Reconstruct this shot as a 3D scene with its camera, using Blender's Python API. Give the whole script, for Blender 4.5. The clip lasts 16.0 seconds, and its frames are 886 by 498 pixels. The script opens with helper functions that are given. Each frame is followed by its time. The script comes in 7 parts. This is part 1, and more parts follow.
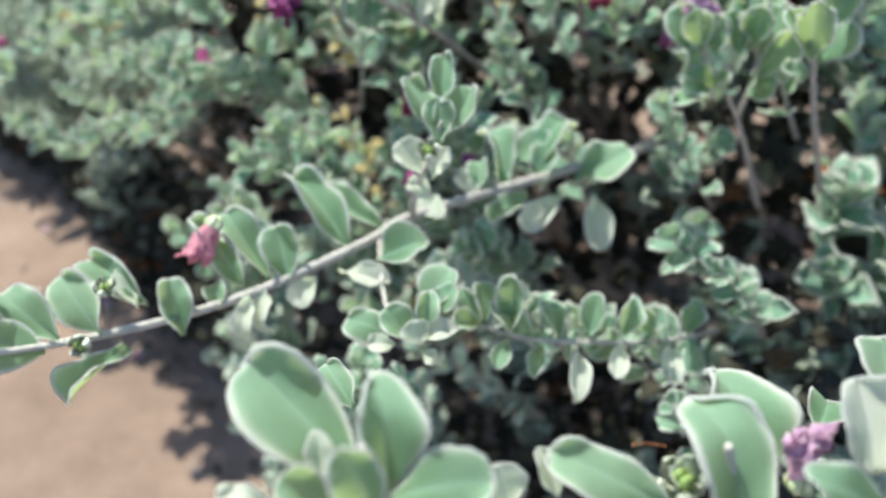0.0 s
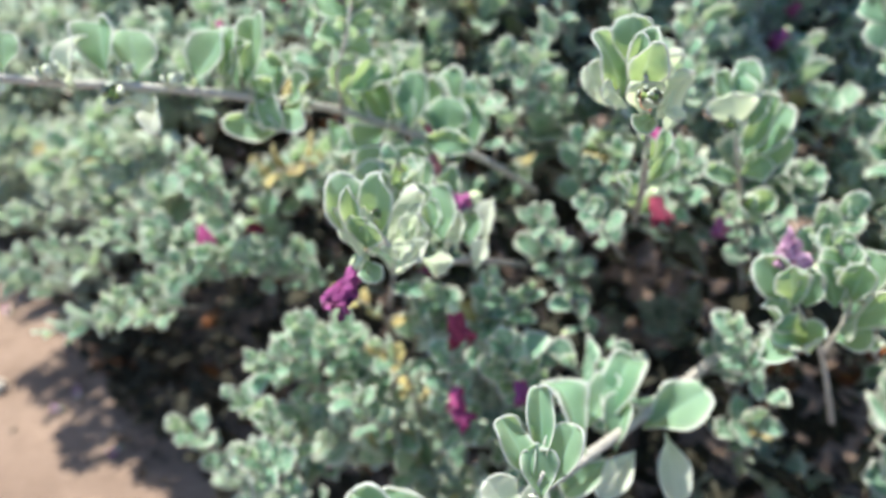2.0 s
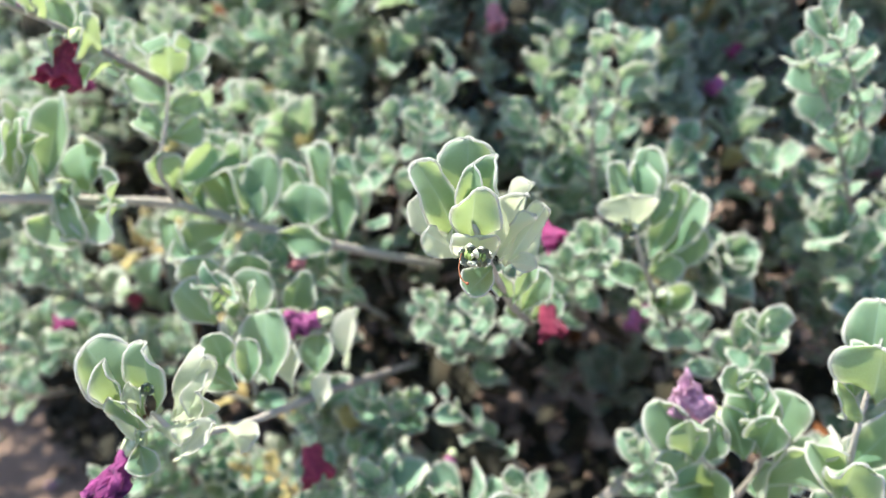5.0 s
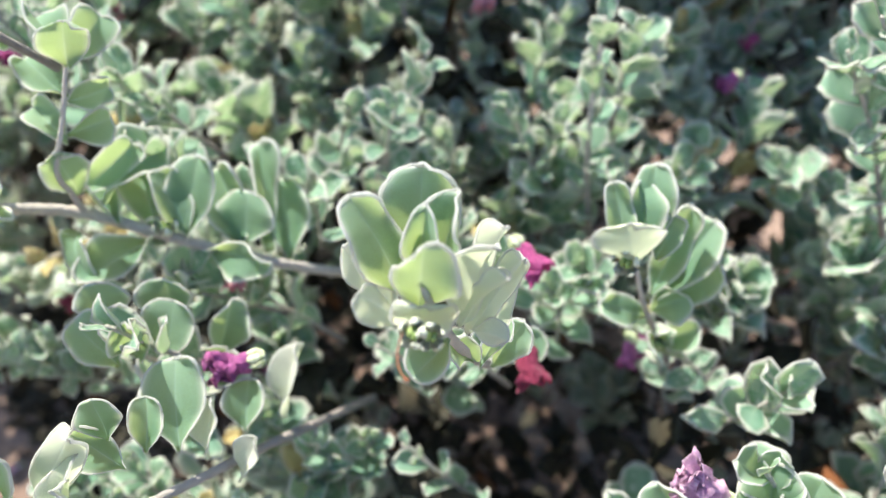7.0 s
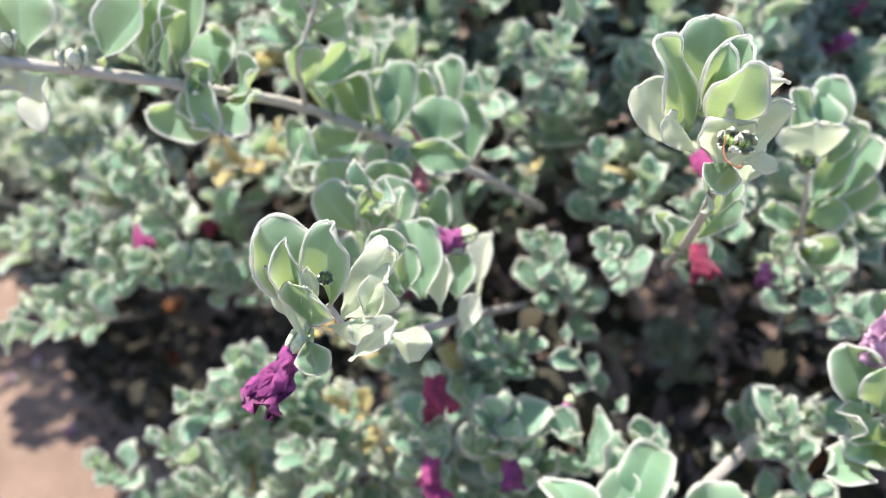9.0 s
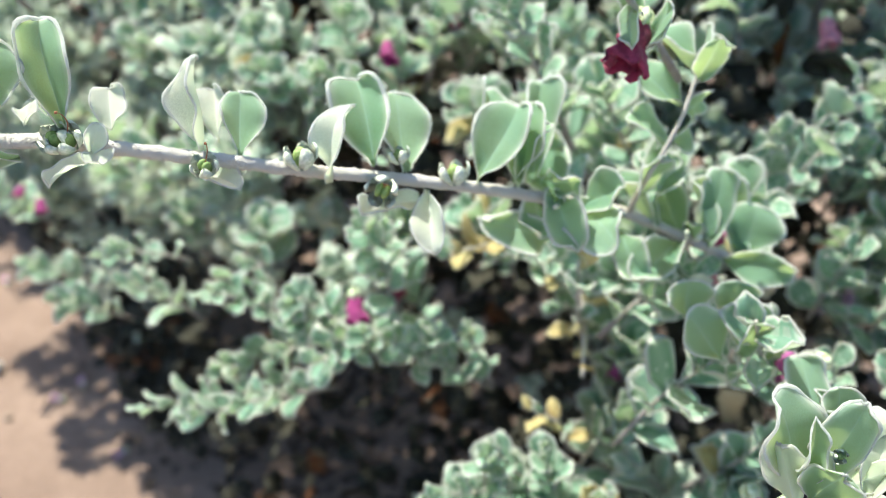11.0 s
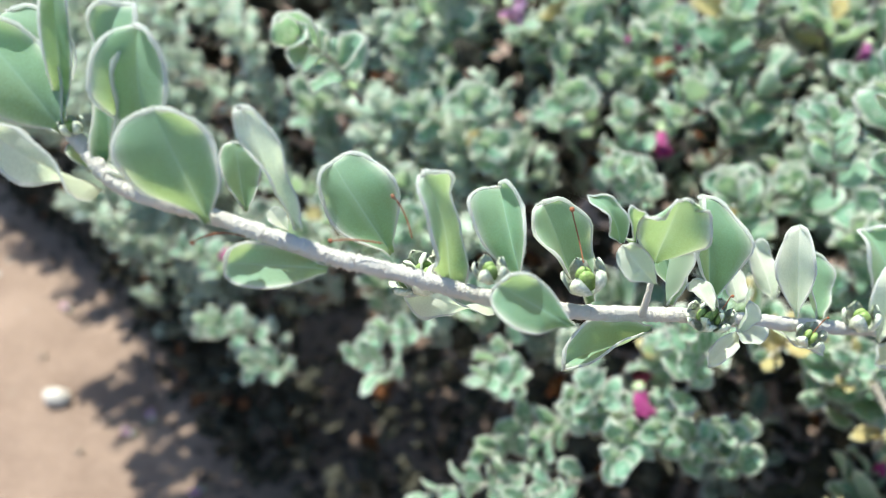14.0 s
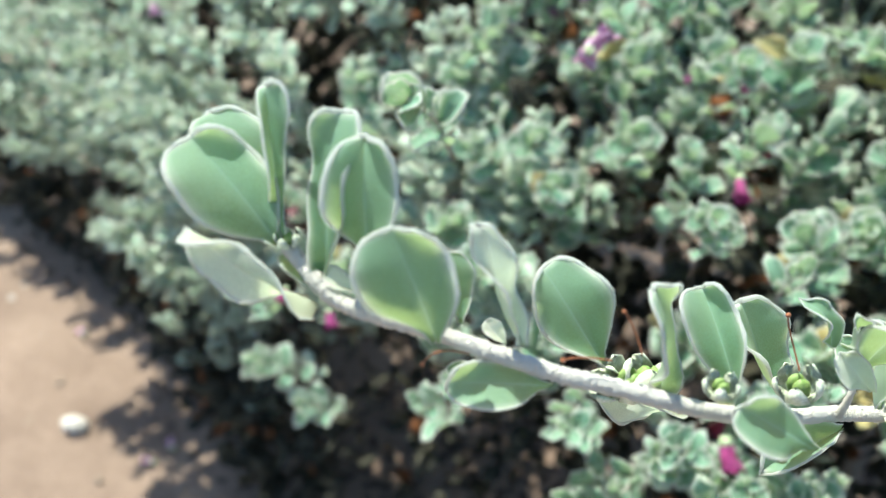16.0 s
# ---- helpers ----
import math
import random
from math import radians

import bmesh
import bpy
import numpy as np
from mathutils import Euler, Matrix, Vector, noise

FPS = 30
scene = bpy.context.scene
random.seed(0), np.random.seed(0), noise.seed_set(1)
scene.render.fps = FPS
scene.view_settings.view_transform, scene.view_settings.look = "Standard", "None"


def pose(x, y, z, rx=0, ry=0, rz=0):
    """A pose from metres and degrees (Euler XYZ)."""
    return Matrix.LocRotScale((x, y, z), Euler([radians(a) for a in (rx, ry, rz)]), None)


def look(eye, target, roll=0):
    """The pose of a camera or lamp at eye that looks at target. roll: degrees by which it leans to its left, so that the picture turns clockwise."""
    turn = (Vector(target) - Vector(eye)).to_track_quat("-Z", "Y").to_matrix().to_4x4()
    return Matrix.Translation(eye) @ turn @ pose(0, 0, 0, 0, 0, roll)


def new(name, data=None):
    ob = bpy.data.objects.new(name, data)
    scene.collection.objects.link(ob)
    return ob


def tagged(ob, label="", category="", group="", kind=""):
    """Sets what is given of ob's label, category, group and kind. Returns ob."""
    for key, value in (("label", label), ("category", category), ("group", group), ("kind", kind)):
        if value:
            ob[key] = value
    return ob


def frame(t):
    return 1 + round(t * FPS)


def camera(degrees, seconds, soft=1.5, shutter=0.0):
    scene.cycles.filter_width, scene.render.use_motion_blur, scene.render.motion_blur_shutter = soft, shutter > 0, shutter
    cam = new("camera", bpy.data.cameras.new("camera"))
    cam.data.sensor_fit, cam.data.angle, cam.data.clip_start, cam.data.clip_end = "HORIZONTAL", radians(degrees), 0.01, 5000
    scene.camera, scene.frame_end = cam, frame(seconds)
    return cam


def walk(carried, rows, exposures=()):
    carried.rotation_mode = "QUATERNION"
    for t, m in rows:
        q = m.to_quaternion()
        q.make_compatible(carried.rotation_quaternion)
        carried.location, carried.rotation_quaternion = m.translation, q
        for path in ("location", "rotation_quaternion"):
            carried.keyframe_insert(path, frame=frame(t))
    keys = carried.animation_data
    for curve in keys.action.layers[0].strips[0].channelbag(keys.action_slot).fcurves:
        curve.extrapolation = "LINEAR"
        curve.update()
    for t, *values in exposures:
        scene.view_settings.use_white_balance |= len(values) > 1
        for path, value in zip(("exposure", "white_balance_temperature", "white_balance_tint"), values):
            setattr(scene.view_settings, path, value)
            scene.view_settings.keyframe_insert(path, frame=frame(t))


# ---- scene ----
cam = camera(60.87, 16.0, 0.8)
PATH = [
    (0, pose(0.05738, -0.02751, 0.95808, 53.396, 2.166, 3.462)),
    (0.5, pose(0.03281, -0.02367, 0.95339, 53.421, 2.025, 3.577)),
    (1, pose(0.01116, 0.00220, 0.96935, 53.211, 1.648, 2.559)),
    (1.5, pose(0.00430, 0.03740, 1.00713, 54.067, 1.677, 0.589)),
    (2, pose(0.01140, 0.07287, 1.02848, 54.206, 1.979, 0.002)),
    (2.5, pose(-0.00172, 0.09314, 1.04909, 54.507, 1.891, -0.746)),
    (3, pose(-0.00575, 0.08782, 1.04717, 54.693, 1.856, -0.849)),
    (3.5, pose(0.01233, 0.10928, 1.05258, 55.093, 2.447, -1.876)),
    (4, pose(0.05284, 0.13387, 1.04731, 54.053, 1.490, -1.216)),
    (4.2, pose(0.06625, 0.13633, 1.04633, 53.863, 2.287, -1.358)),
    (6.3, pose(0.07121, 0.19025, 1.02524, 51.918, 0.608, -0.479)),
    (6.5, pose(0.07366, 0.19498, 1.02493, 52.034, 0.625, -0.710)),
    (7, pose(0.07896, 0.20575, 1.02107, 51.226, 0.001, -0.534)),
    (7.5, pose(0.07328, 0.20701, 1.01785, 50.538, -0.084, -0.851)),
    (8, pose(0.06430, 0.18373, 1.02501, 51.491, -0.303, -0.436)),
    (8.5, pose(0.04723, 0.16565, 1.02213, 51.678, -0.678, 0.931)),
    (9, pose(0.01326, 0.15661, 1.00466, 51.829, -1.248, 1.603)),
    (9.5, pose(-0.03032, 0.14731, 1.00102, 51.284, -1.598, 3.146)),
    (10, pose(-0.07483, 0.15930, 1.00417, 51.480, -2.155, 3.031)),
    (10.2, pose(-0.08184, 0.16821, 1.01004, 51.679, -2.433, 2.492)),
    (12.3, pose(-0.18755, 0.19304, 1.03603, 53.553, -4.653, 2.675)),
    (12.5, pose(-0.19625, 0.19475, 1.04091, 53.601, -4.738, 3.051)),
    (13, pose(-0.22655, 0.19811, 1.03861, 53.768, -5.067, 2.814)),
    (13.5, pose(-0.25505, 0.19690, 1.03862, 53.565, -5.337, 2.445)),
    (14, pose(-0.28238, 0.20324, 1.03996, 53.942, -5.764, 1.963)),
    (14.5, pose(-0.31132, 0.20698, 1.04235, 54.742, -5.558, 2.500)),
    (15, pose(-0.32824, 0.22144, 1.03774, 54.837, -5.891, 2.041)),
    (15.5, pose(-0.34583, 0.22979, 1.04004, 54.979, -5.971, 2.037)),
    (16, pose(-0.32879, 0.21888, 1.04711, 55.046, -5.908, 1.733)),
]
walk(cam, PATH, [(0, 0.97, 5880, 6), (1.2, 1.06, 5900, 7), (3, 1.37, 6150, 11), (7, 1.32, 6200, 14), (8.5, 1.32, 6150, 20), (10, 1.33, 6150, 9), (12.5, 1.23, 5880, 7), (14, 1.18, 5870, 4), (16, 1.17, 5880, 0)])
cam.data.dof.use_dof = True
cam.data.dof.focus_distance = 0.182
cam.data.dof.aperture_fstop = 9.8

# ---- light ----
world = bpy.data.worlds.new("sky")
scene.world = world
world.use_nodes = True
SUN_AZ, SUN_EL = radians(-49), radians(61)   # clockwise from +y, above the horizon
wn = world.node_tree.nodes
sky = wn.new("ShaderNodeTexSky")
sky.sky_type, sky.sun_disc = "NISHITA", False
sky.sun_elevation, sky.sun_rotation = SUN_EL, SUN_AZ
world.node_tree.links.new(sky.outputs[0], wn["Background"].inputs[0])
wn["Background"].inputs[1].default_value = 0.10
sun_data = bpy.data.lights.new("sun", "SUN")
sun_data.energy, sun_data.angle, sun_data.color = 4.7, radians(0.53), (1.0, 0.90, 0.735)
sun_way = Vector((math.sin(SUN_AZ) * math.cos(SUN_EL), math.cos(SUN_AZ) * math.cos(SUN_EL), math.sin(SUN_EL)))
sun = new("sun", sun_data)
sun.matrix_world = look(sun_way * 5, (0, 0, 0))


# ---- materials ----
def nodes_of(name):
    m = bpy.data.materials.new(name)
    m.use_nodes = True
    t = m.node_tree
    return m, t.nodes, t.links, t.nodes["Principled BSDF"], t.nodes["Material Output"]


def ramp(n, stops):
    r = n.new("ShaderNodeValToRGB")
    e = r.color_ramp.elements
    while len(e) < len(stops):
        e.new(0.5)
    for el, (p, c) in zip(e, stops):
        el.position, el.color = p, (*c, 1)
    return r


def mixed(n, l, fac, a, b, blend="MIX"):
    m = n.new("ShaderNodeMix")
    m.data_type, m.blend_type = "RGBA", blend
    for sock, v in ((0, fac), (6, a), (7, b)):
        if isinstance(v, (int, float)):
            m.inputs[sock].default_value = v
        elif isinstance(v, tuple):
            m.inputs[sock].default_value = (*v, 1)
        else:
            l.new(v, m.inputs[sock])
    return m.outputs[2]


def noise_of(n, l, scale, detail=3, rough=0.6, where="Object"):
    co, x = n.new("ShaderNodeTexCoord"), n.new("ShaderNodeTexNoise")
    l.new(co.outputs[where], x.inputs["Vector"])
    x.inputs["Scale"].default_value, x.inputs["Detail"].default_value, x.inputs["Roughness"].default_value = scale, detail, rough
    return x.outputs["Fac"]


def bumped(n, l, p, height, strength, dist):
    b = n.new("ShaderNodeBump")
    b.inputs["Strength"].default_value, b.inputs["Distance"].default_value = strength, dist
    l.new(height, b.inputs["Height"])
    l.new(b.outputs[0], p.inputs["Normal"])
    return b


def leaf_material(name, dark, light, rim, glow, through_part, island=False, under=(0.58, 0.65, 0.58), sheen=0.08):
    """Felted leaf: grey-green blade, paler midrib and woolly white margin, light shining through."""
    m, n, l, p, out = nodes_of(name)
    if island:
        rnd = n.new("ShaderNodeNewGeometry").outputs["Random Per Island"]
    else:
        rnd = n.new("ShaderNodeObjectInfo").outputs["Random"]
    tone = ramp(n, [(0, dark), (1, light)])
    l.new(rnd, tone.inputs[0])
    blotch = ramp(n, [(0.35, (0.80, 0.84, 0.78)), (0.7, (1.08, 1.06, 1.02))])
    l.new(noise_of(n, l, 3.0 if not island else 130.0, 3), blotch.inputs[0])
    col = mixed(n, l, 0.6, tone.outputs[0], blotch.outputs[0], "MULTIPLY")
    felt = ramp(n, [(0.36, (0.66, 0.70, 0.66)), (0.64, (1.28, 1.26, 1.24))])
    fine = noise_of(n, l, 60.0 if not island else 2600.0, 2, 0.7)
    l.new(fine, felt.inputs[0])
    col = mixed(n, l, 0.85, col, felt.outputs[0], "MULTIPLY")
    if not island:
        # the blade is paler towards the tip
        co_, xyz, way = n.new("ShaderNodeTexCoord"), n.new("ShaderNodeSeparateXYZ"), n.new("ShaderNodeMapRange")
        l.new(co_.outputs["Object"], xyz.inputs[0])
        l.new(xyz.outputs["Y"], way.inputs["Value"])
        way.inputs["From Min"].default_value, way.inputs["From Max"].default_value, way.inputs["To Max"].default_value = 0.35, 1.0, 0.6
        col = mixed(n, l, way.outputs[0], col, tuple(min(0.75, c * 1.45) for c in light))
    a = n.new("ShaderNodeAttribute")
    a.attribute_name = "edge"
    sep = n.new("ShaderNodeSeparateColor")
    l.new(a.outputs["Color"], sep.inputs[0])
    pow_ = n.new("ShaderNodeMath")
    pow_.operation, pow_.inputs[1].default_value = "POWER", 1.0
    l.new(sep.outputs[0], pow_.inputs[0])
    pale = n.new("ShaderNodeMath")
    pale.operation, pale.inputs[1].default_value = "MULTIPLY", 0.85
    l.new(sep.outputs[2], pale.inputs[0])
    col = mixed(n, l, pale.outputs[0], col, under)
    col = mixed(n, l, pow_.outputs[0], col, rim)
    rib = n.new("ShaderNodeMath")
    rib.operation, rib.inputs[1].default_value = "MULTIPLY", 0.85
    l.new(sep.outputs[1], rib.inputs[0])
    col = mixed(n, l, rib.outputs[0], col, tuple(min(1, c * 1.5) for c in light))
    # small dark specks of dust and scars
    spk = ramp(n, [(0.0, (1, 1, 1)), (0.045, (0, 0, 0))])
    spk.color_ramp.interpolation = "CONSTANT"
    vor, co = n.new("ShaderNodeTexVoronoi"), n.new("ShaderNodeTexCoord")
    vor.inputs["Scale"].default_value = 11.0 if not island else 520.0
    l.new(co.outputs["Object"], vor.inputs["Vector"])
    l.new(vor.outputs["Distance"], spk.inputs[0])
    col = mixed(n, l, spk.outputs[0], col, (0.10, 0.10, 0.06))
    l.new(col, p.inputs["Base Color"])
    p.inputs["Roughness"].default_value = 0.75
    p.inputs["Specular IOR Level"].default_value = 0.2 if sheen else 0.05
    p.inputs["Sheen Weight"].default_value = sheen
    p.inputs["Sheen Roughness"].default_value = 0.45
    b = bumped(n, l, p, fine, 0.35, 0.0004)
    tr, mx = n.new("ShaderNodeBsdfTranslucent"), n.new("ShaderNodeMixShader")
    shine = mixed(n, l, sep.outputs[2], mixed(n, l, rib.outputs[0], glow, (0.80, 0.86, 0.62)), (0.86, 0.90, 0.80))
    l.new(mixed(n, l, pow_.outputs[0], shine, tuple(min(1, c * 1.15) for c in rim)), tr.inputs["Color"])
    # the thin underside lets most light in, the upper skin tints it
    part_ = n.new("ShaderNodeMapRange")
    part_.inputs["To Min"].default_value, part_.inputs["To Max"].default_value = through_part, min(0.88, through_part * 1.55)
    l.new(sep.outputs[2], part_.inputs["Value"])
    l.new(part_.outputs[0], mx.inputs[0])
    l.new(p.outputs[0], mx.inputs[1])
    l.new(tr.outputs[0], mx.inputs[2])
    l.new(mx.outputs[0], out.inputs["Surface"])
    return m


LEAF = leaf_material("silver_leaf", (0.085, 0.205, 0.160), (0.215, 0.345, 0.270), (0.87, 0.88, 0.80), (0.60, 0.74, 0.29), 0.48, sheen=0.16)
LEAF_PALE = leaf_material("white_felted_leaf", (0.58, 0.65, 0.57), (0.70, 0.75, 0.67), (0.88, 0.89, 0.82), (0.84, 0.90, 0.70), 0.56, False, (0.76, 0.79, 0.70))
LEAF_MID = leaf_material("grey_felted_leaf", (0.042, 0.180, 0.145), (0.225, 0.360, 0.285), (0.84, 0.86, 0.77), (0.46, 0.66, 0.34), 0.46)
LEAF_FAR = leaf_material("silver_leaf_mass", (0.034, 0.165, 0.138), (0.250, 0.380, 0.300), (0.72, 0.75, 0.66), (0.46, 0.58, 0.38), 0.34, True)
LEAF_DRY = leaf_material("yellowing_leaf", (0.32, 0.20, 0.07), (0.46, 0.42, 0.20), (0.54, 0.50, 0.32), (0.60, 0.42, 0.12), 0.36, False, (0.44, 0.38, 0.22))


def fuzz_material():
    """The white wool of the leaf margins: scatters light forwards as well as back."""
    m, n, l, p, out = nodes_of("white_wool")
    p.inputs["Base Color"].default_value = (0.80, 0.82, 0.79, 1)
    p.inputs["Roughness"].default_value, p.inputs["Sheen Weight"].default_value = 0.9, 0.5
    bumped(n, l, p, noise_of(n, l, 90, 2, 0.7), 0.8, 0.0006)
    tr, mx = n.new("ShaderNodeBsdfTranslucent"), n.new("ShaderNodeMixShader")
    tr.inputs["Color"].default_value = (0.85, 0.87, 0.83, 1)
    mx.inputs[0].default_value = 0.7
    l.new(p.outputs[0], mx.inputs[1])
    l.new(tr.outputs[0], mx.inputs[2])
    l.new(mx.outputs[0], out.inputs["Surface"])
    return m


FUZZ = fuzz_material()


def bark_material():
    m, n, l, p, out = nodes_of("pale_bark")
    r = ramp(n, [(0.3, (0.34, 0.29, 0.24)), (0.55, (0.55, 0.50, 0.43)), (0.75, (0.72, 0.68, 0.61))])
    l.new(noise_of(n, l, 420, 4, 0.7), r.inputs[0])
    a = n.new("ShaderNodeAttribute")
    a.attribute_name = "edge"
    sep = n.new("ShaderNodeSeparateColor")
    l.new(a.outputs["Color"], sep.inputs[0])
    # woolly white towards the young tip, bare brown wood further down
    col = mixed(n, l, sep.outputs[0], r.outputs[0], (0.80, 0.77, 0.68))
    col = mixed(n, l, sep.outputs[1], col, (0.085, 0.06, 0.045))
    l.new(col, p.inputs["Base Color"])
    p.inputs["Roughness"].default_value, p.inputs["Sheen Weight"].default_value = 0.85, 0.3
    bumped(n, l, p, noise_of(n, l, 1700, 3, 0.7), 1.0, 0.0016)
    return m


def petal_material(name, dark, light):
    m, n, l, p, out = nodes_of(name)
    r = ramp(n, [(0.0, dark), (1.0, light)])
    l.new(n.new("ShaderNodeObjectInfo").outputs["Random"], r.inputs[0])
    v = ramp(n, [(0.30, (0.50, 0.36, 0.52)), (0.5, (1.0, 0.95, 1.0)), (0.68, (1.5, 1.75, 1.5))])
    l.new(noise_of(n, l, 7, 5, 0.75), v.inputs[0])
    col = mixed(n, l, 0.8, r.outputs[0], v.outputs[0], "MULTIPLY")
    l.new(col, p.inputs["Base Color"])
    p.inputs["Roughness"].default_value, p.inputs["Sheen Weight"].default_value = 0.7, 0.3
    bumped(n, l, p, noise_of(n, l, 22, 3, 0.7), 0.8, 0.0008)
    tr, mx = n.new("ShaderNodeBsdfTranslucent"), n.new("ShaderNodeMixShader")
    l.new(col, tr.inputs["Color"])
    mx.inputs[0].default_value = 0.55
    l.new(p.outputs[0], mx.inputs[1])
    l.new(tr.outputs[0], mx.inputs[2])
    l.new(mx.outputs[0], out.inputs["Surface"])
    return m


def simple(name, a, b, scale, rough, bump=0.4, dist=0.0005):
    m, n, l, p, out = nodes_of(name)
    r = ramp(n, [(0.35, a), (0.68, b)])
    l.new(noise_of(n, l, scale, 4, 0.65), r.inputs[0])
    l.new(r.outputs[0], p.inputs["Base Color"])
    p.inputs["Roughness"].default_value = rough
    bumped(n, l, p, noise_of(n, l, scale * 3, 3), bump, dist)
    return m


BARK = bark_material()
PURPLE = petal_material("purple_petal", (0.44, 0.09, 0.34), (0.62, 0.22, 0.50))
CRIMSON = petal_material("crimson_petal", (0.40, 0.05, 0.12), (0.52, 0.085, 0.18))
MAGENTA = petal_material("magenta_petal", (0.48, 0.06, 0.29), (0.60, 0.12, 0.36))
LILAC = petal_material("lilac_pink_petal", (0.76, 0.50, 0.70), (0.84, 0.60, 0.77))
ROSE = petal_material("rose_petal", (0.72, 0.34, 0.43), (0.80, 0.44, 0.51))
CALYX = simple("green_calyx", (0.36, 0.46, 0.20), (0.66, 0.70, 0.55), 9, 0.7)
WOOLLY = simple("woolly_calyx", (0.46, 0.53, 0.38), (0.74, 0.77, 0.66), 9, 0.85)
POD = simple("green_seed_pod", (0.16, 0.26, 0.06), (0.32, 0.42, 0.14), 6, 0.5)
THREAD = simple("dry_style", (0.22, 0.07, 0.03), (0.40, 0.16, 0.07), 900, 0.6)
STONE = simple("pale_pebble", (0.42, 0.38, 0.34), (0.72, 0.69, 0.64), 60, 0.8, 0.5, 0.002)
CHIP = simple("brown_gravel", (0.20, 0.15, 0.11), (0.42, 0.34, 0.27), 80, 0.9, 0.5, 0.002)
# leaf colour taken down near black, standing for the shade within the shrub
SHADE_LEAF = leaf_material("shade_dark_inner_leaf", (0.016, 0.023, 0.020), (0.046, 0.040, 0.028), (0.05, 0.052, 0.042), (0.10, 0.07, 0.03), 0.06, True, (0.035, 0.036, 0.028), 0.0)
RUST = leaf_material("rusty_withered_leaf", (0.05, 0.024, 0.012), (0.17, 0.068, 0.026), (0.20, 0.09, 0.045), (0.40, 0.14, 0.04), 0.25, True, (0.16, 0.08, 0.04), 0.0)
# dead leaves, with the shade under the shrub put into their colour
SHADE_LITTER = simple("shade_dark_dead_leaf", (0.022, 0.016, 0.011), (0.06, 0.042, 0.027), 120, 0.9)


def ground_material():
    m, n, l, p, out = nodes_of("dry_earth")
    big = ramp(n, [(0.3, (0.21, 0.150, 0.115)), (0.7, (0.38, 0.285, 0.225))])
    l.new(noise_of(n, l, 5, 5, 0.6), big.inputs[0])
    small = ramp(n, [(0.3, (0.62, 0.58, 0.55)), (0.62, (1.15, 1.12, 1.1)), (0.8, (1.5, 1.45, 1.4))])
    l.new(noise_of(n, l, 130, 6, 0.75), small.inputs[0])
    col = mixed(n, l, 0.75, big.outputs[0], small.outputs[0], "MULTIPLY")
    l.new(col, p.inputs["Base Color"])
    p.inputs["Roughness"].default_value = 0.95
    bumped(n, l, p, noise_of(n, l, 90, 6, 0.75), 0.8, 0.012)
    return m


EARTH = ground_material()

# ---- ground ----
SPAN, CELLS = 3.0, 90


def ground():
    xs = [-SPAN + 2 * SPAN * i / CELLS for i in range(CELLS + 1)]
    xs = [-900, -120, -20, -6] + xs + [6, 20, 120, 900]
    bm = bmesh.new()
    grid = []
    for y in xs:
        row = []
        for x in xs:
            near = max(abs(x), abs(y)) < SPAN
            z = 0.010 * noise.noise((x * 5, y * 5, 0)) + 0.006 * noise.noise((x * 17, y * 17, 3)) if near else 0
            row.append(bm.verts.new((x, y + 0.8, z)))
        grid.append(row)
    for a, b in zip(grid, grid[1:]):
        for i in range(len(a) - 1):
            bm.faces.new((a[i], a[i + 1], b[i + 1], b[i]))
    for f in bm.faces:
        f.smooth = True
    me = bpy.data.meshes.new("ground")
    bm.to_mesh(me)
    me.materials.append(EARTH)
    return tagged(new("ground", me), "dry pale brown bare earth path in sun", "ground", kind="structure")


ground()


# ---- meshes of the shrub's pieces ----
def outline(v, waist, blunt):
    """Half width of an obovate blade along its length, as a share of the widest."""
    stalk = 0.09 * (1 - v) ** 0.5
    k = v ** waist
    body = max(0.0, math.sin(math.pi * min(1, k))) ** (blunt * (1.25 - 0.75 * v))
    return max(stalk if v < 0.35 else 0, body)


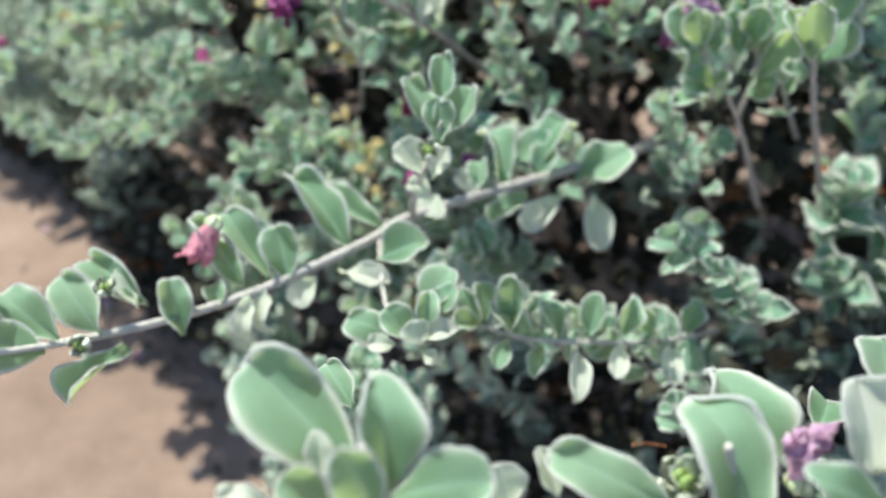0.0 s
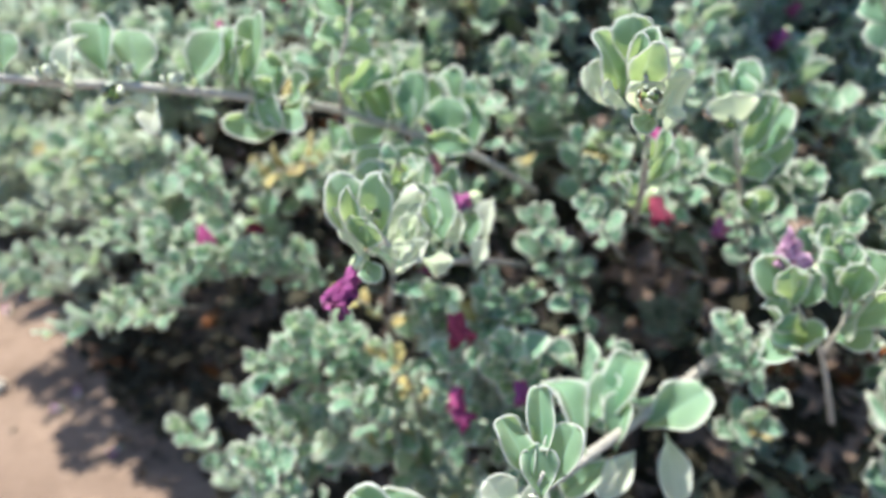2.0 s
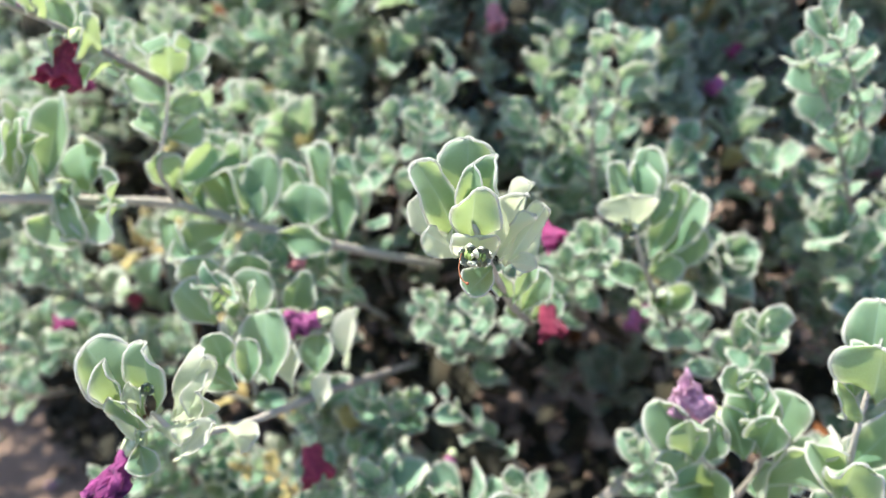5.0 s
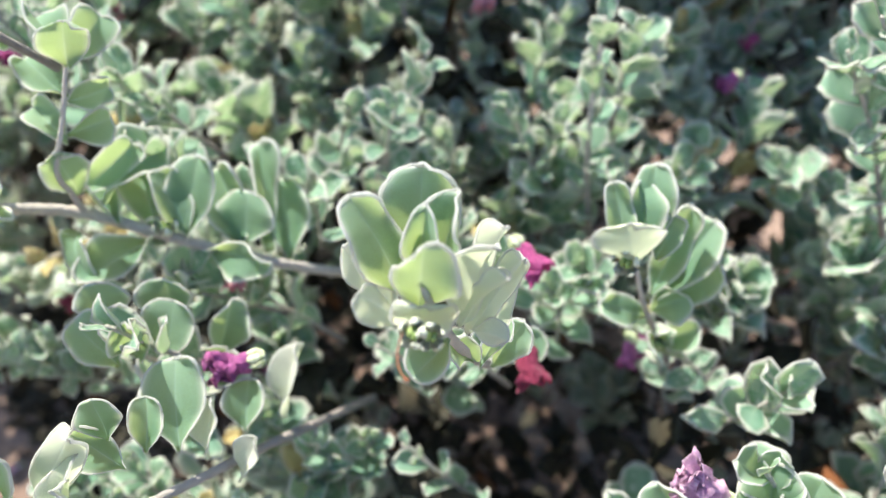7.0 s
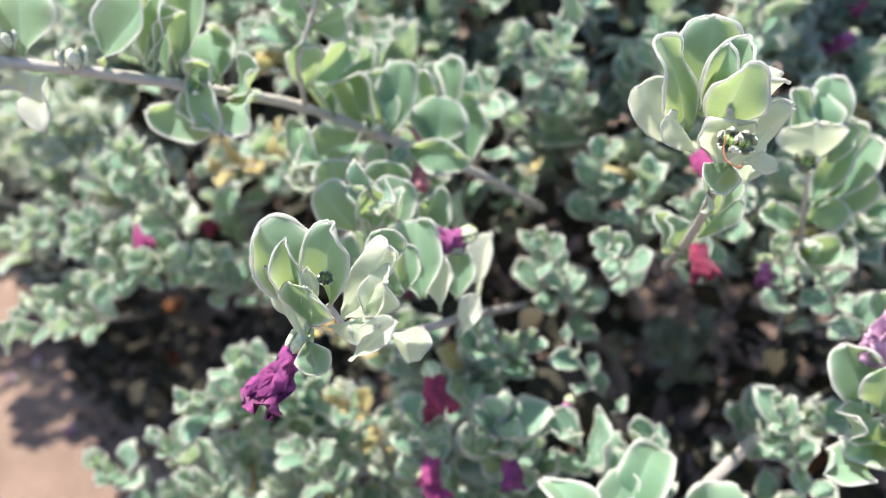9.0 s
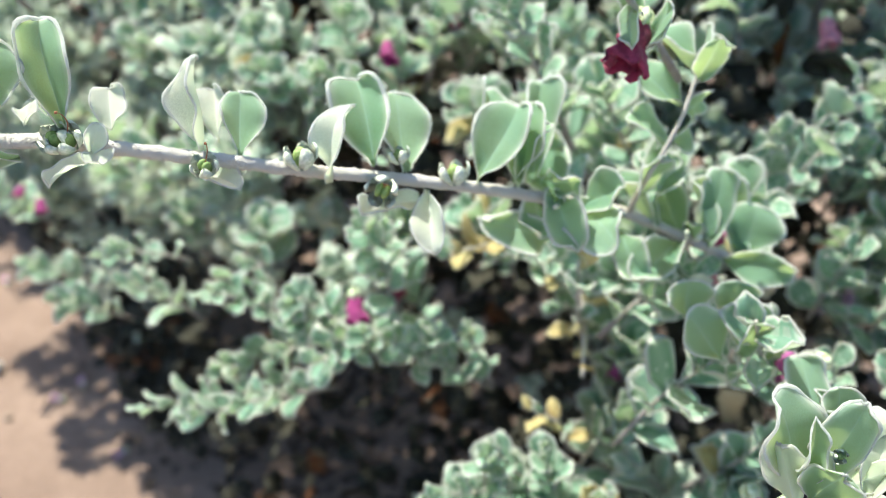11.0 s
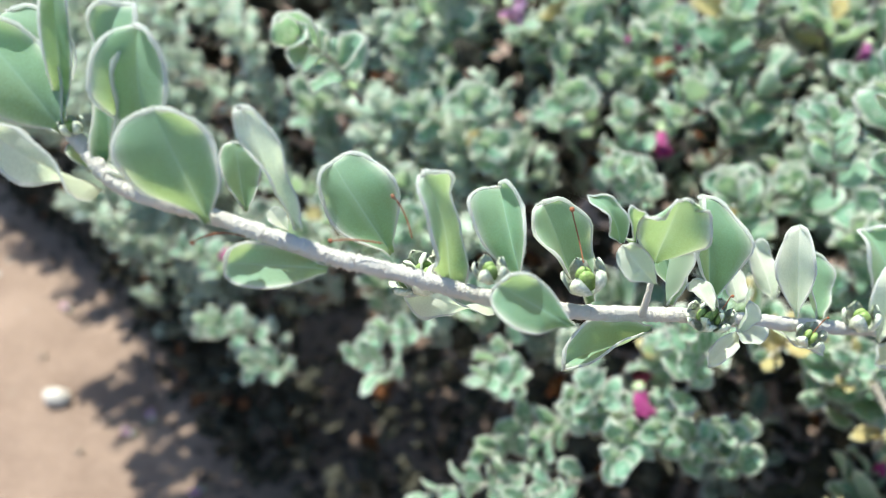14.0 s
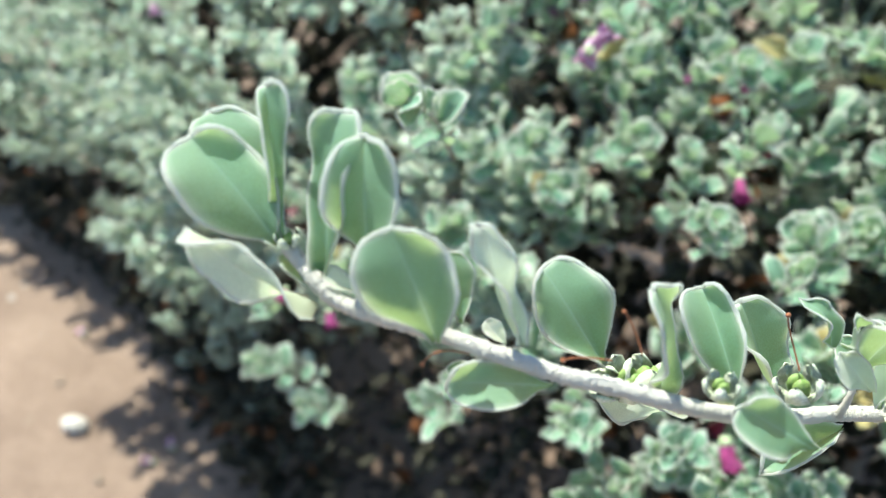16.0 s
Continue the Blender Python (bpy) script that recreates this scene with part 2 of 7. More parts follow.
def leaf_mesh(name, width=0.62, fold=0.25, curl=0.15, wave=0.05, tip=0.0, waist=1.65, blunt=0.52, nu=4, nv=9, thick=0.022, seed=0, mat=None, bead=0.0, top=0.07, hook=0.0, hairy=True):
    """A felted leaf 1 long: stalk at the origin, blade along +y, upper face to +z."""
    rnd = random.Random(seed)
    ph, ph2 = rnd.uniform(0, 6.28), rnd.uniform(0, 6.28)
    skew = rnd.uniform(-0.08, 0.08)
    lean, lobed = rnd.uniform(-0.16, 0.16), rnd.uniform(0.02, 0.07)
    top *= rnd.uniform(0.3, 1.1)
    verts, edges_, faces = [], [], []
    us = [math.sin(math.pi / 2 * i / nu) for i in range(-nu, nu + 1)]
    if bead and hairy:
        us = sorted(us + [-0.045, 0.045])
    cols = len(us)
    for side in (1, -1):
        for j in range(nv + 1):
            v = 1 - (1 - j / nv) ** 1.35
            w = 0.5 * width * max(outline(v, waist, blunt), top if v > 0.9 else 0) * (1 + lobed * math.sin(ph2 + v * 8))
            for u in us:
                x = u * w * (1 + (lean if u > 0 else -lean)) + skew * v * v
                # the tip's notch and the drooping or upturned end
                y = v - v ** 8 * (0.20 * tip * (1 - abs(u)) ** 2 + (0.17 * abs(u) ** 2.2 if tip else 0))
                z = fold * abs(u) ** 1.3 * w + curl * v * v - 0.06 * v
                # the end bends over by itself
                z += hook * max(0.0, (v - 0.62) / 0.38) ** 2 * 0.2
                y -= abs(hook) * max(0.0, (v - 0.62) / 0.38) ** 2 * 0.05
                z += wave * (math.sin(ph + v * 7.0) + 0.35 * math.sin(ph2 + v * 15.0 + u)) * u * abs(u) - 0.012 * max(0, 1 - abs(u) * 4) * (1 - v) + 0.5 * wave * math.sin(ph2 + v * 5 + u * 2.2)
                rimmed = max(abs(u), max(0, (v - 0.93) / 0.07))
                t = thick * (1.0 - 0.35 * rimmed ** 4) * (0.75 if side < 0 else 1) * 0.5
                if abs(u) == 1 or j == nv:
                    t = thick * 0.18
                verts.append((x, y, z + side * t))
                fade = max(0.0, max(abs(u), (v - 0.8) / 0.2 if not tip else 0, 1.0 if j == nv else 0.0) - 0.45) / 0.55
                edges_.append((min(1.0, fade ** (6.0 if bead else 3.0)), max(0.0, 1 - abs(u) * (14 if bead and hairy else 4.3)) * (1 - v * 0.7), 1.0 if side < 0 else 0.0))
    half = cols * (nv + 1)
    for j in range(nv):
        for i in range(cols - 1):
            a = j * cols + i
            faces.append((a, a + 1, a + cols + 1, a + cols))
            faces.append((half + a + cols, half + a + cols + 1, half + a + 1, half + a))
    ring = [i for i in range(cols)] + [j * cols + cols - 1 for j in range(1, nv + 1)] + [nv * cols + i for i in range(cols - 2, -1, -1)] + [j * cols for j in range(nv - 1, 0, -1)]
    for a, b in zip(ring, ring[1:] + ring[:1]):
        faces.append((b, a, half + a, half + b))
    plain = len(faces)
    if bead:
        # the woolly margin, a soft uneven bead round the blade
        loop = ring[cols - 1:] + ring[:1]
        mids = [(Vector(verts[i]) + Vector(verts[half + i])) / 2 for i in loop]
        rows, sides = [], 6 if hairy else 3
        for i, c in enumerate(mids):
            d = (mids[min(i + 1, len(mids) - 1)] - mids[max(i - 1, 0)]).normalized()
            out = (c - Vector((skew * c.y * c.y, c.y * 0.6 + 0.2, c.z)))
            out = (out - d * out.dot(d)).normalized()
            up = d.cross(out)
            r = bead * min(1, 0.25 + c.y * 1.4) * (1 + 0.45 * noise.noise(c * 31 + Vector((seed, 0, 0))))
            rows.append([len(verts) + k for k in range(sides)])
            for k in range(sides):
                g = 2 * math.pi * k / sides
                rr = r * (1 + 0.5 * noise.noise(c * 60 + Vector((k * 3.1, seed, 0))))
                verts.append(tuple(c + (out * math.cos(g) + up * math.sin(g) * 0.8) * rr))
                edges_.append((1.0, 0.0, 0.0))
        for a, b in zip(rows, rows[1:]):
            for k in range(sides):
                faces.append((a[k], a[(k + 1) % sides], b[(k + 1) % sides], b[k]))
        # loose hairs that stand out of the wool
        for i in range(len(mids) - 1 if hairy else 0):
            for k in range(7):
                c = mids[i].lerp(mids[i + 1], rnd.random())
                d = (mids[i + 1] - mids[i]).normalized()
                out = (c - Vector((skew * c.y * c.y, c.y * 0.6 + 0.2, c.z))).normalized()
                way = (out + d * rnd.uniform(-0.9, 0.9) + Vector((0, 0, rnd.uniform(-0.8, 0.8)))).normalized()
                side_ = way.orthogonal().normalized() * 0.0035
                at_ = len(verts)
                verts += [tuple(c + side_), tuple(c - side_), tuple(c + way * bead * rnd.uniform(1.1, 1.9))]
                edges_ += [(1.0, 0.0, 0.0)] * 3
                faces.append((at_, at_ + 1, at_ + 2))
    me = bpy.data.meshes.new(name)
    me.from_pydata(verts, [], faces)
    at = me.color_attributes.new("edge", "FLOAT_COLOR", "POINT")
    for d, (e, r, w) in zip(at.data, edges_):
        d.color = (e, r, w, 1)
    me.polygons.foreach_set("use_smooth", [True] * len(me.polygons))
    me.materials.append(mat or LEAF)
    if bead:
        me.materials.append(FUZZ)
        me.polygons.foreach_set("material_index", [0] * plain + [1] * (len(faces) - plain))
    return me


# shapes: flat and broad, cupped, folded boat, S-curled, edge rolled, notched, narrow, small bud leaf
KINDS = {
    "flat": dict(width=0.78, fold=0.18, curl=0.03, wave=0.06, waist=1.38, blunt=0.62, hook=-0.25, top=0.30),
    "cup": dict(width=0.74, fold=0.48, curl=0.10, wave=0.08, waist=1.42, blunt=0.6, top=0.28),
    "boat": dict(width=0.56, fold=0.85, curl=0.05, wave=0.07, waist=1.4, blunt=0.64, hook=-0.4, top=0.2),
    "curl": dict(width=0.52, fold=0.65, curl=-0.34, wave=0.12, waist=1.5, blunt=0.6),
    "roll": dict(width=0.62, fold=0.75, curl=0.30, wave=0.12, waist=1.5, blunt=0.6),
    "notch": dict(width=0.92, fold=0.22, curl=0.08, wave=0.06, tip=0.4, blunt=0.5, waist=1.5, top=0.42),
    "slim": dict(width=0.42, fold=0.5, curl=0.05, wave=0.09, waist=1.3, blunt=0.7),
    "bent": dict(width=0.68, fold=0.42, curl=-0.18, wave=0.13, waist=1.45, blunt=0.6, top=0.25),
    "hook": dict(width=0.58, fold=0.62, curl=0.0, wave=0.08, waist=1.45, blunt=0.62, hook=-1.5),
}
FINE = {k: [leaf_mesh("leaf", seed=s, nu=6, nv=16, bead=0.021, **v) for s in (1, 2, 3, 4, 5)] for k, v in KINDS.items()}
YOUNG = {k: [leaf_mesh("leaf", seed=s, nu=6, nv=16, bead=0.022, mat=LEAF_PALE, **v) for s in (1, 2, 3)] for k, v in KINDS.items()}
PLAIN = {k: [leaf_mesh("leaf", seed=s, nu=2, nv=4, mat=LEAF_MID, bead=0.030, hairy=False, **v) for s in (1, 2, 3)] for k, v in KINDS.items()}
COARSE = {k: leaf_mesh("leaf", seed=1, nu=1, nv=3, **v) for k, v in KINDS.items()}
DEEP = {k: leaf_mesh("leaf", seed=1, nu=1, nv=2, **v) for k, v in KINDS.items()}
DRY = [leaf_mesh("leaf", seed=s, nu=2, nv=5, mat=LEAF_DRY, **KINDS[k]) for s, k in ((1, "bent"), (2, "cup"), (3, "curl"))]


def mesh_of(name, bm, *mats):
    for f in bm.faces:
        f.smooth = True
    me = bpy.data.meshes.new(name)
    bm.to_mesh(me)
    bm.free()
    for m in mats:
        me.materials.append(m)
    return me


def flower_mesh(seed, crumple, petal):
    """A withered bell, 1 long, hanging along +y: narrow tube, five crumpled lobes, small calyx at the origin."""
    rnd = random.Random(seed)
    off = rnd.uniform(0, 50)
    bm = bmesh.new()
    n, m = 30, 14
    rings = []
    for j in range(m + 1):
        v = j / m
        r = 0.10 + 0.26 * v ** 0.8 * (1 - 0.35 * crumple * v)
        row = []
        for i in range(n):
            a = 2 * math.pi * i / n
            lobe = 1 + 0.14 * v * v * math.cos(5 * a)
            p = Vector((r * lobe * math.cos(a), 0.08 + v * (0.92 + 0.06 * math.cos(5 * a) * v * v), r * lobe * math.sin(a) * (1 - 0.3 * crumple)))
            k = crumple * v * 0.20
            p += Vector((noise.noise(p * 4 + Vector((off, 0, 0))), 0.8 * noise.noise(p * 5 + Vector((0, off, 0))), noise.noise(p * 4 + Vector((0, 0, off))))) * k
            p += Vector((noise.noise(p * 13 + Vector((off, 0, 0))), 0, noise.noise(p * 13 + Vector((0, 0, off))))) * k * 0.7
            p *= 1 + 0.10 * crumple * v * noise.noise(p * 26 + Vector((off, off, 0)))
            row.append(bm.verts.new(p))
        rings.append(row)
    for a, b in zip(rings, rings[1:]):
        for i in range(n):
            bm.faces.new((a[i], a[(i + 1) % n], b[(i + 1) % n], b[i]))
    # inner throat, so that the bell has a wall
    inner = [[bm.verts.new((v.co.x * 0.86, v.co.y - 0.01, v.co.z * 0.86)) for v in row] for row in rings[4:]]
    for a, b in zip(inner, inner[1:]):
        for i in range(n):
            bm.faces.new((b[i], b[(i + 1) % n], a[(i + 1) % n], a[i]))
    for i in range(n):
        bm.faces.new((rings[-1][i], rings[-1][(i + 1) % n], inner[-1][(i + 1) % n], inner[-1][i]))
    bm.faces.new([v for v in reversed(inner[0])])
    sepals(bm, 0.0, 0.34, 0.16, 1)
    return mesh_of("flower", bm, petal, CALYX)


def sepals(bm, y0, length, radius, slot, flare=1.0):
    """Five pointed sepals in a cup round the +y axis."""
    for k in range(5):
        a = 2 * math.pi * k / 5
        out, side = Vector((math.cos(a), 0, math.sin(a))), Vector((-math.sin(a), 0, math.cos(a)))
        up = Vector((0, 1, 0))
        pts = []
        for v, w, r in ((0, 0.45, 0.45), (0.35, 0.80, 1.0), (0.72, 0.66, 0.95), (0.92, 0.36, 0.80), (1.0, 0.10, 0.70)):
            c = up * (y0 + v * length) + out * radius * r * (1 + (flare - 1) * v)
            pts.append([bm.verts.new(c + side * radius * w - out * 0.02), bm.verts.new(c - side * radius * w - out * 0.02), bm.verts.new(c + out * radius * 0.22)])
        for p, q in zip(pts, pts[1:]):
            for i, j in ((0, 2), (2, 1), (1, 0)):
                f = bm.faces.new((p[i], q[i], q[j], p[j]))
                f.material_index = slot


def capsule_mesh():
    """A spent calyx, 1 long: five woolly sepals spread round a green seed capsule with a split."""
    bm = bmesh.new()
    sepals(bm, 0.0, 0.85, 0.40, 0, 1.75)
    for k in (-1, 1):
        made = bmesh.ops.create_uvsphere(bm, u_segments=8, v_segments=6, radius=0.25, matrix=Matrix.Translation((0.13 * k, 0.42, 0)) @ Matrix.Diagonal((0.62, 1.5, 1.05, 1)))
        for f in {f for v in made["verts"] for f in v.link_faces}:
            f.material_index = 1
    return mesh_of("seed_capsule", bm, WOOLLY, POD)


def style_mesh(seed):
    """A dry curled thread, 1 long, with a small dark head."""
    rnd = random.Random(seed)
    bm = bmesh.new()
    k, rows = rnd.uniform(0.6, 1.0), []
    for j in range(10):
        v = j / 9
        c = Vector((0.16 * math.sin(v * 3.4 * k), v - 0.10 * v ** 6, 0.24 * k * v ** 3))
        r = 0.017 if j < 9 else 0.012
        rows.append([bm.verts.new(c + Vector((math.cos(a) * r, 0, math.sin(a) * r))) for a in (0, 1.57, 3.14, 4.71)])
    for a, b in zip(rows, rows[1:]):
        for i in range(4):
            bm.faces.new((a[i], a[(i + 1) % 4], b[(i + 1) % 4], b[i]))
    bmesh.ops.create_icosphere(bm, subdivisions=1, radius=0.05, matrix=Matrix.Translation(c))
    return mesh_of("style", bm, THREAD)


FLOWERS = [flower_mesh(s, c, m) for s, c, m in ((1, 0.8, PURPLE), (2, 1.25, PURPLE), (3, 0.7, CRIMSON), (4, 0.6, MAGENTA), (5, 1.1, LILAC), (6, 0.6, ROSE))]
CAPSULE = capsule_mesh()
STYLES = [style_mesh(s) for s in (1, 2, 3)]

# ---- the shrub ----
ROOT = Vector((0.35, 1.0, 0.0))
shrub = new("shrub")
shrub.location = ROOT
tagged(shrub, "silvery grey-green flowering shrub with felted leaves and withered purple flowers", "shrub")


def stem_curve(points, steps):
    """Points along a smooth line through the given ones."""
    pts = [Vector(p) for p in points]
    if len(pts) == 2:
        return [pts[0].lerp(pts[1], i / steps) for i in range(steps + 1)]
    ext = [pts[0] * 2 - pts[1]] + pts + [pts[-1] * 2 - pts[-2]]
    line = []
    seg = max(2, steps // (len(pts) - 1))
    for i in range(len(pts) - 1):
        a, b, c, d = ext[i:i + 4]
        for k in range(seg):
            t = k / seg
            line.append(0.5 * ((2 * b) + (c - a) * t + (2 * a - 5 * b + 4 * c - d) * t * t + (3 * b - a - 3 * c + d) * t ** 3))
    return line + [pts[-1]]


def tube(bm, line, r0, r1, sides, layer, wool=0.5, bare=0.0):
    """A tapered twig along a line; wool: how white its tip is, bare: how brown its base is."""
    rows, n = [], len(line)
    for i, c in enumerate(line):
        d = (line[min(i + 1, n - 1)] - line[max(i - 1, 0)]).normalized()
        a = d.orthogonal().normalized() if i == 0 else (a - d * a.dot(d)).normalized()
        b, t = d.cross(a), i / (n - 1)
        r = r0 + (r1 - r0) * t
        row = []
        for k in range(sides):
            g = 2 * math.pi * k / sides
            rr = r * (1 + 0.10 * noise.noise(c * 300 + Vector((k, 0, 0))) + (0.26 if sides > 8 else 0) * noise.noise(c * 1900 + Vector((k * 1.7, k * 2.3, 0))))
            vert = bm.verts.new(c + (a * math.cos(g) + b * math.sin(g)) * rr)
            vert[layer] = (wool * min(1, 0.4 + t * 1.6), bare * max(0, 1 - t * 1.3), 0, 1)
            row.append(vert)
        rows.append(row)
    for p, q in zip(rows, rows[1:]):
        for k in range(sides):
            bm.faces.new((p[k], p[(k + 1) % sides], q[(k + 1) % sides], q[k]))
    bm.faces.new(rows[-1])
    bm.faces.new(rows[0][::-1])


def hairs(bm, line, r0, r1, layer, wool):
    """Short white hairs on a young twig."""
    rnd = random.Random(len(line))
    for i in range(len(line) - 1):
        d = (line[i + 1] - line[i]).normalized()
        for k in range(2):
            a = d.orthogonal().normalized()
            out = (Matrix.Rotation(rnd.uniform(0, 6.28), 3, d) @ a).normalized()
            r = r0 + (r1 - r0) * i / len(line)
            c = line[i].lerp(line[i + 1], rnd.random()) + out * r * 0.95
            s = d * 0.00005
            vs = [bm.verts.new(c + s), bm.verts.new(c - s), bm.verts.new(c + (out + d * rnd.uniform(-0.6, 0.6)) * rnd.uniform(0.0002, 0.0006))]
            for q in vs:
                q[layer] = (max(wool, 0.8), 0, 0, 1)
            bm.faces.new(vs)


def branch(lines, label="", fine=False):
    """A twig of the shrub: lines of (points, radius at the start, radius at the end, wool, bare); the first line's start is its origin."""
    bm = bmesh.new()
    layer = bm.verts.layers.float_color.new("edge")
    o = Vector(lines[0][0][0])
    for pts, r0, r1, wool, bare in lines:
        line = [p - o for p in stem_curve(pts, max(24, min(1000, int(sum((Vector(q) - Vector(p)).length for p, q in zip(pts, pts[1:])) / 0.0006))) if fine else 8)]
        tube(bm, line, r0, r1, 12 if fine else 5, layer, wool, bare)
        if fine:
            hairs(bm, line, r0, r1, layer, wool)
    ob = new("branch", mesh_of("branch", bm, BARK))
    ob.parent, ob.location = shrub, o - ROOT
    if label:
        tagged(ob, label)
    ob["at"] = tuple(o)
    return ob


def basis(axis, normal):
    y = Vector(axis).normalized()
    x = y.cross(Vector(normal))
    x = x.normalized() if x.length > 1e-6 else y.orthogonal().normalized()
    z = x.cross(y)
    return Matrix((x, y, z)).transposed().to_4x4()


def piece(name, me, twig, base, axis, normal, size, wide=1.0, label=""):
    ob = new(name, me)
    ob.parent = twig
    ob.matrix_basis = Matrix.Translation(Vector(base) - Vector(twig["at"])) @ basis(axis, normal) @ Matrix.Diagonal((size * wide, size, size, 1))
    if label:
        tagged(ob, label)
    return ob


def leaf(twig, base, tip, normal, kind="cup", wide=1.0, seed=0, dry=False, fine=True, pale=False):
    """One leaf on a twig from its stalk to its tip, its upper face towards normal."""
    b, t = Vector(base), Vector(tip)
    me = DRY[seed % 3] if dry else YOUNG[kind][seed % 3] if pale else FINE[kind][seed % 5] if fine else PLAIN[kind][seed % 3]
    return piece("leaf", me, twig, b, t - b, normal, (t - b).length, wide, "yellowed dry leaf" if dry else "")


def bloom(twig, base, axis, size, seed=0, wide=1.0):
    return piece("flower", FLOWERS[seed % 6], twig, base, axis, (0.3, -0.8, 0.5), size, wide)


def capsule(twig, base, axis, size=0.008, style=0.0, seed=0):
    piece("seed_capsule", CAPSULE, twig, base, axis, (0.3, 0.2, 1), size * 0.8)
    if style:
        piece("style", STYLES[seed % 3], twig, Vector(base) + Vector(axis).normalized() * size * 0.4, Vector(axis) + Vector((0, 0, 0.2)), (0.4, -0.8, 0.5), style)


def sprig_leaves(line, rnd, count, size, rosette):
    """Base, tip, normal and kind of the leaves of a shoot: pairs that turn as they climb, crowded at the top."""
    n = len(line) - 1
    turn = rnd.uniform(0, 6.28)
    for i in range(count):
        f = (i + 0.5) / count
        f = 0.12 + 0.88 * f ** (0.8 if rosette else 1.0)
        k = min(n - 1, int(f * n))
        p = line[k].lerp(line[k + 1], f * n - k)
        d = (line[k + 1] - line[k]).normalized()
        a = d.orthogonal().normalized()
        turn += 2.4 + rnd.uniform(-0.4, 0.4)
        side = (Matrix.Rotation(turn, 3, d) @ a).normalized()
        side = (side + Vector((0, 0, 0.25))).normalized()
        spread = radians(rnd.uniform(48, 80)) * (1 - 0.62 * f ** 3) if rosette else radians(rnd.uniform(40, 75)) * (1 - 0.4 * f ** 3)
        way = d * math.cos(spread) + side * math.sin(spread)
        s = size * rnd.uniform(0.75, 1.15) * (1.0 if f < 0.75 else 1.0 - 1.6 * (f - 0.75))
        nor = d * math.sin(spread) - side * math.cos(spread) + Vector((rnd.uniform(-.35, .35), rnd.uniform(-.35, .35), rnd.uniform(-.1, .4)))
        kind = rnd.choice(("cup", "cup", "boat", "flat", "roll", "bent", "curl", "notch"))
        yield p, p + way * s, nor, kind


def shoot(base, tip, sag=0.02, count=14, size=0.016, seed=0, rosette=True, fine=False, flowers=0, dry=0.0, radius=0.0016, label="", mid=None):
    """A leafy side shoot of the shrub as one branch with leaves of its own."""
    rnd = random.Random(seed * 7 + 3)
    b, t = Vector(base), Vector(tip)
    m = Vector(mid) if mid else b.lerp(t, 0.5) + Vector((rnd.uniform(-1, 1) * sag, rnd.uniform(-1, 1) * sag, sag))
    pts = [b, m, t]
    twig = branch([(pts, radius, radius * 0.45, 0.6, 0.7)], label, fine)
    line = stem_curve(pts, 16)
    for i, (p, q, nor, kind) in enumerate(sprig_leaves(line, rnd, count, size, rosette)):
        leaf(twig, p, q, nor, kind, rnd.uniform(0.85, 1.2), seed + i, rnd.random() < dry, fine)
    for i in range(flowers):
        f = rnd.uniform(0.55, 0.95)
        p = line[int(f * (len(line) - 1))]
        bloom(twig, p, (rnd.uniform(-.6, .6), rnd.uniform(-.9, 0.1), rnd.uniform(-.9, -.1)), rnd.uniform(0.012, 0.017), seed + i)
    return twig


# ---- the branches that the camera passes ----
# the long branch that reaches out to the side
reach = branch([(((0.0643, 0.5022, 0.7639), (0.0256, 0.4365, 0.8266), (-0.0100, 0.4228, 0.8501), (-0.0450, 0.4221, 0.8642), (-0.0678, 0.4098, 0.8755), (-0.1118, 0.3874, 0.8936), (-0.1551, 0.3705, 0.9056), (-0.1761, 0.3602, 0.9133), (-0.2119, 0.3477, 0.9229), (-0.2265, 0.3460, 0.9231), (-0.2476, 0.3349, 0.9309), (-0.2677, 0.3267, 0.9394), (-0.2864, 0.3241, 0.9455), (-0.2985, 0.3245, 0.9473), (-0.3090, 0.3252, 0.9497), (-0.3240, 0.3267, 0.9530), (-0.3424, 0.3293, 0.9561), (-0.3532, 0.3356, 0.9630)), 0.0021, 0.0016, 0.95, 0.15),
    (((-0.2268, 0.3444, 0.9242), (-0.2271, 0.3439, 0.9305), (-0.2272, 0.3451, 0.9374)), 0.001, 0.0006, 0.9, 0),
    (((-0.0450, 0.4221, 0.8642), (-0.0449, 0.4176, 0.8762), (-0.0440, 0.4129, 0.8881), (-0.0374, 0.4166, 0.9070), (-0.0328, 0.4253, 0.9290)), 0.0012, 0.0006, 0.7, 0.2)], "pale woolly branch reaching sideways with upright felted leaves", True)
leaf(reach, (-0.3551, 0.3359, 0.9632), (-0.3721, 0.3452, 0.9808), (0.20, -0.73, 0.65), "flat", 0.85, 1)
leaf(reach, (-0.3566, 0.3394, 0.9629), (-0.3726, 0.3567, 0.9799), (0.23, -0.66, 0.72), "flat", 0.68, 2)
leaf(reach, (-0.3551, 0.3369, 0.9647), (-0.3597, 0.3523, 0.9882), (0.40, -0.67, 0.63), "slim", 0.45, 3)
leaf(reach, (-0.3462, 0.3326, 0.9590), (-0.3474, 0.3481, 0.9865), (-0.55, -0.67, 0.50), "flat", 0.47, 4)
leaf(reach, (-0.3377, 0.3344, 0.9621), (-0.3414, 0.3414, 0.9848), (-0.04, -0.76, 0.65), "boat", 1.01, 5)
leaf(reach, (-0.3235, 0.3232, 0.9538), (-0.3322, 0.3264, 0.9754), (-0.14, -0.76, 0.64), "flat", 0.97, 6)
leaf(reach, (-0.3188, 0.3330, 0.9506), (-0.3220, 0.3394, 0.9632), (0.47, -0.62, 0.62), "flat", 0.70, 7)
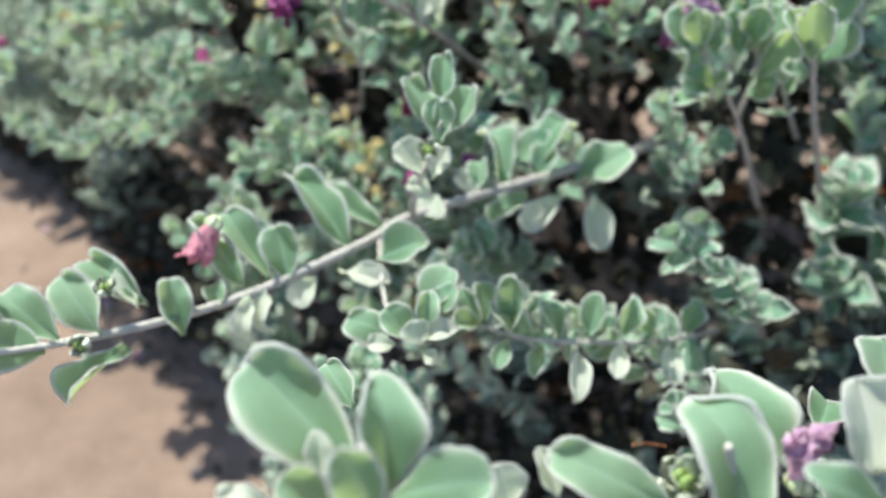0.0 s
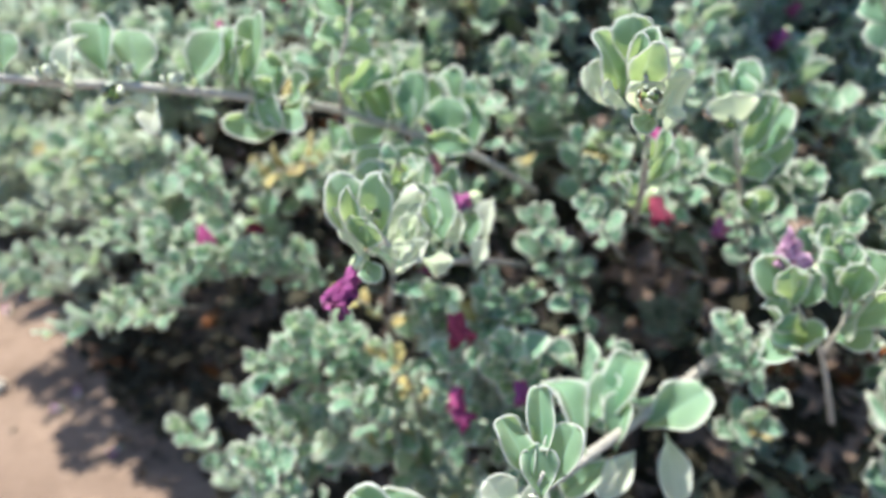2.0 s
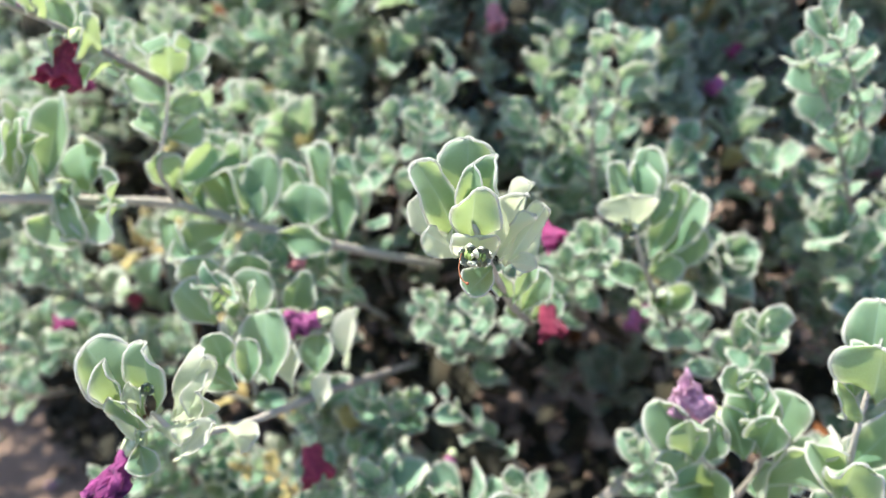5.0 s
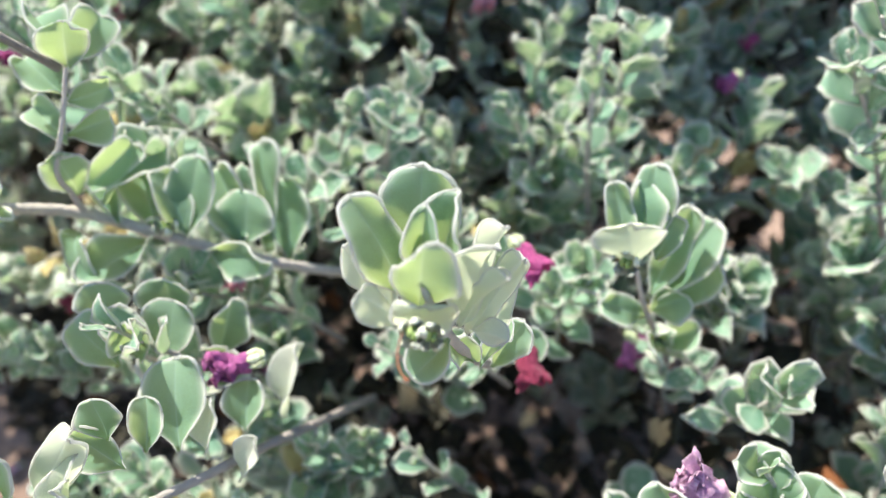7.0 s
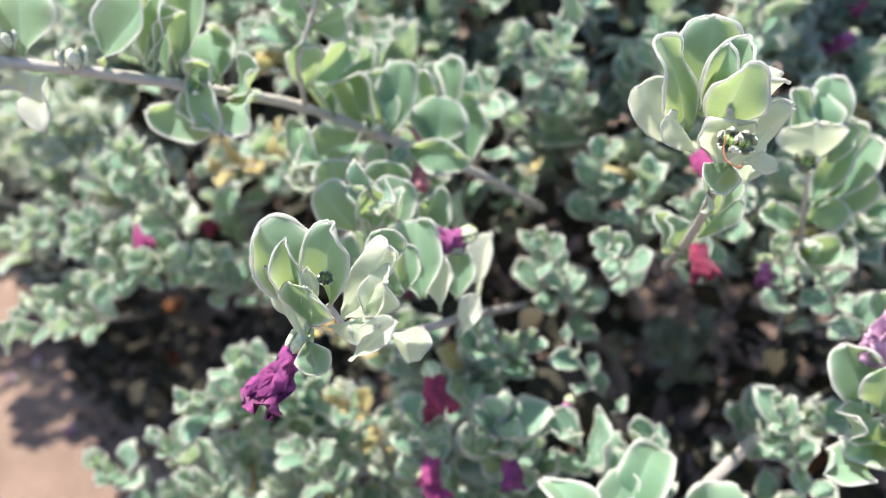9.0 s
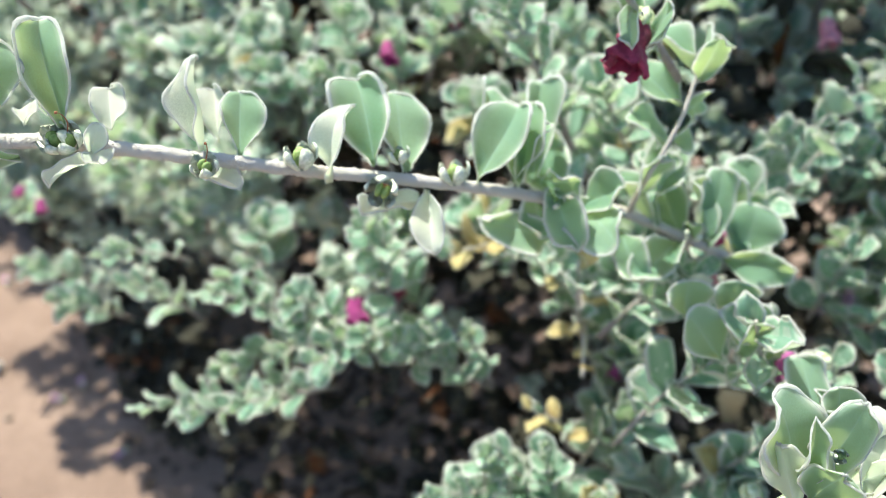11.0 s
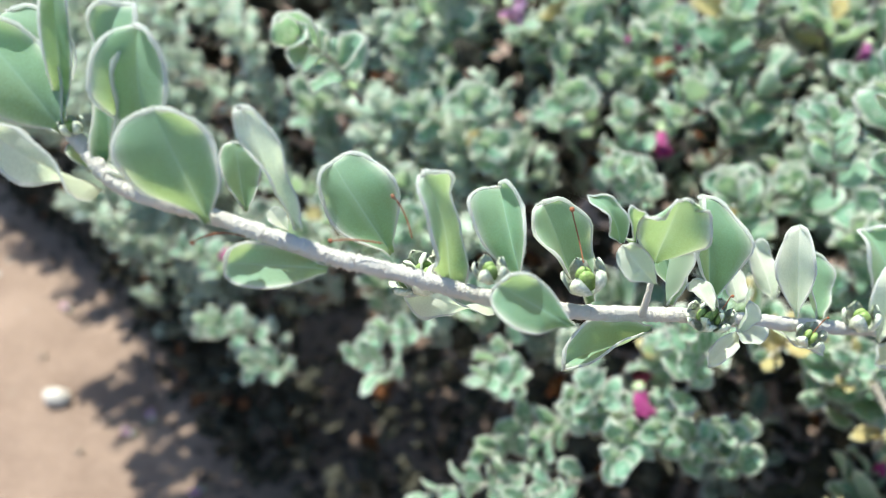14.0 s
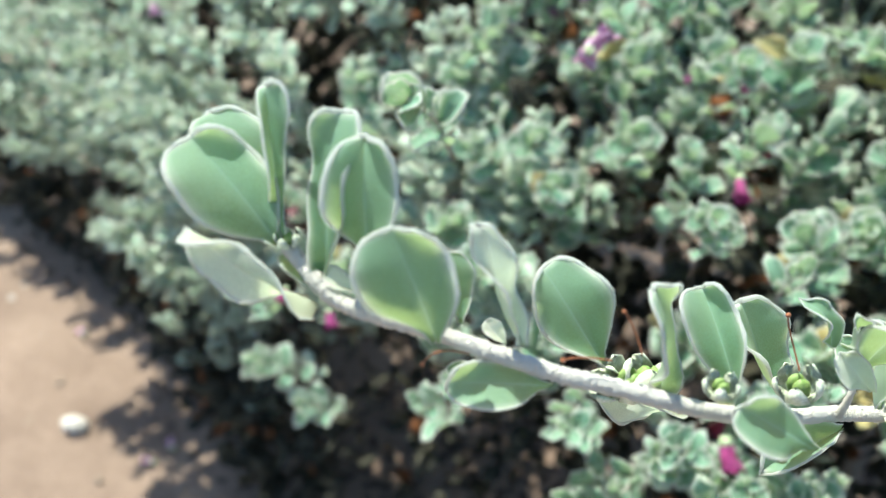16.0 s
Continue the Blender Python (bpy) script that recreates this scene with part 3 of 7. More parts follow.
leaf(reach, (-0.3069, 0.3270, 0.9516), (-0.3184, 0.3318, 0.9748), (0.46, -0.57, 0.68), "slim", 0.49, 8, pale=True)
leaf(reach, (-0.2881, 0.3339, 0.9428), (-0.3035, 0.3424, 0.9585), (-0.04, -0.75, 0.66), "flat", 0.86, 9)
leaf(reach, (-0.2741, 0.3331, 0.9365), (-0.2812, 0.3323, 0.9641), (0.68, -0.49, 0.54), "flat", 0.58, 10)
leaf(reach, (-0.2594, 0.3323, 0.9391), (-0.2654, 0.3508, 0.9540), (-0.36, -0.73, 0.58), "boat", 0.82, 11)
leaf(reach, (-0.2398, 0.3447, 0.9261), (-0.2551, 0.3566, 0.9448), (0.46, -0.63, 0.63), "cup", 0.67, 12)
leaf(reach, (-0.2511, 0.3158, 0.9429), (-0.2662, 0.3172, 0.9508), (-0.15, -0.68, 0.72), "flat", 0.81, 13)
leaf(reach, (-0.2284, 0.3423, 0.9411), (-0.2305, 0.3373, 0.9630), (-0.12, -0.75, 0.65), "notch", 0.71, 14)
leaf(reach, (-0.2295, 0.3360, 0.9403), (-0.2381, 0.3397, 0.9467), (-0.32, -0.73, 0.61), "cup", 0.85, 15, pale=True)
leaf(reach, (-0.2373, 0.3433, 0.9454), (-0.2427, 0.3452, 0.9570), (0.41, -0.59, 0.70), "hook", 0.92, 16)
leaf(reach, (-0.2233, 0.3392, 0.9324), (-0.2235, 0.3515, 0.9480), (0.87, -0.27, 0.40), "boat", 0.90, 17)
leaf(reach, (-0.2354, 0.3415, 0.9467), (-0.2375, 0.3390, 0.9576), (0.26, -0.70, 0.66), "slim", 0.84, 18)
leaf(reach, (-0.2094, 0.3469, 0.9277), (-0.2169, 0.3583, 0.9507), (0.12, -0.73, 0.67), "boat", 0.79, 19)
leaf(reach, (-0.2133, 0.3379, 0.9331), (-0.2162, 0.3474, 0.9339), (0.08, -0.74, 0.67), "slim", 1.18, 20, pale=True)
leaf(reach, (-0.2003, 0.3524, 0.9249), (-0.2046, 0.3629, 0.9307), (0.42, -0.65, 0.64), "cup", 0.95, 21, pale=True)
leaf(reach, (-0.2162, 0.3549, 0.9246), (-0.2202, 0.3650, 0.9315), (-0.46, -0.69, 0.56), "cup", 0.67, 22)
leaf(reach, (-0.2028, 0.3434, 0.9223), (-0.2002, 0.3469, 0.9296), (0.51, -0.36, 0.78), "boat", 1.07, 23, pale=True)
leaf(reach, (-0.2022, 0.3430, 0.9224), (-0.2105, 0.3348, 0.9188), (0.09, -0.02, 1.00), "boat", 0.75, 24, pale=True)
leaf(reach, (-0.2031, 0.3454, 0.9232), (-0.1989, 0.3396, 0.9222), (0.17, -0.37, 0.91), "cup", 1.42, 25, pale=True)
leaf(reach, (-0.1805, 0.3586, 0.9170), (-0.1837, 0.3698, 0.9387), (-0.57, -0.64, 0.51), "boat", 0.64, 26, pale=True)
leaf(reach, (-0.1715, 0.3626, 0.9140), (-0.1746, 0.3785, 0.9239), (0.42, -0.65, 0.64), "cup", 0.86, 27)
leaf(reach, (-0.1801, 0.3725, 0.9116), (-0.1840, 0.3875, 0.9206), (-0.14, -0.75, 0.65), "cup", 0.61, 28, pale=True)
leaf(reach, (-0.1829, 0.3622, 0.9093), (-0.1708, 0.3550, 0.9084), (0.02, -0.22, 0.98), "boat", 1.09, 29, pale=True)
leaf(reach, (-0.1480, 0.3683, 0.9036), (-0.1480, 0.3766, 0.9252), (-0.47, -0.63, 0.62), "hook", 0.67, 30, pale=True)
leaf(reach, (-0.1365, 0.3783, 0.9041), (-0.1427, 0.4000, 0.9235), (-0.03, -0.68, 0.73), "boat", 1.04, 31)
leaf(reach, (-0.1270, 0.3828, 0.9001), (-0.1326, 0.4046, 0.9165), (0.49, -0.62, 0.62), "flat", 0.88, 32)
leaf(reach, (-0.1046, 0.3885, 0.8949), (-0.0924, 0.4089, 0.9113), (-0.22, -0.67, 0.70), "cup", 0.78, 33)
leaf(reach, (-0.0909, 0.3945, 0.8916), (-0.0839, 0.4096, 0.9073), (-0.72, -0.55, 0.42), "boat", 0.81, 34)
leaf(reach, (-0.1204, 0.3830, 0.8939), (-0.1175, 0.3635, 0.8842), (-0.27, -0.38, 0.89), "boat", 0.78, 35, pale=True)
leaf(reach, (-0.1228, 0.3814, 0.8915), (-0.1398, 0.3729, 0.8898), (-0.08, -0.16, 0.98), "cup", 0.78, 36, pale=True)
leaf(reach, (-0.2224, 0.3465, 0.9180), (-0.2457, 0.3337, 0.9164), (0.01, -0.15, 0.99), "boat", 0.57, 37)
leaf(reach, (-0.3006, 0.3242, 0.9444), (-0.3203, 0.3205, 0.9471), (-0.15, -0.66, 0.74), "flat", 0.59, 38)
leaf(reach, (-0.3465, 0.3283, 0.9545), (-0.3709, 0.3305, 0.9667), (0.14, -0.98, -0.16), "slim", 0.63, 39, pale=True)
leaf(reach, (-0.2630, 0.3422, 0.9225), (-0.2845, 0.3399, 0.9283), (0.14, -0.99, -0.08), "slim", 0.51, 40, pale=True)
leaf(reach, (-0.3095, 0.3302, 0.9487), (-0.3139, 0.3337, 0.9509), (0.14, -0.67, 0.73), "cup", 0.82, 41, pale=True)
leaf(reach, (-0.3126, 0.3254, 0.9453), (-0.3206, 0.3256, 0.9452), (0.02, -0.55, 0.84), "slim", 0.92, 42)
leaf(reach, (-0.3460, 0.3319, 0.9562), (-0.3544, 0.3376, 0.9604), (0.13, -0.61, 0.79), "cup", 0.64, 43)
leaf(reach, (-0.3383, 0.3302, 0.9578), (-0.3475, 0.3340, 0.9591), (0.01, -0.47, 0.88), "slim", 1.03, 44, pale=True)
capsule(reach, (-0.2790, 0.3383, 0.9316), (-0.2848, -0.1779, 0.9419), 0.0115)
capsule(reach, (-0.2773, 0.3365, 0.9325), (0.1662, 0.3530, 0.9208), 0.0110)
capsule(reach, (-0.2824, 0.3384, 0.9316), (-0.8315, -0.2038, 0.5168), 0.0080)
piece("style", STYLES[0], reach, (-0.2899, 0.3250, 0.9518), (-0.0106, -0.0031, -0.0012), (0.04, -0.48, 0.88), 0.0111)
piece("style", STYLES[1], reach, (-0.3169, 0.3246, 0.9503), (-0.0103, -0.0041, -0.0010), (0.11, -0.49, 0.87), 0.0111)
piece("style", STYLES[2], reach, (-0.2840, 0.3266, 0.9526), (-0.0065, 0.0046, 0.0063), (0.17, -0.71, 0.69), 0.0101)
capsule(reach, (-0.2101, 0.3467, 0.9228), (-0.0045, -0.0056, 0.0093), 0.0085, 0.0000, 0)
capsule(reach, (-0.3526, 0.3356, 0.9630), (-0.0013, -0.0001, 0.0050), 0.0050, 0.0000, 0)
capsule(reach, (-0.2081, 0.3464, 0.9229), (-0.0013, -0.0040, 0.0081), 0.0085, 0.0090, 1)
capsule(reach, (-0.1781, 0.3539, 0.9131), (-0.0005, -0.0028, 0.0080), 0.0075, 0.0080, 2)
capsule(reach, (-0.1554, 0.3674, 0.9081), (-0.0023, 0.0020, 0.0095), 0.0100, 0.0000, 0)
capsule(reach, (-0.1119, 0.3859, 0.8949), (-0.0015, 0.0023, 0.0081), 0.0100, 0.0000, 0)
capsule(reach, (-0.1330, 0.3762, 0.8983), (-0.0017, -0.0098, 0.0018), 0.0100, 0.0000, 0)
capsule(reach, (-0.1291, 0.3813, 0.9037), (-0.0019, 0.0016, 0.0073), 0.0070, 0.0000, 0)
leaf(reach, (-0.0924, 0.3961, 0.8904), (-0.0864, 0.4098, 0.9125), (-0.53, -0.65, 0.55), "cup", 0.76, 47)
leaf(reach, (-0.0676, 0.4073, 0.8755), (-0.0589, 0.3870, 0.8817), (-0.54, 0.02, 0.84), "bent", 1.28, 49)
leaf(reach, (-0.0697, 0.4049, 0.8638), (-0.0962, 0.3948, 0.8717), (0.42, -0.86, 0.30), "curl", 0.85, 50)
leaf(reach, (-0.0685, 0.4067, 0.8747), (-0.0552, 0.3988, 0.8895), (-0.78, -0.34, 0.52), "cup", 0.87, 51)
capsule(reach, (-0.0773, 0.4007, 0.8800), (-0.0017, -0.0032, 0.0075), 0.0080, 0.0000, 0)
piece("style", STYLES[0], reach, (-0.2461, 0.3369, 0.9434), (-0.0067, 0.0067, 0.0091), (0.47, -0.51, 0.72), 0.0131)
capsule(reach, (-0.2433, 0.3365, 0.9361), (-0.0034, 0.0004, 0.0072), 0.0100, 0.0000, 0)
capsule(reach, (-0.2672, 0.3248, 0.9452), (-0.0009, 0.0003, 0.0054), 0.0070, 0.0000, 0)
leaf(reach, (-0.0857, 0.4044, 0.8864), (-0.0834, 0.4330, 0.9098), (0.21, -0.63, 0.75), "cup", 0.48, 58)
leaf(reach, (-0.0895, 0.4030, 0.8847), (-0.1042, 0.4345, 0.9038), (0.15, -0.46, 0.87), "cup", 0.40, 59)
leaf(reach, (-0.0777, 0.4029, 0.8844), (-0.0733, 0.3836, 0.8793), (-0.55, -0.33, 0.77), "curl", 1.43, 60)
leaf(reach, (-0.0818, 0.4073, 0.8852), (-0.0685, 0.4000, 0.8919), (-0.39, -0.90, -0.19), "roll", 1.18, 61)
leaf(reach, (-0.0205, 0.4257, 0.8561), (-0.0190, 0.4181, 0.8658), (-0.65, -0.64, -0.40), "cup", 0.71, 64)
capsule(reach, (-0.0184, 0.4235, 0.8549), (0.0000, -0.0024, 0.0099), 0.0090, 0.0000, 0)
leaf(reach, (-0.0483, 0.4174, 0.8605), (-0.0435, 0.3989, 0.8547), (-0.49, -0.37, 0.79), "curl", 1.27, 65)
leaf(reach, (-0.0380, 0.4232, 0.8677), (-0.0220, 0.4498, 0.8818), (-0.03, -0.46, 0.89), "bent", 0.78, 66)
leaf(reach, (0.0057, 0.4273, 0.8449), (0.0098, 0.4358, 0.8637), (-0.29, -0.85, 0.45), "flat", 1.38, 67)
leaf(reach, (0.0070, 0.4259, 0.8431), (-0.0039, 0.4498, 0.8654), (0.00, -0.68, 0.73), "cup", 0.63, 68)
leaf(reach, (-0.0058, 0.4226, 0.8471), (0.0201, 0.4127, 0.8504), (-0.37, -0.86, 0.36), "cup", 0.64, 69)
leaf(reach, (-0.0122, 0.4217, 0.8520), (-0.0081, 0.4385, 0.8781), (0.09, -0.84, 0.53), "flat", 0.68, 70)
leaf(reach, (-0.0216, 0.4246, 0.8525), (-0.0352, 0.4507, 0.8745), (0.14, -0.60, 0.79), "cup", 0.60, 71)
leaf(reach, (0.0206, 0.4379, 0.8284), (0.0158, 0.4630, 0.8523), (-0.06, -0.69, 0.72), "flat", 0.69, 72)
leaf(reach, (0.0130, 0.4365, 0.8348), (0.0091, 0.4674, 0.8661), (0.48, -0.59, 0.65), "slim", 0.61, 73)
leaf(reach, (-0.0233, 0.4202, 0.8550), (-0.0429, 0.4004, 0.8495), (0.24, -0.47, 0.85), "cup", 0.73, 74)
leaf(reach, (-0.0732, 0.4148, 0.8731), (-0.0847, 0.4296, 0.8922), (-0.14, -0.82, 0.55), "bent", 1.09, 75)
leaf(reach, (-0.0828, 0.4124, 0.8751), (-0.0812, 0.3983, 0.8732), (0.22, -0.10, 0.97), "curl", 2.20, 76)
bloom(reach, (-0.0073, 0.4501, 0.8443), (0.0139, -0.0057, -0.0075), 0.0140, 3)
leaf(reach, (-0.0436, 0.4197, 0.8740), (-0.0425, 0.4124, 0.8969), (0.58, -0.77, -0.27), "notch", 0.65, 77)
leaf(reach, (-0.0385, 0.4155, 0.8976), (-0.0519, 0.4268, 0.9036), (0.08, -0.39, 0.92), "cup", 0.79, 78)
leaf(reach, (-0.0368, 0.4208, 0.9106), (-0.0527, 0.4314, 0.9172), (0.03, -0.50, 0.87), "cup", 0.96, 79)
leaf(reach, (-0.0335, 0.4208, 0.9202), (-0.0310, 0.4205, 0.9359), (0.40, -0.91, -0.08), "notch", 1.06, 80)
leaf(reach, (-0.0365, 0.4197, 0.9093), (-0.0271, 0.4301, 0.9079), (0.74, -0.67, 0.07), "cup", 1.04, 81)
leaf(reach, (-0.0389, 0.4166, 0.8990), (-0.0284, 0.4288, 0.8982), (0.75, -0.64, 0.13), "boat", 1.32, 82)
leaf(reach, (-0.0338, 0.4218, 0.9215), (-0.0275, 0.4402, 0.9284), (0.76, -0.44, 0.47), "cup", 0.93, 83)
leaf(reach, (-0.0342, 0.4229, 0.9229), (-0.0509, 0.4415, 0.9298), (0.29, -0.09, 0.95), "boat", 0.78, 84)
leaf(reach, (-0.0426, 0.4219, 0.8736), (-0.0309, 0.4415, 0.8821), (0.75, -0.58, 0.32), "cup", 0.77, 85)
leaf(reach, (-0.0116, 0.4220, 0.8549), (-0.0199, 0.4350, 0.8742), (0.59, -0.53, 0.61), "cup", 0.77, 86)
leaf(reach, (-0.0335, 0.4199, 0.8616), (-0.0512, 0.4353, 0.8742), (0.56, -0.03, 0.83), "boat", 0.87, 87)

# the near rosette that points at the sun
rosette = branch([(((0.1070, 0.4114, 0.7983), (0.0907, 0.3498, 0.8651), (0.0795, 0.3168, 0.9119), (0.0758, 0.3140, 0.9274)), 0.0017, 0.0007, 0.8, 0.7)], "pale rosette of cupped felted leaves at a shoot's tip", True)
leaf(rosette, (0.0757, 0.3322, 0.9133), (0.0749, 0.3362, 0.9375), (-0.01, -0.71, 0.70), "flat", 0.95, 200)
leaf(rosette, (0.0717, 0.3257, 0.9117), (0.0636, 0.3288, 0.9361), (0.44, -0.64, 0.63), "flat", 0.66, 201)
leaf(rosette, (0.0748, 0.3276, 0.9172), (0.0770, 0.3254, 0.9353), (-0.01, -0.71, 0.70), "boat", 0.70, 202)
leaf(rosette, (0.0790, 0.3283, 0.9134), (0.0826, 0.3292, 0.9353), (-0.34, -0.67, 0.66), "boat", 0.89, 203)
leaf(rosette, (0.0752, 0.3167, 0.9164), (0.0757, 0.3098, 0.9366), (-0.01, -0.75, 0.66), "flat", 0.79, 204)
leaf(rosette, (0.0704, 0.3238, 0.9077), (0.0584, 0.3306, 0.9208), (0.59, 0.48, -0.64), "cup", 0.88, 205, pale=True)
leaf(rosette, (0.0719, 0.3176, 0.9112), (0.0640, 0.3158, 0.9216), (0.31, 0.31, -0.90), "cup", 0.78, 206, pale=True)
leaf(rosette, (0.0761, 0.3134, 0.9107), (0.0761, 0.3084, 0.9253), (0.00, 0.38, -0.93), "notch", 0.94, 207, pale=True)
leaf(rosette, (0.0827, 0.3237, 0.9077), (0.0920, 0.3301, 0.9269), (-0.48, 0.62, -0.62), "cup", 0.56, 208, pale=True)
leaf(rosette, (0.0826, 0.3194, 0.9118), (0.0894, 0.3217, 0.9292), (-0.83, 0.44, -0.35), "boat", 1.10, 209, pale=True)
leaf(rosette, (0.0851, 0.3221, 0.9041), (0.0976, 0.3287, 0.9189), (-0.46, 0.48, -0.74), "cup", 0.54, 210, pale=True)
leaf(rosette, (0.0833, 0.3187, 0.9095), (0.0919, 0.3198, 0.9237), (-0.64, 0.47, -0.61), "boat", 0.71, 211, pale=True)
leaf(rosette, (0.0813, 0.3157, 0.9089), (0.0736, 0.3065, 0.9069), (0.09, -0.30, 0.95), "cup", 0.97, 212)
leaf(rosette, (0.0856, 0.3203, 0.9067), (0.0939, 0.3184, 0.9060), (-0.00, -0.25, 0.97), "cup", 1.00, 213, pale=True)
leaf(rosette, (0.0898, 0.3247, 0.8978), (0.0970, 0.3320, 0.9149), (-0.13, 0.93, -0.34), "roll", 0.63, 100, pale=True)
leaf(rosette, (0.0881, 0.3361, 0.8800), (0.0809, 0.3299, 0.8962), (0.70, -0.71, 0.05), "cup", 0.59, 101)
leaf(rosette, (0.0945, 0.3555, 0.8564), (0.1039, 0.3611, 0.8715), (-0.12, -0.90, 0.41), "roll", 0.88, 102)
leaf(rosette, (0.0901, 0.3429, 0.8726), (0.0967, 0.3413, 0.8867), (-0.21, -0.98, -0.01), "curl", 0.82, 103)
leaf(rosette, (0.0985, 0.3760, 0.8340), (0.0888, 0.3749, 0.8485), (0.65, -0.66, 0.39), "cup", 0.85, 104)
leaf(rosette, (0.1021, 0.3908, 0.8206), (0.0916, 0.3938, 0.8402), (0.51, -0.76, 0.39), "cup", 0.72, 111)
leaf(rosette, (0.1040, 0.3977, 0.8132), (0.1177, 0.4041, 0.8213), (0.10, -0.86, 0.50), "cup", 0.99, 112)
capsule(rosette, (0.0758, 0.3058, 0.9205), (-0.0054, -0.0046, 0.0054), 0.0055)
capsule(rosette, (0.0774, 0.3058, 0.9205), (0.0006, -0.0072, 0.0038), 0.0055)
capsule(rosette, (0.0752, 0.3059, 0.9205), (-0.0026, -0.0056, 0.0042), 0.0055)
piece("style", STYLES[1], rosette, (0.0725, 0.3023, 0.9241), (0.0017, -0.0089, -0.0047), (-0.34, -0.49, 0.80), 0.0102)

# the lower rosette with the hanging withered flower
bough = branch([(((0.0505, 0.4243, 0.7621), (0.0212, 0.3580, 0.8157), (0.0014, 0.3177, 0.8457), (-0.0107, 0.2994, 0.8630), (-0.0172, 0.2980, 0.8742)), 0.0018, 0.0007, 0.8, 0.8)], "leafy shoot with a pale rosette and a withered purple flower", True)
leaf(bough, (-0.0227, 0.3024, 0.8677), (-0.0344, 0.3062, 0.8921), (0.34, -0.66, 0.67), "flat", 0.85, 214)
leaf(bough, (-0.0176, 0.3032, 0.8685), (-0.0173, 0.3028, 0.8954), (-0.32, -0.69, 0.65), "flat", 0.61, 215)
leaf(bough, (-0.0245, 0.3001, 0.8712), (-0.0262, 0.3000, 0.8921), (-0.09, -0.72, 0.69), "boat", 0.56, 216)
leaf(bough, (-0.0219, 0.2968, 0.8687), (-0.0205, 0.2934, 0.8852), (-0.10, -0.57, 0.81), "notch", 0.92, 217)
leaf(bough, (-0.0238, 0.2960, 0.8644), (-0.0333, 0.3001, 0.8828), (0.52, 0.55, -0.66), "cup", 0.68, 218, pale=True)
leaf(bough, (-0.0149, 0.3026, 0.8661), (-0.0020, 0.3087, 0.8847), (-0.40, 0.56, -0.73), "cup", 0.59, 219, pale=True)
leaf(bough, (-0.0140, 0.3008, 0.8670), (0.0009, 0.3034, 0.8779), (-0.29, 0.30, -0.91), "hook", 0.65, 220, pale=True)
leaf(bough, (-0.0174, 0.2979, 0.8666), (-0.0048, 0.2946, 0.8718), (-0.17, 0.24, -0.96), "cup", 0.73, 221, pale=True)
leaf(bough, (-0.0225, 0.2946, 0.8643), (-0.0194, 0.2869, 0.8610), (0.08, -0.38, 0.92), "bent", 1.44, 222)
leaf(bough, (-0.0205, 0.2993, 0.8750), (-0.0211, 0.2981, 0.8831), (0.01, -0.65, 0.76), "curl", 0.98, 223, pale=True)
leaf(bough, (-0.0085, 0.2990, 0.8694), (-0.0093, 0.2926, 0.8678), (-0.00, -0.57, 0.82), "hook", 1.49, 224, pale=True)
leaf(bough, (0.0051, 0.3378, 0.8417), (0.0007, 0.3586, 0.8584), (0.20, -0.70, 0.68), "flat", 0.86, 225)
leaf(bough, (-0.0001, 0.3307, 0.8507), (0.0006, 0.3415, 0.8611), (0.37, -0.66, 0.65), "boat", 1.10, 226)
leaf(bough, (-0.0034, 0.3230, 0.8662), (-0.0059, 0.3283, 0.8762), (0.00, -0.72, 0.70), "cup", 1.30, 227)
leaf(bough, (0.0001, 0.3200, 0.8588), (-0.0127, 0.3244, 0.8676), (0.19, -0.63, 0.75), "cup", 0.89, 228)
leaf(bough, (0.0112, 0.3405, 0.8336), (0.0123, 0.3519, 0.8481), (-0.51, -0.63, 0.59), "boat", 1.07, 229, pale=True)
leaf(bough, (0.0172, 0.3583, 0.8235), (0.0160, 0.3717, 0.8340), (0.00, -0.65, 0.76), "boat", 1.38, 230)
leaf(bough, (0.0254, 0.3754, 0.8094), (0.0282, 0.3946, 0.8273), (-0.51, -0.63, 0.59), "boat", 0.66, 231, pale=True)
leaf(bough, (0.0185, 0.3406, 0.8222), (0.0247, 0.3475, 0.8341), (-0.43, -0.52, 0.73), "cup", 0.74, 232, pale=True)
leaf(bough, (-0.0065, 0.2991, 0.8649), (-0.0027, 0.3084, 0.8799), (-0.44, -0.65, 0.62), "boat", 0.72, 233, pale=True)
leaf(bough, (-0.0113, 0.2906, 0.8616), (0.0003, 0.2973, 0.8699), (-0.18, -0.42, 0.89), "cup", 0.63, 234, pale=True)
leaf(bough, (-0.0029, 0.3104, 0.8526), (0.0072, 0.3007, 0.8563), (0.59, 0.33, -0.74), "cup", 0.88, 128, pale=True)
bloom(bough, (-0.0235, 0.3006, 0.8638), (-0.0115, -0.0170, -0.0146), 0.0240, 1, 0.74)
capsule(bough, (-0.0182, 0.3024, 0.8798), (0.0019, -0.0062, 0.0035), 0.0040, 0.0000, 0)

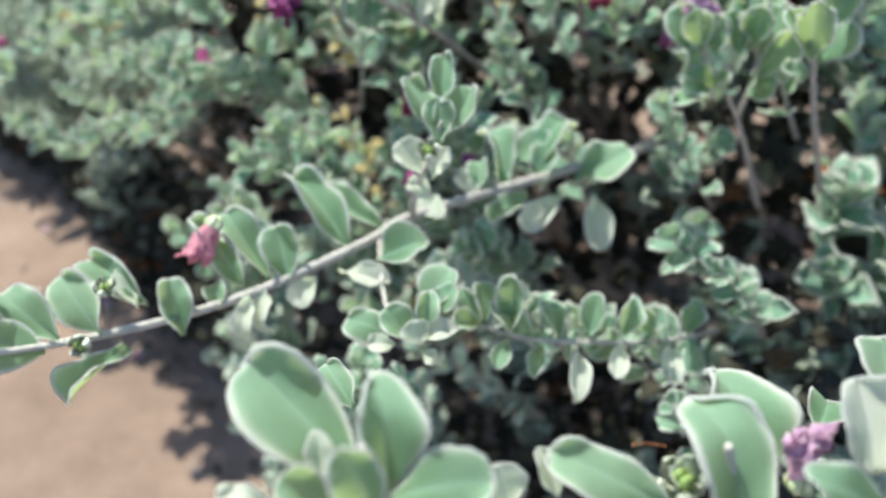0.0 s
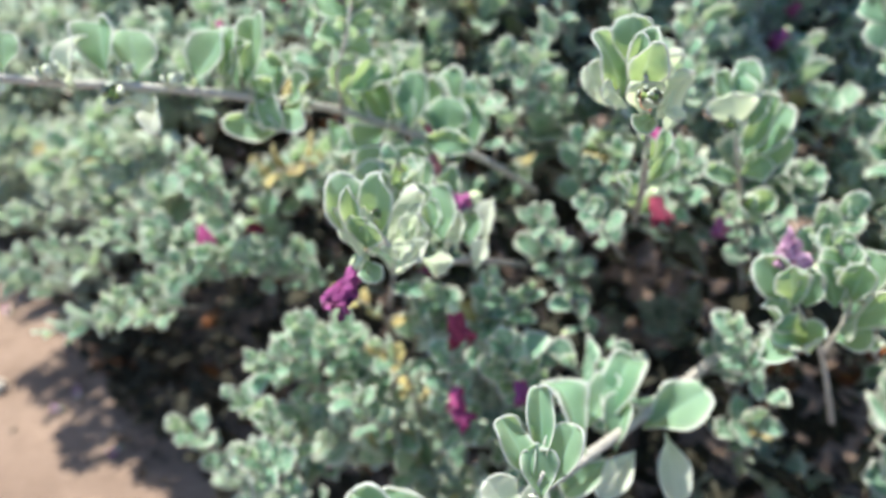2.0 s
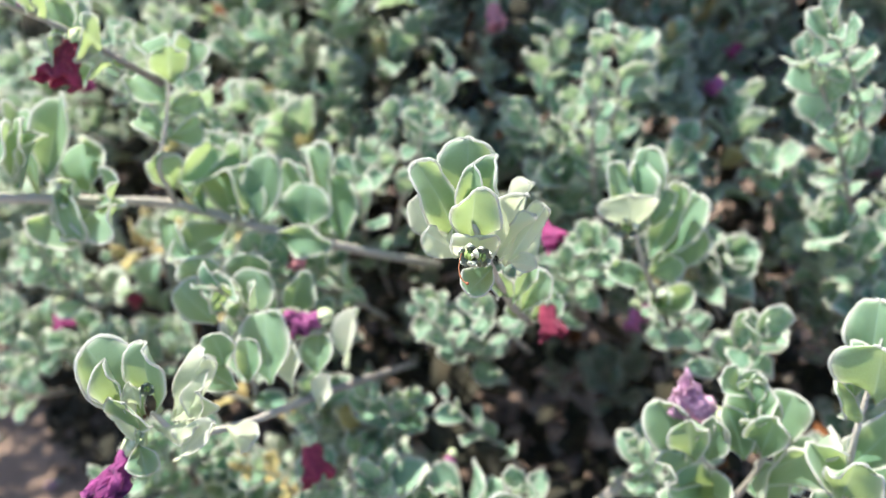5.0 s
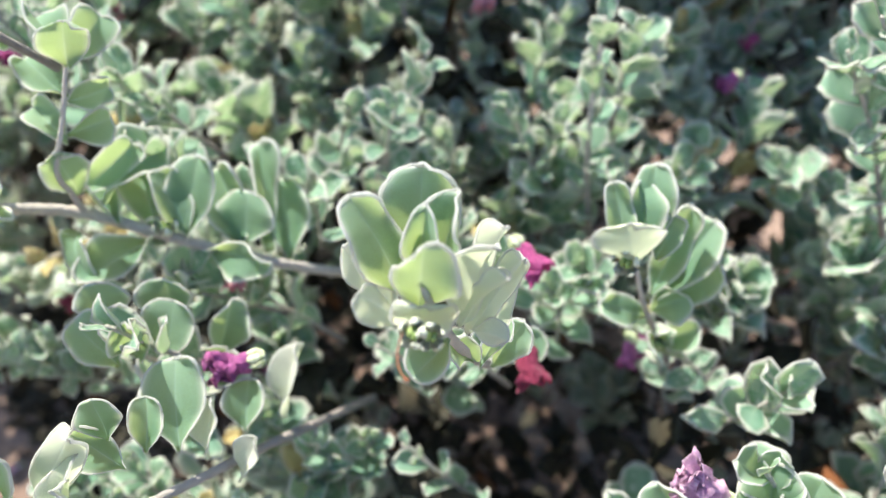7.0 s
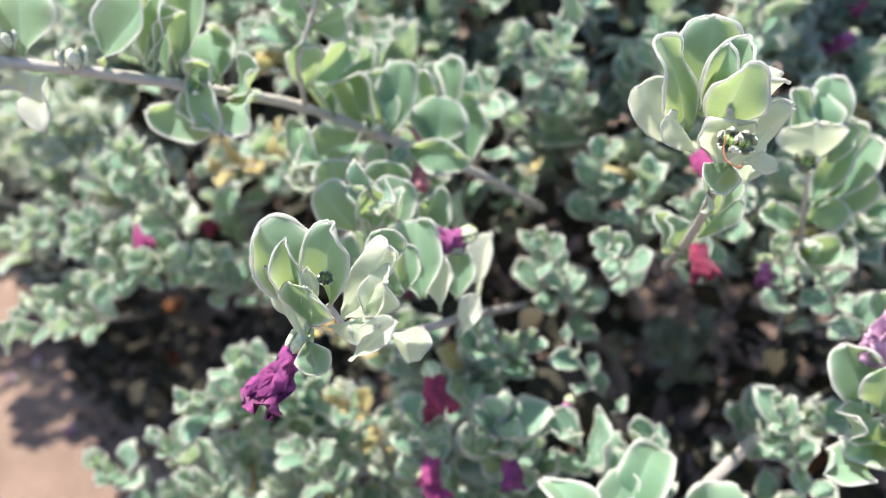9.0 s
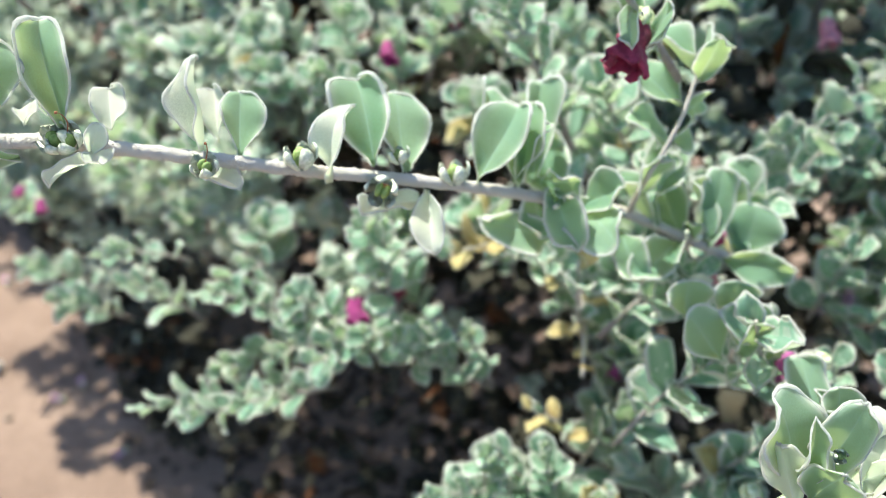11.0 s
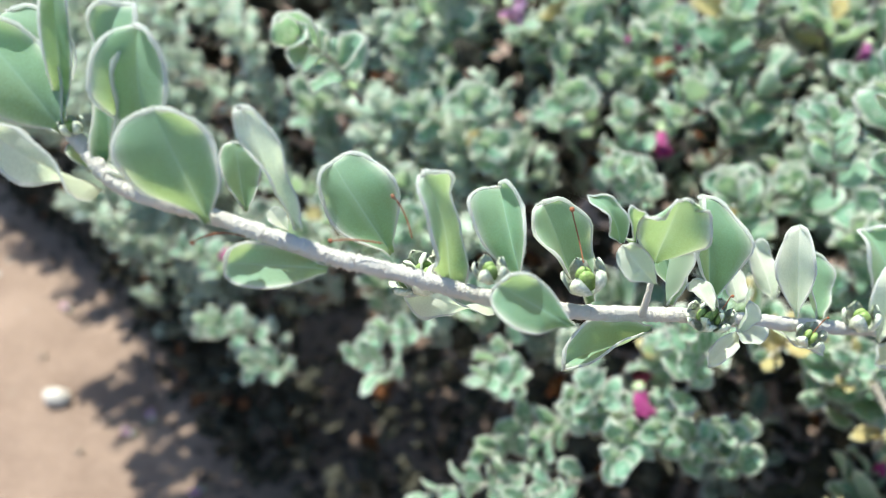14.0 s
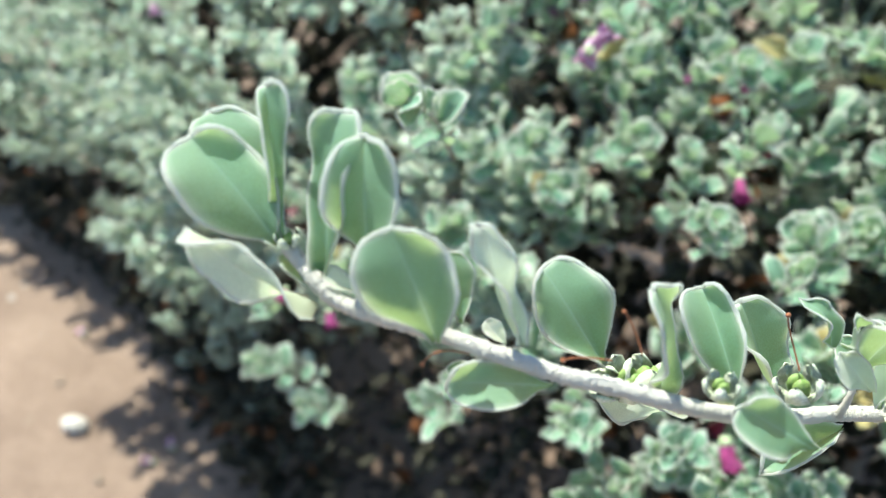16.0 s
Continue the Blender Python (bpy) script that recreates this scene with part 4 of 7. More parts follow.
# shoot behind the lower rosette, in half shade
shoot((0.0123, 0.3948, 0.8060), (-0.0160, 0.3611, 0.8687), 0.004, 9, 0.016, 133, True, False, 0, 0, 0.0014)
shade = branch([(((0.0050, 0.4003, 0.8132), (-0.0090, 0.3789, 0.8347), (-0.0156, 0.3681, 0.8501)), 0.0013, 0.0006, 0.6, 0.5)], "", True)
leaf(shade, (-0.0194, 0.3655, 0.8469), (-0.0329, 0.3709, 0.8604), (0.20, -0.83, 0.53), "flat", 1.06, 134)
leaf(shade, (-0.0136, 0.3669, 0.8486), (-0.0137, 0.3653, 0.8660), (0.31, -0.95, -0.08), "cup", 0.95, 135)
leaf(shade, (-0.0083, 0.3722, 0.8424), (-0.0035, 0.3822, 0.8582), (0.06, -0.85, 0.52), "flat", 1.12, 136)
leaf(shade, (-0.0276, 0.3833, 0.8487), (-0.0294, 0.3877, 0.8623), (0.19, -0.93, 0.32), "cup", 1.54, 137)
leaf(shade, (-0.0095, 0.3880, 0.8462), (-0.0096, 0.3921, 0.8596), (0.09, -0.95, 0.30), "cup", 1.73, 138)
leaf(shade, (0.0007, 0.3937, 0.8210), (0.0069, 0.3994, 0.8444), (0.27, -0.95, 0.16), "cup", 0.72, 139)
leaf(shade, (-0.0011, 0.3871, 0.8288), (0.0097, 0.3833, 0.8400), (-0.29, -0.96, -0.05), "roll", 1.11, 140)

# rosette with a green capsule
side = branch([(((0.1820, 0.4381, 0.7686), (0.1542, 0.4067, 0.8329), (0.1436, 0.3975, 0.8645)), 0.0015, 0.0006, 0.7, 0.7)], "small pale rosette with a green seed capsule", True)
leaf(side, (0.1413, 0.3969, 0.8637), (0.1374, 0.4099, 0.8847), (-0.05, -0.85, 0.52), "cup", 0.56, 141)
leaf(side, (0.1490, 0.3990, 0.8632), (0.1523, 0.4189, 0.8849), (-0.26, -0.69, 0.68), "cup", 0.65, 142)
leaf(side, (0.1421, 0.3921, 0.8641), (0.1377, 0.3911, 0.8820), (0.12, 0.99, 0.08), "notch", 1.28, 143, pale=True)
leaf(side, (0.1469, 0.3986, 0.8659), (0.1457, 0.4142, 0.8822), (0.08, -0.72, 0.69), "boat", 0.89, 144)
leaf(side, (0.1512, 0.3978, 0.8617), (0.1574, 0.4055, 0.8746), (0.19, -0.88, 0.44), "boat", 1.11, 145)
capsule(side, (0.1415, 0.3940, 0.8649), (-0.0052, -0.0070, 0.0024), 0.0090, 0.0000, 0)
leaf(side, (0.1549, 0.4055, 0.8395), (0.1685, 0.4179, 0.8679), (-0.11, -0.89, 0.44), "cup", 0.53, 146)
leaf(side, (0.1583, 0.4079, 0.8345), (0.1789, 0.4212, 0.8592), (-0.30, -0.72, 0.63), "cup", 0.64, 147)
leaf(side, (0.1619, 0.4103, 0.8295), (0.1802, 0.4116, 0.8474), (-0.45, -0.73, 0.52), "flat", 0.93, 148)
leaf(side, (0.1577, 0.4090, 0.8279), (0.1680, 0.4054, 0.8395), (-0.56, -0.78, 0.26), "cup", 1.22, 149)
leaf(side, (0.1580, 0.4113, 0.8228), (0.1388, 0.4105, 0.8295), (0.27, -0.66, 0.70), "cup", 0.84, 150)
leaf(side, (0.1736, 0.4275, 0.7872), (0.1587, 0.4207, 0.8106), (0.60, -0.78, 0.16), "roll", 0.82, 151)
leaf(side, (0.1760, 0.4259, 0.7853), (0.1753, 0.4278, 0.8036), (-0.01, -1.00, 0.10), "cup", 0.87, 152)
leaf(side, (0.1660, 0.4235, 0.7981), (0.1835, 0.4177, 0.8071), (-0.45, -0.83, 0.33), "boat", 1.29, 153)

# the lower branch with the pink flower and two side rosettes
low = branch([(((0.1478, 0.3659, 0.7413), (0.0826, 0.3006, 0.7601), (0.0217, 0.2444, 0.7739), (0.0036, 0.2246, 0.7741), (-0.0334, 0.1982, 0.7706), (-0.0582, 0.1786, 0.7734), (-0.0774, 0.1651, 0.7770), (-0.0981, 0.1521, 0.7816), (-0.1174, 0.1419, 0.7864), (-0.1358, 0.1304, 0.7944)), 0.0026, 0.0009, 0.9, 0.3),
    (((0.0205, 0.2425, 0.7748), (0.0242, 0.2341, 0.7934), (0.0314, 0.2245, 0.8134), (0.0366, 0.2264, 0.8288)), 0.0014, 0.0006, 0.8, 0.2),
    (((0.0084, 0.2270, 0.7735), (0.0120, 0.2042, 0.7712), (0.0164, 0.1873, 0.7683), (0.0259, 0.1773, 0.7709)), 0.0013, 0.0006, 0.8, 0.2)], "pale bending branch with curled leaves and a faded pink flower", True)
leaf(low, (-0.1113, 0.1517, 0.7913), (-0.1252, 0.1684, 0.8082), (0.49, -0.58, 0.66), "flat", 0.35, 235)
leaf(low, (-0.1221, 0.1410, 0.7915), (-0.1412, 0.1533, 0.7996), (0.24, -0.57, 0.78), "flat", 0.64, 236)
leaf(low, (-0.1223, 0.1337, 0.7904), (-0.1327, 0.1278, 0.7902), (0.05, -0.45, 0.89), "flat", 1.30, 237, pale=True)
leaf(low, (-0.0976, 0.1511, 0.7801), (-0.1159, 0.1481, 0.7884), (0.16, -0.59, 0.79), "flat", 1.17, 238)
leaf(low, (-0.0940, 0.1549, 0.7813), (-0.1183, 0.1664, 0.7929), (0.17, -0.66, 0.73), "flat", 0.67, 239)
leaf(low, (-0.0816, 0.1603, 0.7797), (-0.1004, 0.1747, 0.7946), (0.26, -0.71, 0.65), "flat", 0.73, 240)
leaf(low, (-0.0720, 0.1781, 0.7782), (-0.0982, 0.1946, 0.7901), (0.26, -0.64, 0.72), "boat", 0.68, 241)
leaf(low, (-0.0751, 0.1764, 0.7782), (-0.0855, 0.1871, 0.7870), (0.43, -0.60, 0.68), "slim", 0.97, 242, pale=True)
leaf(low, (-0.0736, 0.1604, 0.7735), (-0.0956, 0.1449, 0.7637), (-0.04, -0.21, 0.98), "boat", 0.79, 243)
leaf(low, (-0.0580, 0.1708, 0.7698), (-0.0650, 0.1842, 0.7852), (0.26, -0.71, 0.65), "cup", 0.77, 244)
leaf(low, (-0.0476, 0.1850, 0.7712), (-0.0531, 0.1936, 0.7783), (0.26, -0.71, 0.65), "hook", 1.21, 245)
leaf(low, (-0.0420, 0.1960, 0.7725), (-0.0615, 0.2151, 0.7938), (0.62, -0.52, 0.59), "slim", 0.77, 246)
leaf(low, (-0.0333, 0.2039, 0.7690), (-0.0550, 0.2267, 0.7888), (0.35, -0.62, 0.70), "boat", 0.64, 247)
leaf(low, (-0.0253, 0.2024, 0.7703), (-0.0310, 0.2170, 0.7871), (0.26, -0.71, 0.65), "cup", 0.89, 248)
leaf(low, (-0.0381, 0.1902, 0.7725), (-0.0402, 0.1768, 0.7616), (-0.12, -0.60, 0.79), "hook", 0.98, 249, pale=True)
leaf(low, (-0.0337, 0.1962, 0.7713), (-0.0355, 0.1832, 0.7591), (-0.53, -0.55, 0.65), "hook", 1.18, 250, pale=True)
leaf(low, (-0.0039, 0.2216, 0.7726), (-0.0283, 0.2487, 0.7952), (0.50, -0.57, 0.65), "boat", 0.71, 251)
leaf(low, (0.0098, 0.2370, 0.7710), (-0.0215, 0.2547, 0.7817), (0.24, -0.50, 0.83), "slim", 0.79, 252)
leaf(low, (0.0092, 0.2126, 0.7731), (0.0287, 0.2168, 0.7831), (-0.12, -0.45, 0.88), "hook", 1.34, 253)
leaf(low, (-0.0151, 0.2061, 0.7698), (-0.0236, 0.1972, 0.7623), (0.15, -0.44, 0.88), "cup", 1.03, 254, pale=True)
leaf(low, (-0.0062, 0.2087, 0.7707), (0.0149, 0.2042, 0.7688), (-0.04, -0.34, 0.94), "cup", 0.58, 255, pale=True)
leaf(low, (0.0177, 0.1780, 0.7650), (0.0017, 0.1831, 0.7704), (0.16, -0.51, 0.84), "flat", 1.04, 256)
leaf(low, (0.0279, 0.1721, 0.7671), (0.0166, 0.1802, 0.7759), (0.26, -0.64, 0.72), "cup", 0.99, 257)
leaf(low, (0.0297, 0.1812, 0.7756), (0.0408, 0.1938, 0.7846), (-0.21, -0.59, 0.78), "flat", 0.97, 258)
leaf(low, (0.0315, 0.1735, 0.7701), (0.0318, 0.1828, 0.7826), (0.07, -0.74, 0.67), "boat", 0.99, 259)
leaf(low, (0.0302, 0.1699, 0.7672), (0.0262, 0.1746, 0.7756), (0.16, -0.59, 0.79), "notch", 1.12, 260, pale=True)
leaf(low, (0.0307, 0.1716, 0.7677), (0.0427, 0.1751, 0.7743), (-0.13, -0.34, 0.93), "hook", 0.98, 261, pale=True)
leaf(low, (0.0339, 0.1789, 0.7721), (0.0422, 0.1884, 0.7805), (-0.38, -0.69, 0.62), "cup", 0.85, 262)
leaf(low, (0.0301, 0.1691, 0.7644), (0.0364, 0.1669, 0.7624), (0.06, -0.38, 0.92), "hook", 1.51, 263, pale=True)
leaf(low, (0.0203, 0.1732, 0.7645), (0.0099, 0.1726, 0.7649), (0.06, -0.45, 0.89), "boat", 1.35, 264, pale=True)
leaf(low, (0.0370, 0.2306, 0.8310), (0.0360, 0.2483, 0.8449), (0.07, -0.74, 0.67), "cup", 0.59, 265)
leaf(low, (0.0328, 0.2264, 0.8268), (0.0246, 0.2403, 0.8398), (0.35, -0.69, 0.63), "cup", 0.75, 266)
leaf(low, (0.0358, 0.2223, 0.8211), (0.0348, 0.2336, 0.8363), (0.07, -0.77, 0.64), "notch", 0.68, 267)
leaf(low, (0.0393, 0.2252, 0.8232), (0.0483, 0.2392, 0.8359), (-0.30, -0.71, 0.64), "cup", 0.80, 268)
leaf(low, (0.0290, 0.2273, 0.8041), (0.0187, 0.2347, 0.8152), (0.35, -0.62, 0.70), "cup", 1.04, 269, pale=True)
leaf(low, (0.0320, 0.2256, 0.8031), (0.0374, 0.2336, 0.8132), (-0.22, -0.66, 0.72), "cup", 0.92, 270, pale=True)
leaf(low, (0.0306, 0.2299, 0.7951), (0.0217, 0.2301, 0.7998), (0.15, -0.33, 0.93), "cup", 1.56, 271, pale=True)
leaf(low, (0.0312, 0.2545, 0.7781), (0.0254, 0.2448, 0.7725), (0.05, -0.21, 0.98), "notch", 1.41, 272, pale=True)
leaf(low, (0.0610, 0.2843, 0.7639), (0.0573, 0.3134, 0.7866), (0.43, -0.66, 0.61), "hook", 0.81, 273)
leaf(low, (0.0759, 0.3034, 0.7620), (0.0910, 0.3351, 0.7826), (-0.38, -0.63, 0.68), "hook", 0.79, 274)
leaf(low, (0.0673, 0.3008, 0.7636), (0.0805, 0.3231, 0.7752), (-0.03, -0.67, 0.74), "flat", 0.68, 275)
leaf(low, (0.0794, 0.2934, 0.7549), (0.0865, 0.3136, 0.7712), (-0.45, -0.66, 0.60), "boat", 0.84, 276)
leaf(low, (0.0961, 0.3104, 0.7504), (0.1268, 0.3228, 0.7600), (-0.13, -0.41, 0.90), "cup", 0.89, 277)
leaf(low, (0.0496, 0.2713, 0.7695), (0.0489, 0.2852, 0.7815), (-0.22, -0.66, 0.72), "hook", 0.92, 278)
leaf(low, (0.0496, 0.2702, 0.7680), (0.0378, 0.2782, 0.7733), (0.24, -0.50, 0.83), "cup", 0.91, 279, pale=True)
leaf(low, (0.0726, 0.2850, 0.7586), (0.0538, 0.2731, 0.7516), (0.14, -0.20, 0.97), "boat", 0.98, 280)
leaf(low, (0.0895, 0.2976, 0.7496), (0.0703, 0.2812, 0.7400), (0.15, -0.33, 0.93), "cup", 0.69, 281, pale=True)
leaf(low, (0.1084, 0.3154, 0.7410), (0.1113, 0.2921, 0.7195), (-0.03, -0.52, 0.85), "cup", 0.62, 282, pale=True)
bloom(low, (-0.0519, 0.2116, 0.7951), (-0.0087, -0.0195, -0.0136), 0.0190, 5)
capsule(low, (-0.0816, 0.1700, 0.7906), (0.0040, -0.0008, 0.0086), 0.0080, 0.0000, 0)
capsule(low, (-0.1152, 0.1506, 0.7994), (-0.0011, -0.0028, 0.0080), 0.0080, 0.0000, 0)
capsule(low, (-0.0847, 0.1548, 0.7807), (-0.0011, -0.0074, 0.0036), 0.0080, 0.0000, 0)
capsule(low, (0.0329, 0.2203, 0.8176), (-0.0036, -0.0049, 0.0088), 0.0090, 0.0000, 0)
piece("style", STYLES[1], low, (0.0216, 0.1985, 0.7712), (0.0059, -0.0015, 0.0059), (-0.37, -0.92, 0.14), 0.0084)

# leaves just under the camera at the start
near = branch([(((0.0402, 0.0688, 0.7538), (0.0417, 0.0475, 0.8341), (0.0395, 0.0411, 0.8627), (0.0383, 0.0413, 0.8715)), 0.0016, 0.0007, 0.8, 0.4)], "young shoot with broad felted leaves", True)
leaf(near, (0.0365, 0.0445, 0.8592), (0.0171, 0.0580, 0.8729), (0.30, -0.63, 0.71), "flat", 0.68, 283)
leaf(near, (0.0415, 0.0408, 0.8604), (0.0397, 0.0503, 0.8767), (0.43, -0.66, 0.61), "hook", 0.89, 284)
leaf(near, (0.0418, 0.0396, 0.8621), (0.0570, 0.0414, 0.8660), (-0.12, -0.45, 0.88), "flat", 0.81, 285)
leaf(near, (0.0402, 0.0347, 0.8657), (0.0372, 0.0375, 0.8765), (0.35, -0.69, 0.63), "cup", 0.94, 286)
leaf(near, (0.0304, 0.0429, 0.8612), (0.0301, 0.0475, 0.8673), (0.26, -0.71, 0.65), "boat", 0.96, 287, pale=True)
leaf(near, (0.0343, 0.0355, 0.8642), (0.0275, 0.0371, 0.8705), (0.24, -0.50, 0.83), "cup", 1.00, 288)
leaf(near, (0.0248, 0.0369, 0.8638), (0.0166, 0.0375, 0.8656), (0.15, -0.44, 0.88), "bent", 0.81, 289, pale=True)
leaf(near, (0.0291, 0.0727, 0.8442), (0.0217, 0.0818, 0.8472), (0.35, -0.62, 0.70), "flat", 0.75, 290)
piece("style", STYLES[0], near, (0.0487, 0.0481, 0.8593), (0.0040, 0.0019, 0.0020), (0.14, -0.85, 0.51), 0.0049)
near2 = branch([(((0.1405, 0.0797, 0.7229), (0.1094, 0.0587, 0.8159), (0.0973, 0.0515, 0.8479), (0.0944, 0.0525, 0.8597)), 0.0016, 0.0007, 0.8, 0.4)], "young shoot with broad felted leaves and a mauve flower", True)
leaf(near2, (0.0865, 0.0482, 0.8482), (0.0673, 0.0537, 0.8578), (0.24, -0.50, 0.83), "flat", 0.58, 291)
leaf(near2, (0.0678, 0.0509, 0.8473), (0.0655, 0.0559, 0.8543), (0.35, -0.69, 0.63), "boat", 0.95, 292, pale=True)
leaf(near2, (0.0596, 0.0469, 0.8496), (0.0581, 0.0513, 0.8557), (0.07, -0.59, 0.80), "cup", 1.30, 293, pale=True)
leaf(near2, (0.1031, 0.0552, 0.8421), (0.0991, 0.0742, 0.8581), (0.26, -0.71, 0.65), "hook", 0.94, 294)
leaf(near2, (0.0988, 0.0464, 0.8476), (0.0924, 0.0586, 0.8647), (0.35, -0.69, 0.63), "hook", 1.24, 295)
leaf(near2, (0.0917, 0.0524, 0.8464), (0.0883, 0.0554, 0.8543), (0.17, -0.66, 0.73), "notch", 0.79, 296, pale=True)
leaf(near2, (0.1192, 0.0526, 0.8535), (0.1169, 0.0644, 0.8629), (0.26, -0.71, 0.65), "cup", 1.06, 297, pale=True)
leaf(near2, (0.1288, 0.0654, 0.8495), (0.1298, 0.0810, 0.8568), (0.17, -0.73, 0.67), "cup", 1.09, 298)
leaf(near2, (0.1173, 0.0441, 0.8558), (0.1042, 0.0451, 0.8620), (0.15, -0.44, 0.88), "flat", 0.61, 299)
leaf(near2, (0.1199, 0.0728, 0.8403), (0.1247, 0.0819, 0.8418), (-0.12, -0.67, 0.74), "hook", 1.37, 300)
bloom(near2, (0.1084, 0.0539, 0.8465), (-0.0002, 0.0026, 0.0136), 0.0125, 4)
capsule(near2, (0.0898, 0.0534, 0.8480), (-0.0043, -0.0028, 0.0102), 0.0080, 0.0000, 0)
capsule(near2, (0.0587, 0.0504, 0.8477), (0.0012, -0.0021, 0.0105), 0.0070, 0.0000, 0)
piece("style", STYLES[2], near2, (0.0868, 0.0585, 0.8519), (-0.0063, -0.0010, -0.0005), (-0.04, -0.29, 0.96), 0.0064)

# rosettes and shoots at mid distance
mauve = branch([(((0.2053, 0.3413, 0.7153), (0.1796, 0.3298, 0.7761), (0.1537, 0.3230, 0.8180)), 0.0016, 0.0007, 0.7, 0.5),
    (((0.1796, 0.3298, 0.7761), (0.1819, 0.3251, 0.8036), (0.1784, 0.3242, 0.8245)), 0.0014, 0.0007, 0.7, 0.4)], "crowded pale rosettes with a mauve flower", True)
leaf(mauve, (0.1503, 0.3206, 0.8147), (0.1420, 0.3313, 0.8345), (-0.13, -0.89, 0.43), "cup", 0.91, 223)
leaf(mauve, (0.1532, 0.3199, 0.8154), (0.1516, 0.3339, 0.8312), (-0.27, -0.73, 0.62), "cup", 0.95, 224)
leaf(mauve, (0.1520, 0.3173, 0.8186), (0.1475, 0.3192, 0.8383), (-0.18, -0.98, 0.06), "notch", 0.78, 225)
leaf(mauve, (0.1585, 0.3198, 0.8152), (0.1603, 0.3217, 0.8331), (-0.15, -0.98, 0.12), "boat", 1.24, 226)
leaf(mauve, (0.1760, 0.3213, 0.8154), (0.1751, 0.3370, 0.8370), (-0.35, -0.76, 0.54), "cup", 0.91, 227)
leaf(mauve, (0.1813, 0.3211, 0.8152), (0.1904, 0.3328, 0.8328), (-0.26, -0.74, 0.62), "cup", 1.00, 228)
leaf(mauve, (0.1773, 0.3168, 0.8008), (0.1944, 0.3221, 0.8335), (-0.03, -0.98, 0.18), "roll", 0.53, 229)
leaf(mauve, (0.1762, 0.3180, 0.8194), (0.1769, 0.3191, 0.8379), (-0.52, -0.85, 0.07), "cup", 1.05, 230)
leaf(mauve, (0.1716, 0.3201, 0.8139), (0.1665, 0.3281, 0.8333), (0.09, -0.91, 0.40), "boat", 0.94, 231)
leaf(mauve, (0.1677, 0.3234, 0.7929), (0.1499, 0.3156, 0.8078), (0.66, -0.58, 0.48), "bent", 0.95, 232)
leaf(mauve, (0.1653, 0.3221, 0.7912), (0.1649, 0.3083, 0.8062), (-0.94, 0.27, 0.22), "cup", 1.01, 233)
leaf(mauve, (0.1573, 0.3218, 0.7993), (0.1374, 0.3196, 0.8135), (0.50, -0.62, 0.61), "roll", 0.89, 234)
leaf(mauve, (0.1789, 0.3231, 0.7925), (0.1905, 0.3178, 0.8021), (-0.68, -0.46, 0.56), "cup", 1.50, 235)
leaf(mauve, (0.1608, 0.3222, 0.7914), (0.1431, 0.3107, 0.8012), (0.54, -0.13, 0.83), "bent", 1.00, 236)
bloom(mauve, (0.1648, 0.3278, 0.8245), (-0.0244, 0.0023, 0.0203), 0.0230, 4)
right = branch([(((0.2230, 0.3120, 0.7430), (0.2011, 0.3019, 0.8057), (0.1952, 0.3033, 0.8416), (0.1966, 0.3096, 0.8672)), 0.0016, 0.0007, 0.7, 0.4)], "", True)
leaf(right, (0.1952, 0.3082, 0.8635), (0.2006, 0.3241, 0.8836), (-0.46, -0.63, 0.62), "cup", 0.86, 237)
leaf(right, (0.1936, 0.3018, 0.8650), (0.1889, 0.3004, 0.8885), (-0.48, -0.86, -0.15), "notch", 1.03, 238)
leaf(right, (0.1908, 0.3054, 0.8615), (0.1872, 0.3115, 0.8784), (-0.07, -0.94, 0.33), "boat", 1.07, 239)
leaf(right, (0.2025, 0.3080, 0.8632), (0.2098, 0.3187, 0.8779), (-0.32, -0.68, 0.66), "cup", 1.02, 240)
leaf(right, (0.1954, 0.3020, 0.8314), (0.2118, 0.3074, 0.8471), (-0.26, -0.80, 0.54), "cup", 0.89, 241)
leaf(right, (0.1989, 0.3012, 0.8166), (0.2115, 0.3076, 0.8354), (-0.56, -0.60, 0.57), "flat", 1.19, 242)
leaf(right, (0.1956, 0.3018, 0.8225), (0.1837, 0.3036, 0.8420), (0.28, -0.93, 0.26), "boat", 0.98, 243)
leaf(right, (0.1950, 0.2976, 0.8218), (0.1874, 0.2914, 0.8507), (-0.47, -0.83, -0.30), "notch", 0.60, 244)
leaf(right, (0.1921, 0.3045, 0.8517), (0.1819, 0.3089, 0.8663), (0.32, -0.82, 0.47), "roll", 0.84, 245)
leaf(right, (0.1967, 0.3001, 0.8118), (0.1834, 0.2985, 0.8182), (0.42, -0.53, 0.74), "cup", 1.10, 246)
shoot((0.0367, 0.5377, 0.7632), (0.0759, 0.5174, 0.8821), 0.004, 13, 0.02, 247, False, False, 0, 0, 0.0014)
shoot((0.0269, 0.5333, 0.7895), (0.0406, 0.5068, 0.8604), 0.004, 9, 0.017, 248, True, False, 0, 0, 0.0014)
shoot((0.0557, 0.5120, 0.8112), (0.0615, 0.4931, 0.8676), 0.004, 8, 0.018, 249, True, False, 0, 0, 0.0014)
shoot((0.1375, 0.5407, 0.7681), (0.1093, 0.5167, 0.8576), 0.004, 11, 0.015, 250, True, False, 0, 0, 0.0014)
shoot((0.1334, 0.5296, 0.8021), (0.1402, 0.5249, 0.8442), 0.004, 8, 0.016, 251, False, False, 0, 0, 0.0014)
shoot((0.1641, 0.5287, 0.7534), (0.1460, 0.4969, 0.9052), 0.003, 14, 0.016, 252, False, False, 0, 0, 0.002, mid=(0.1479, 0.5034, 0.8415))
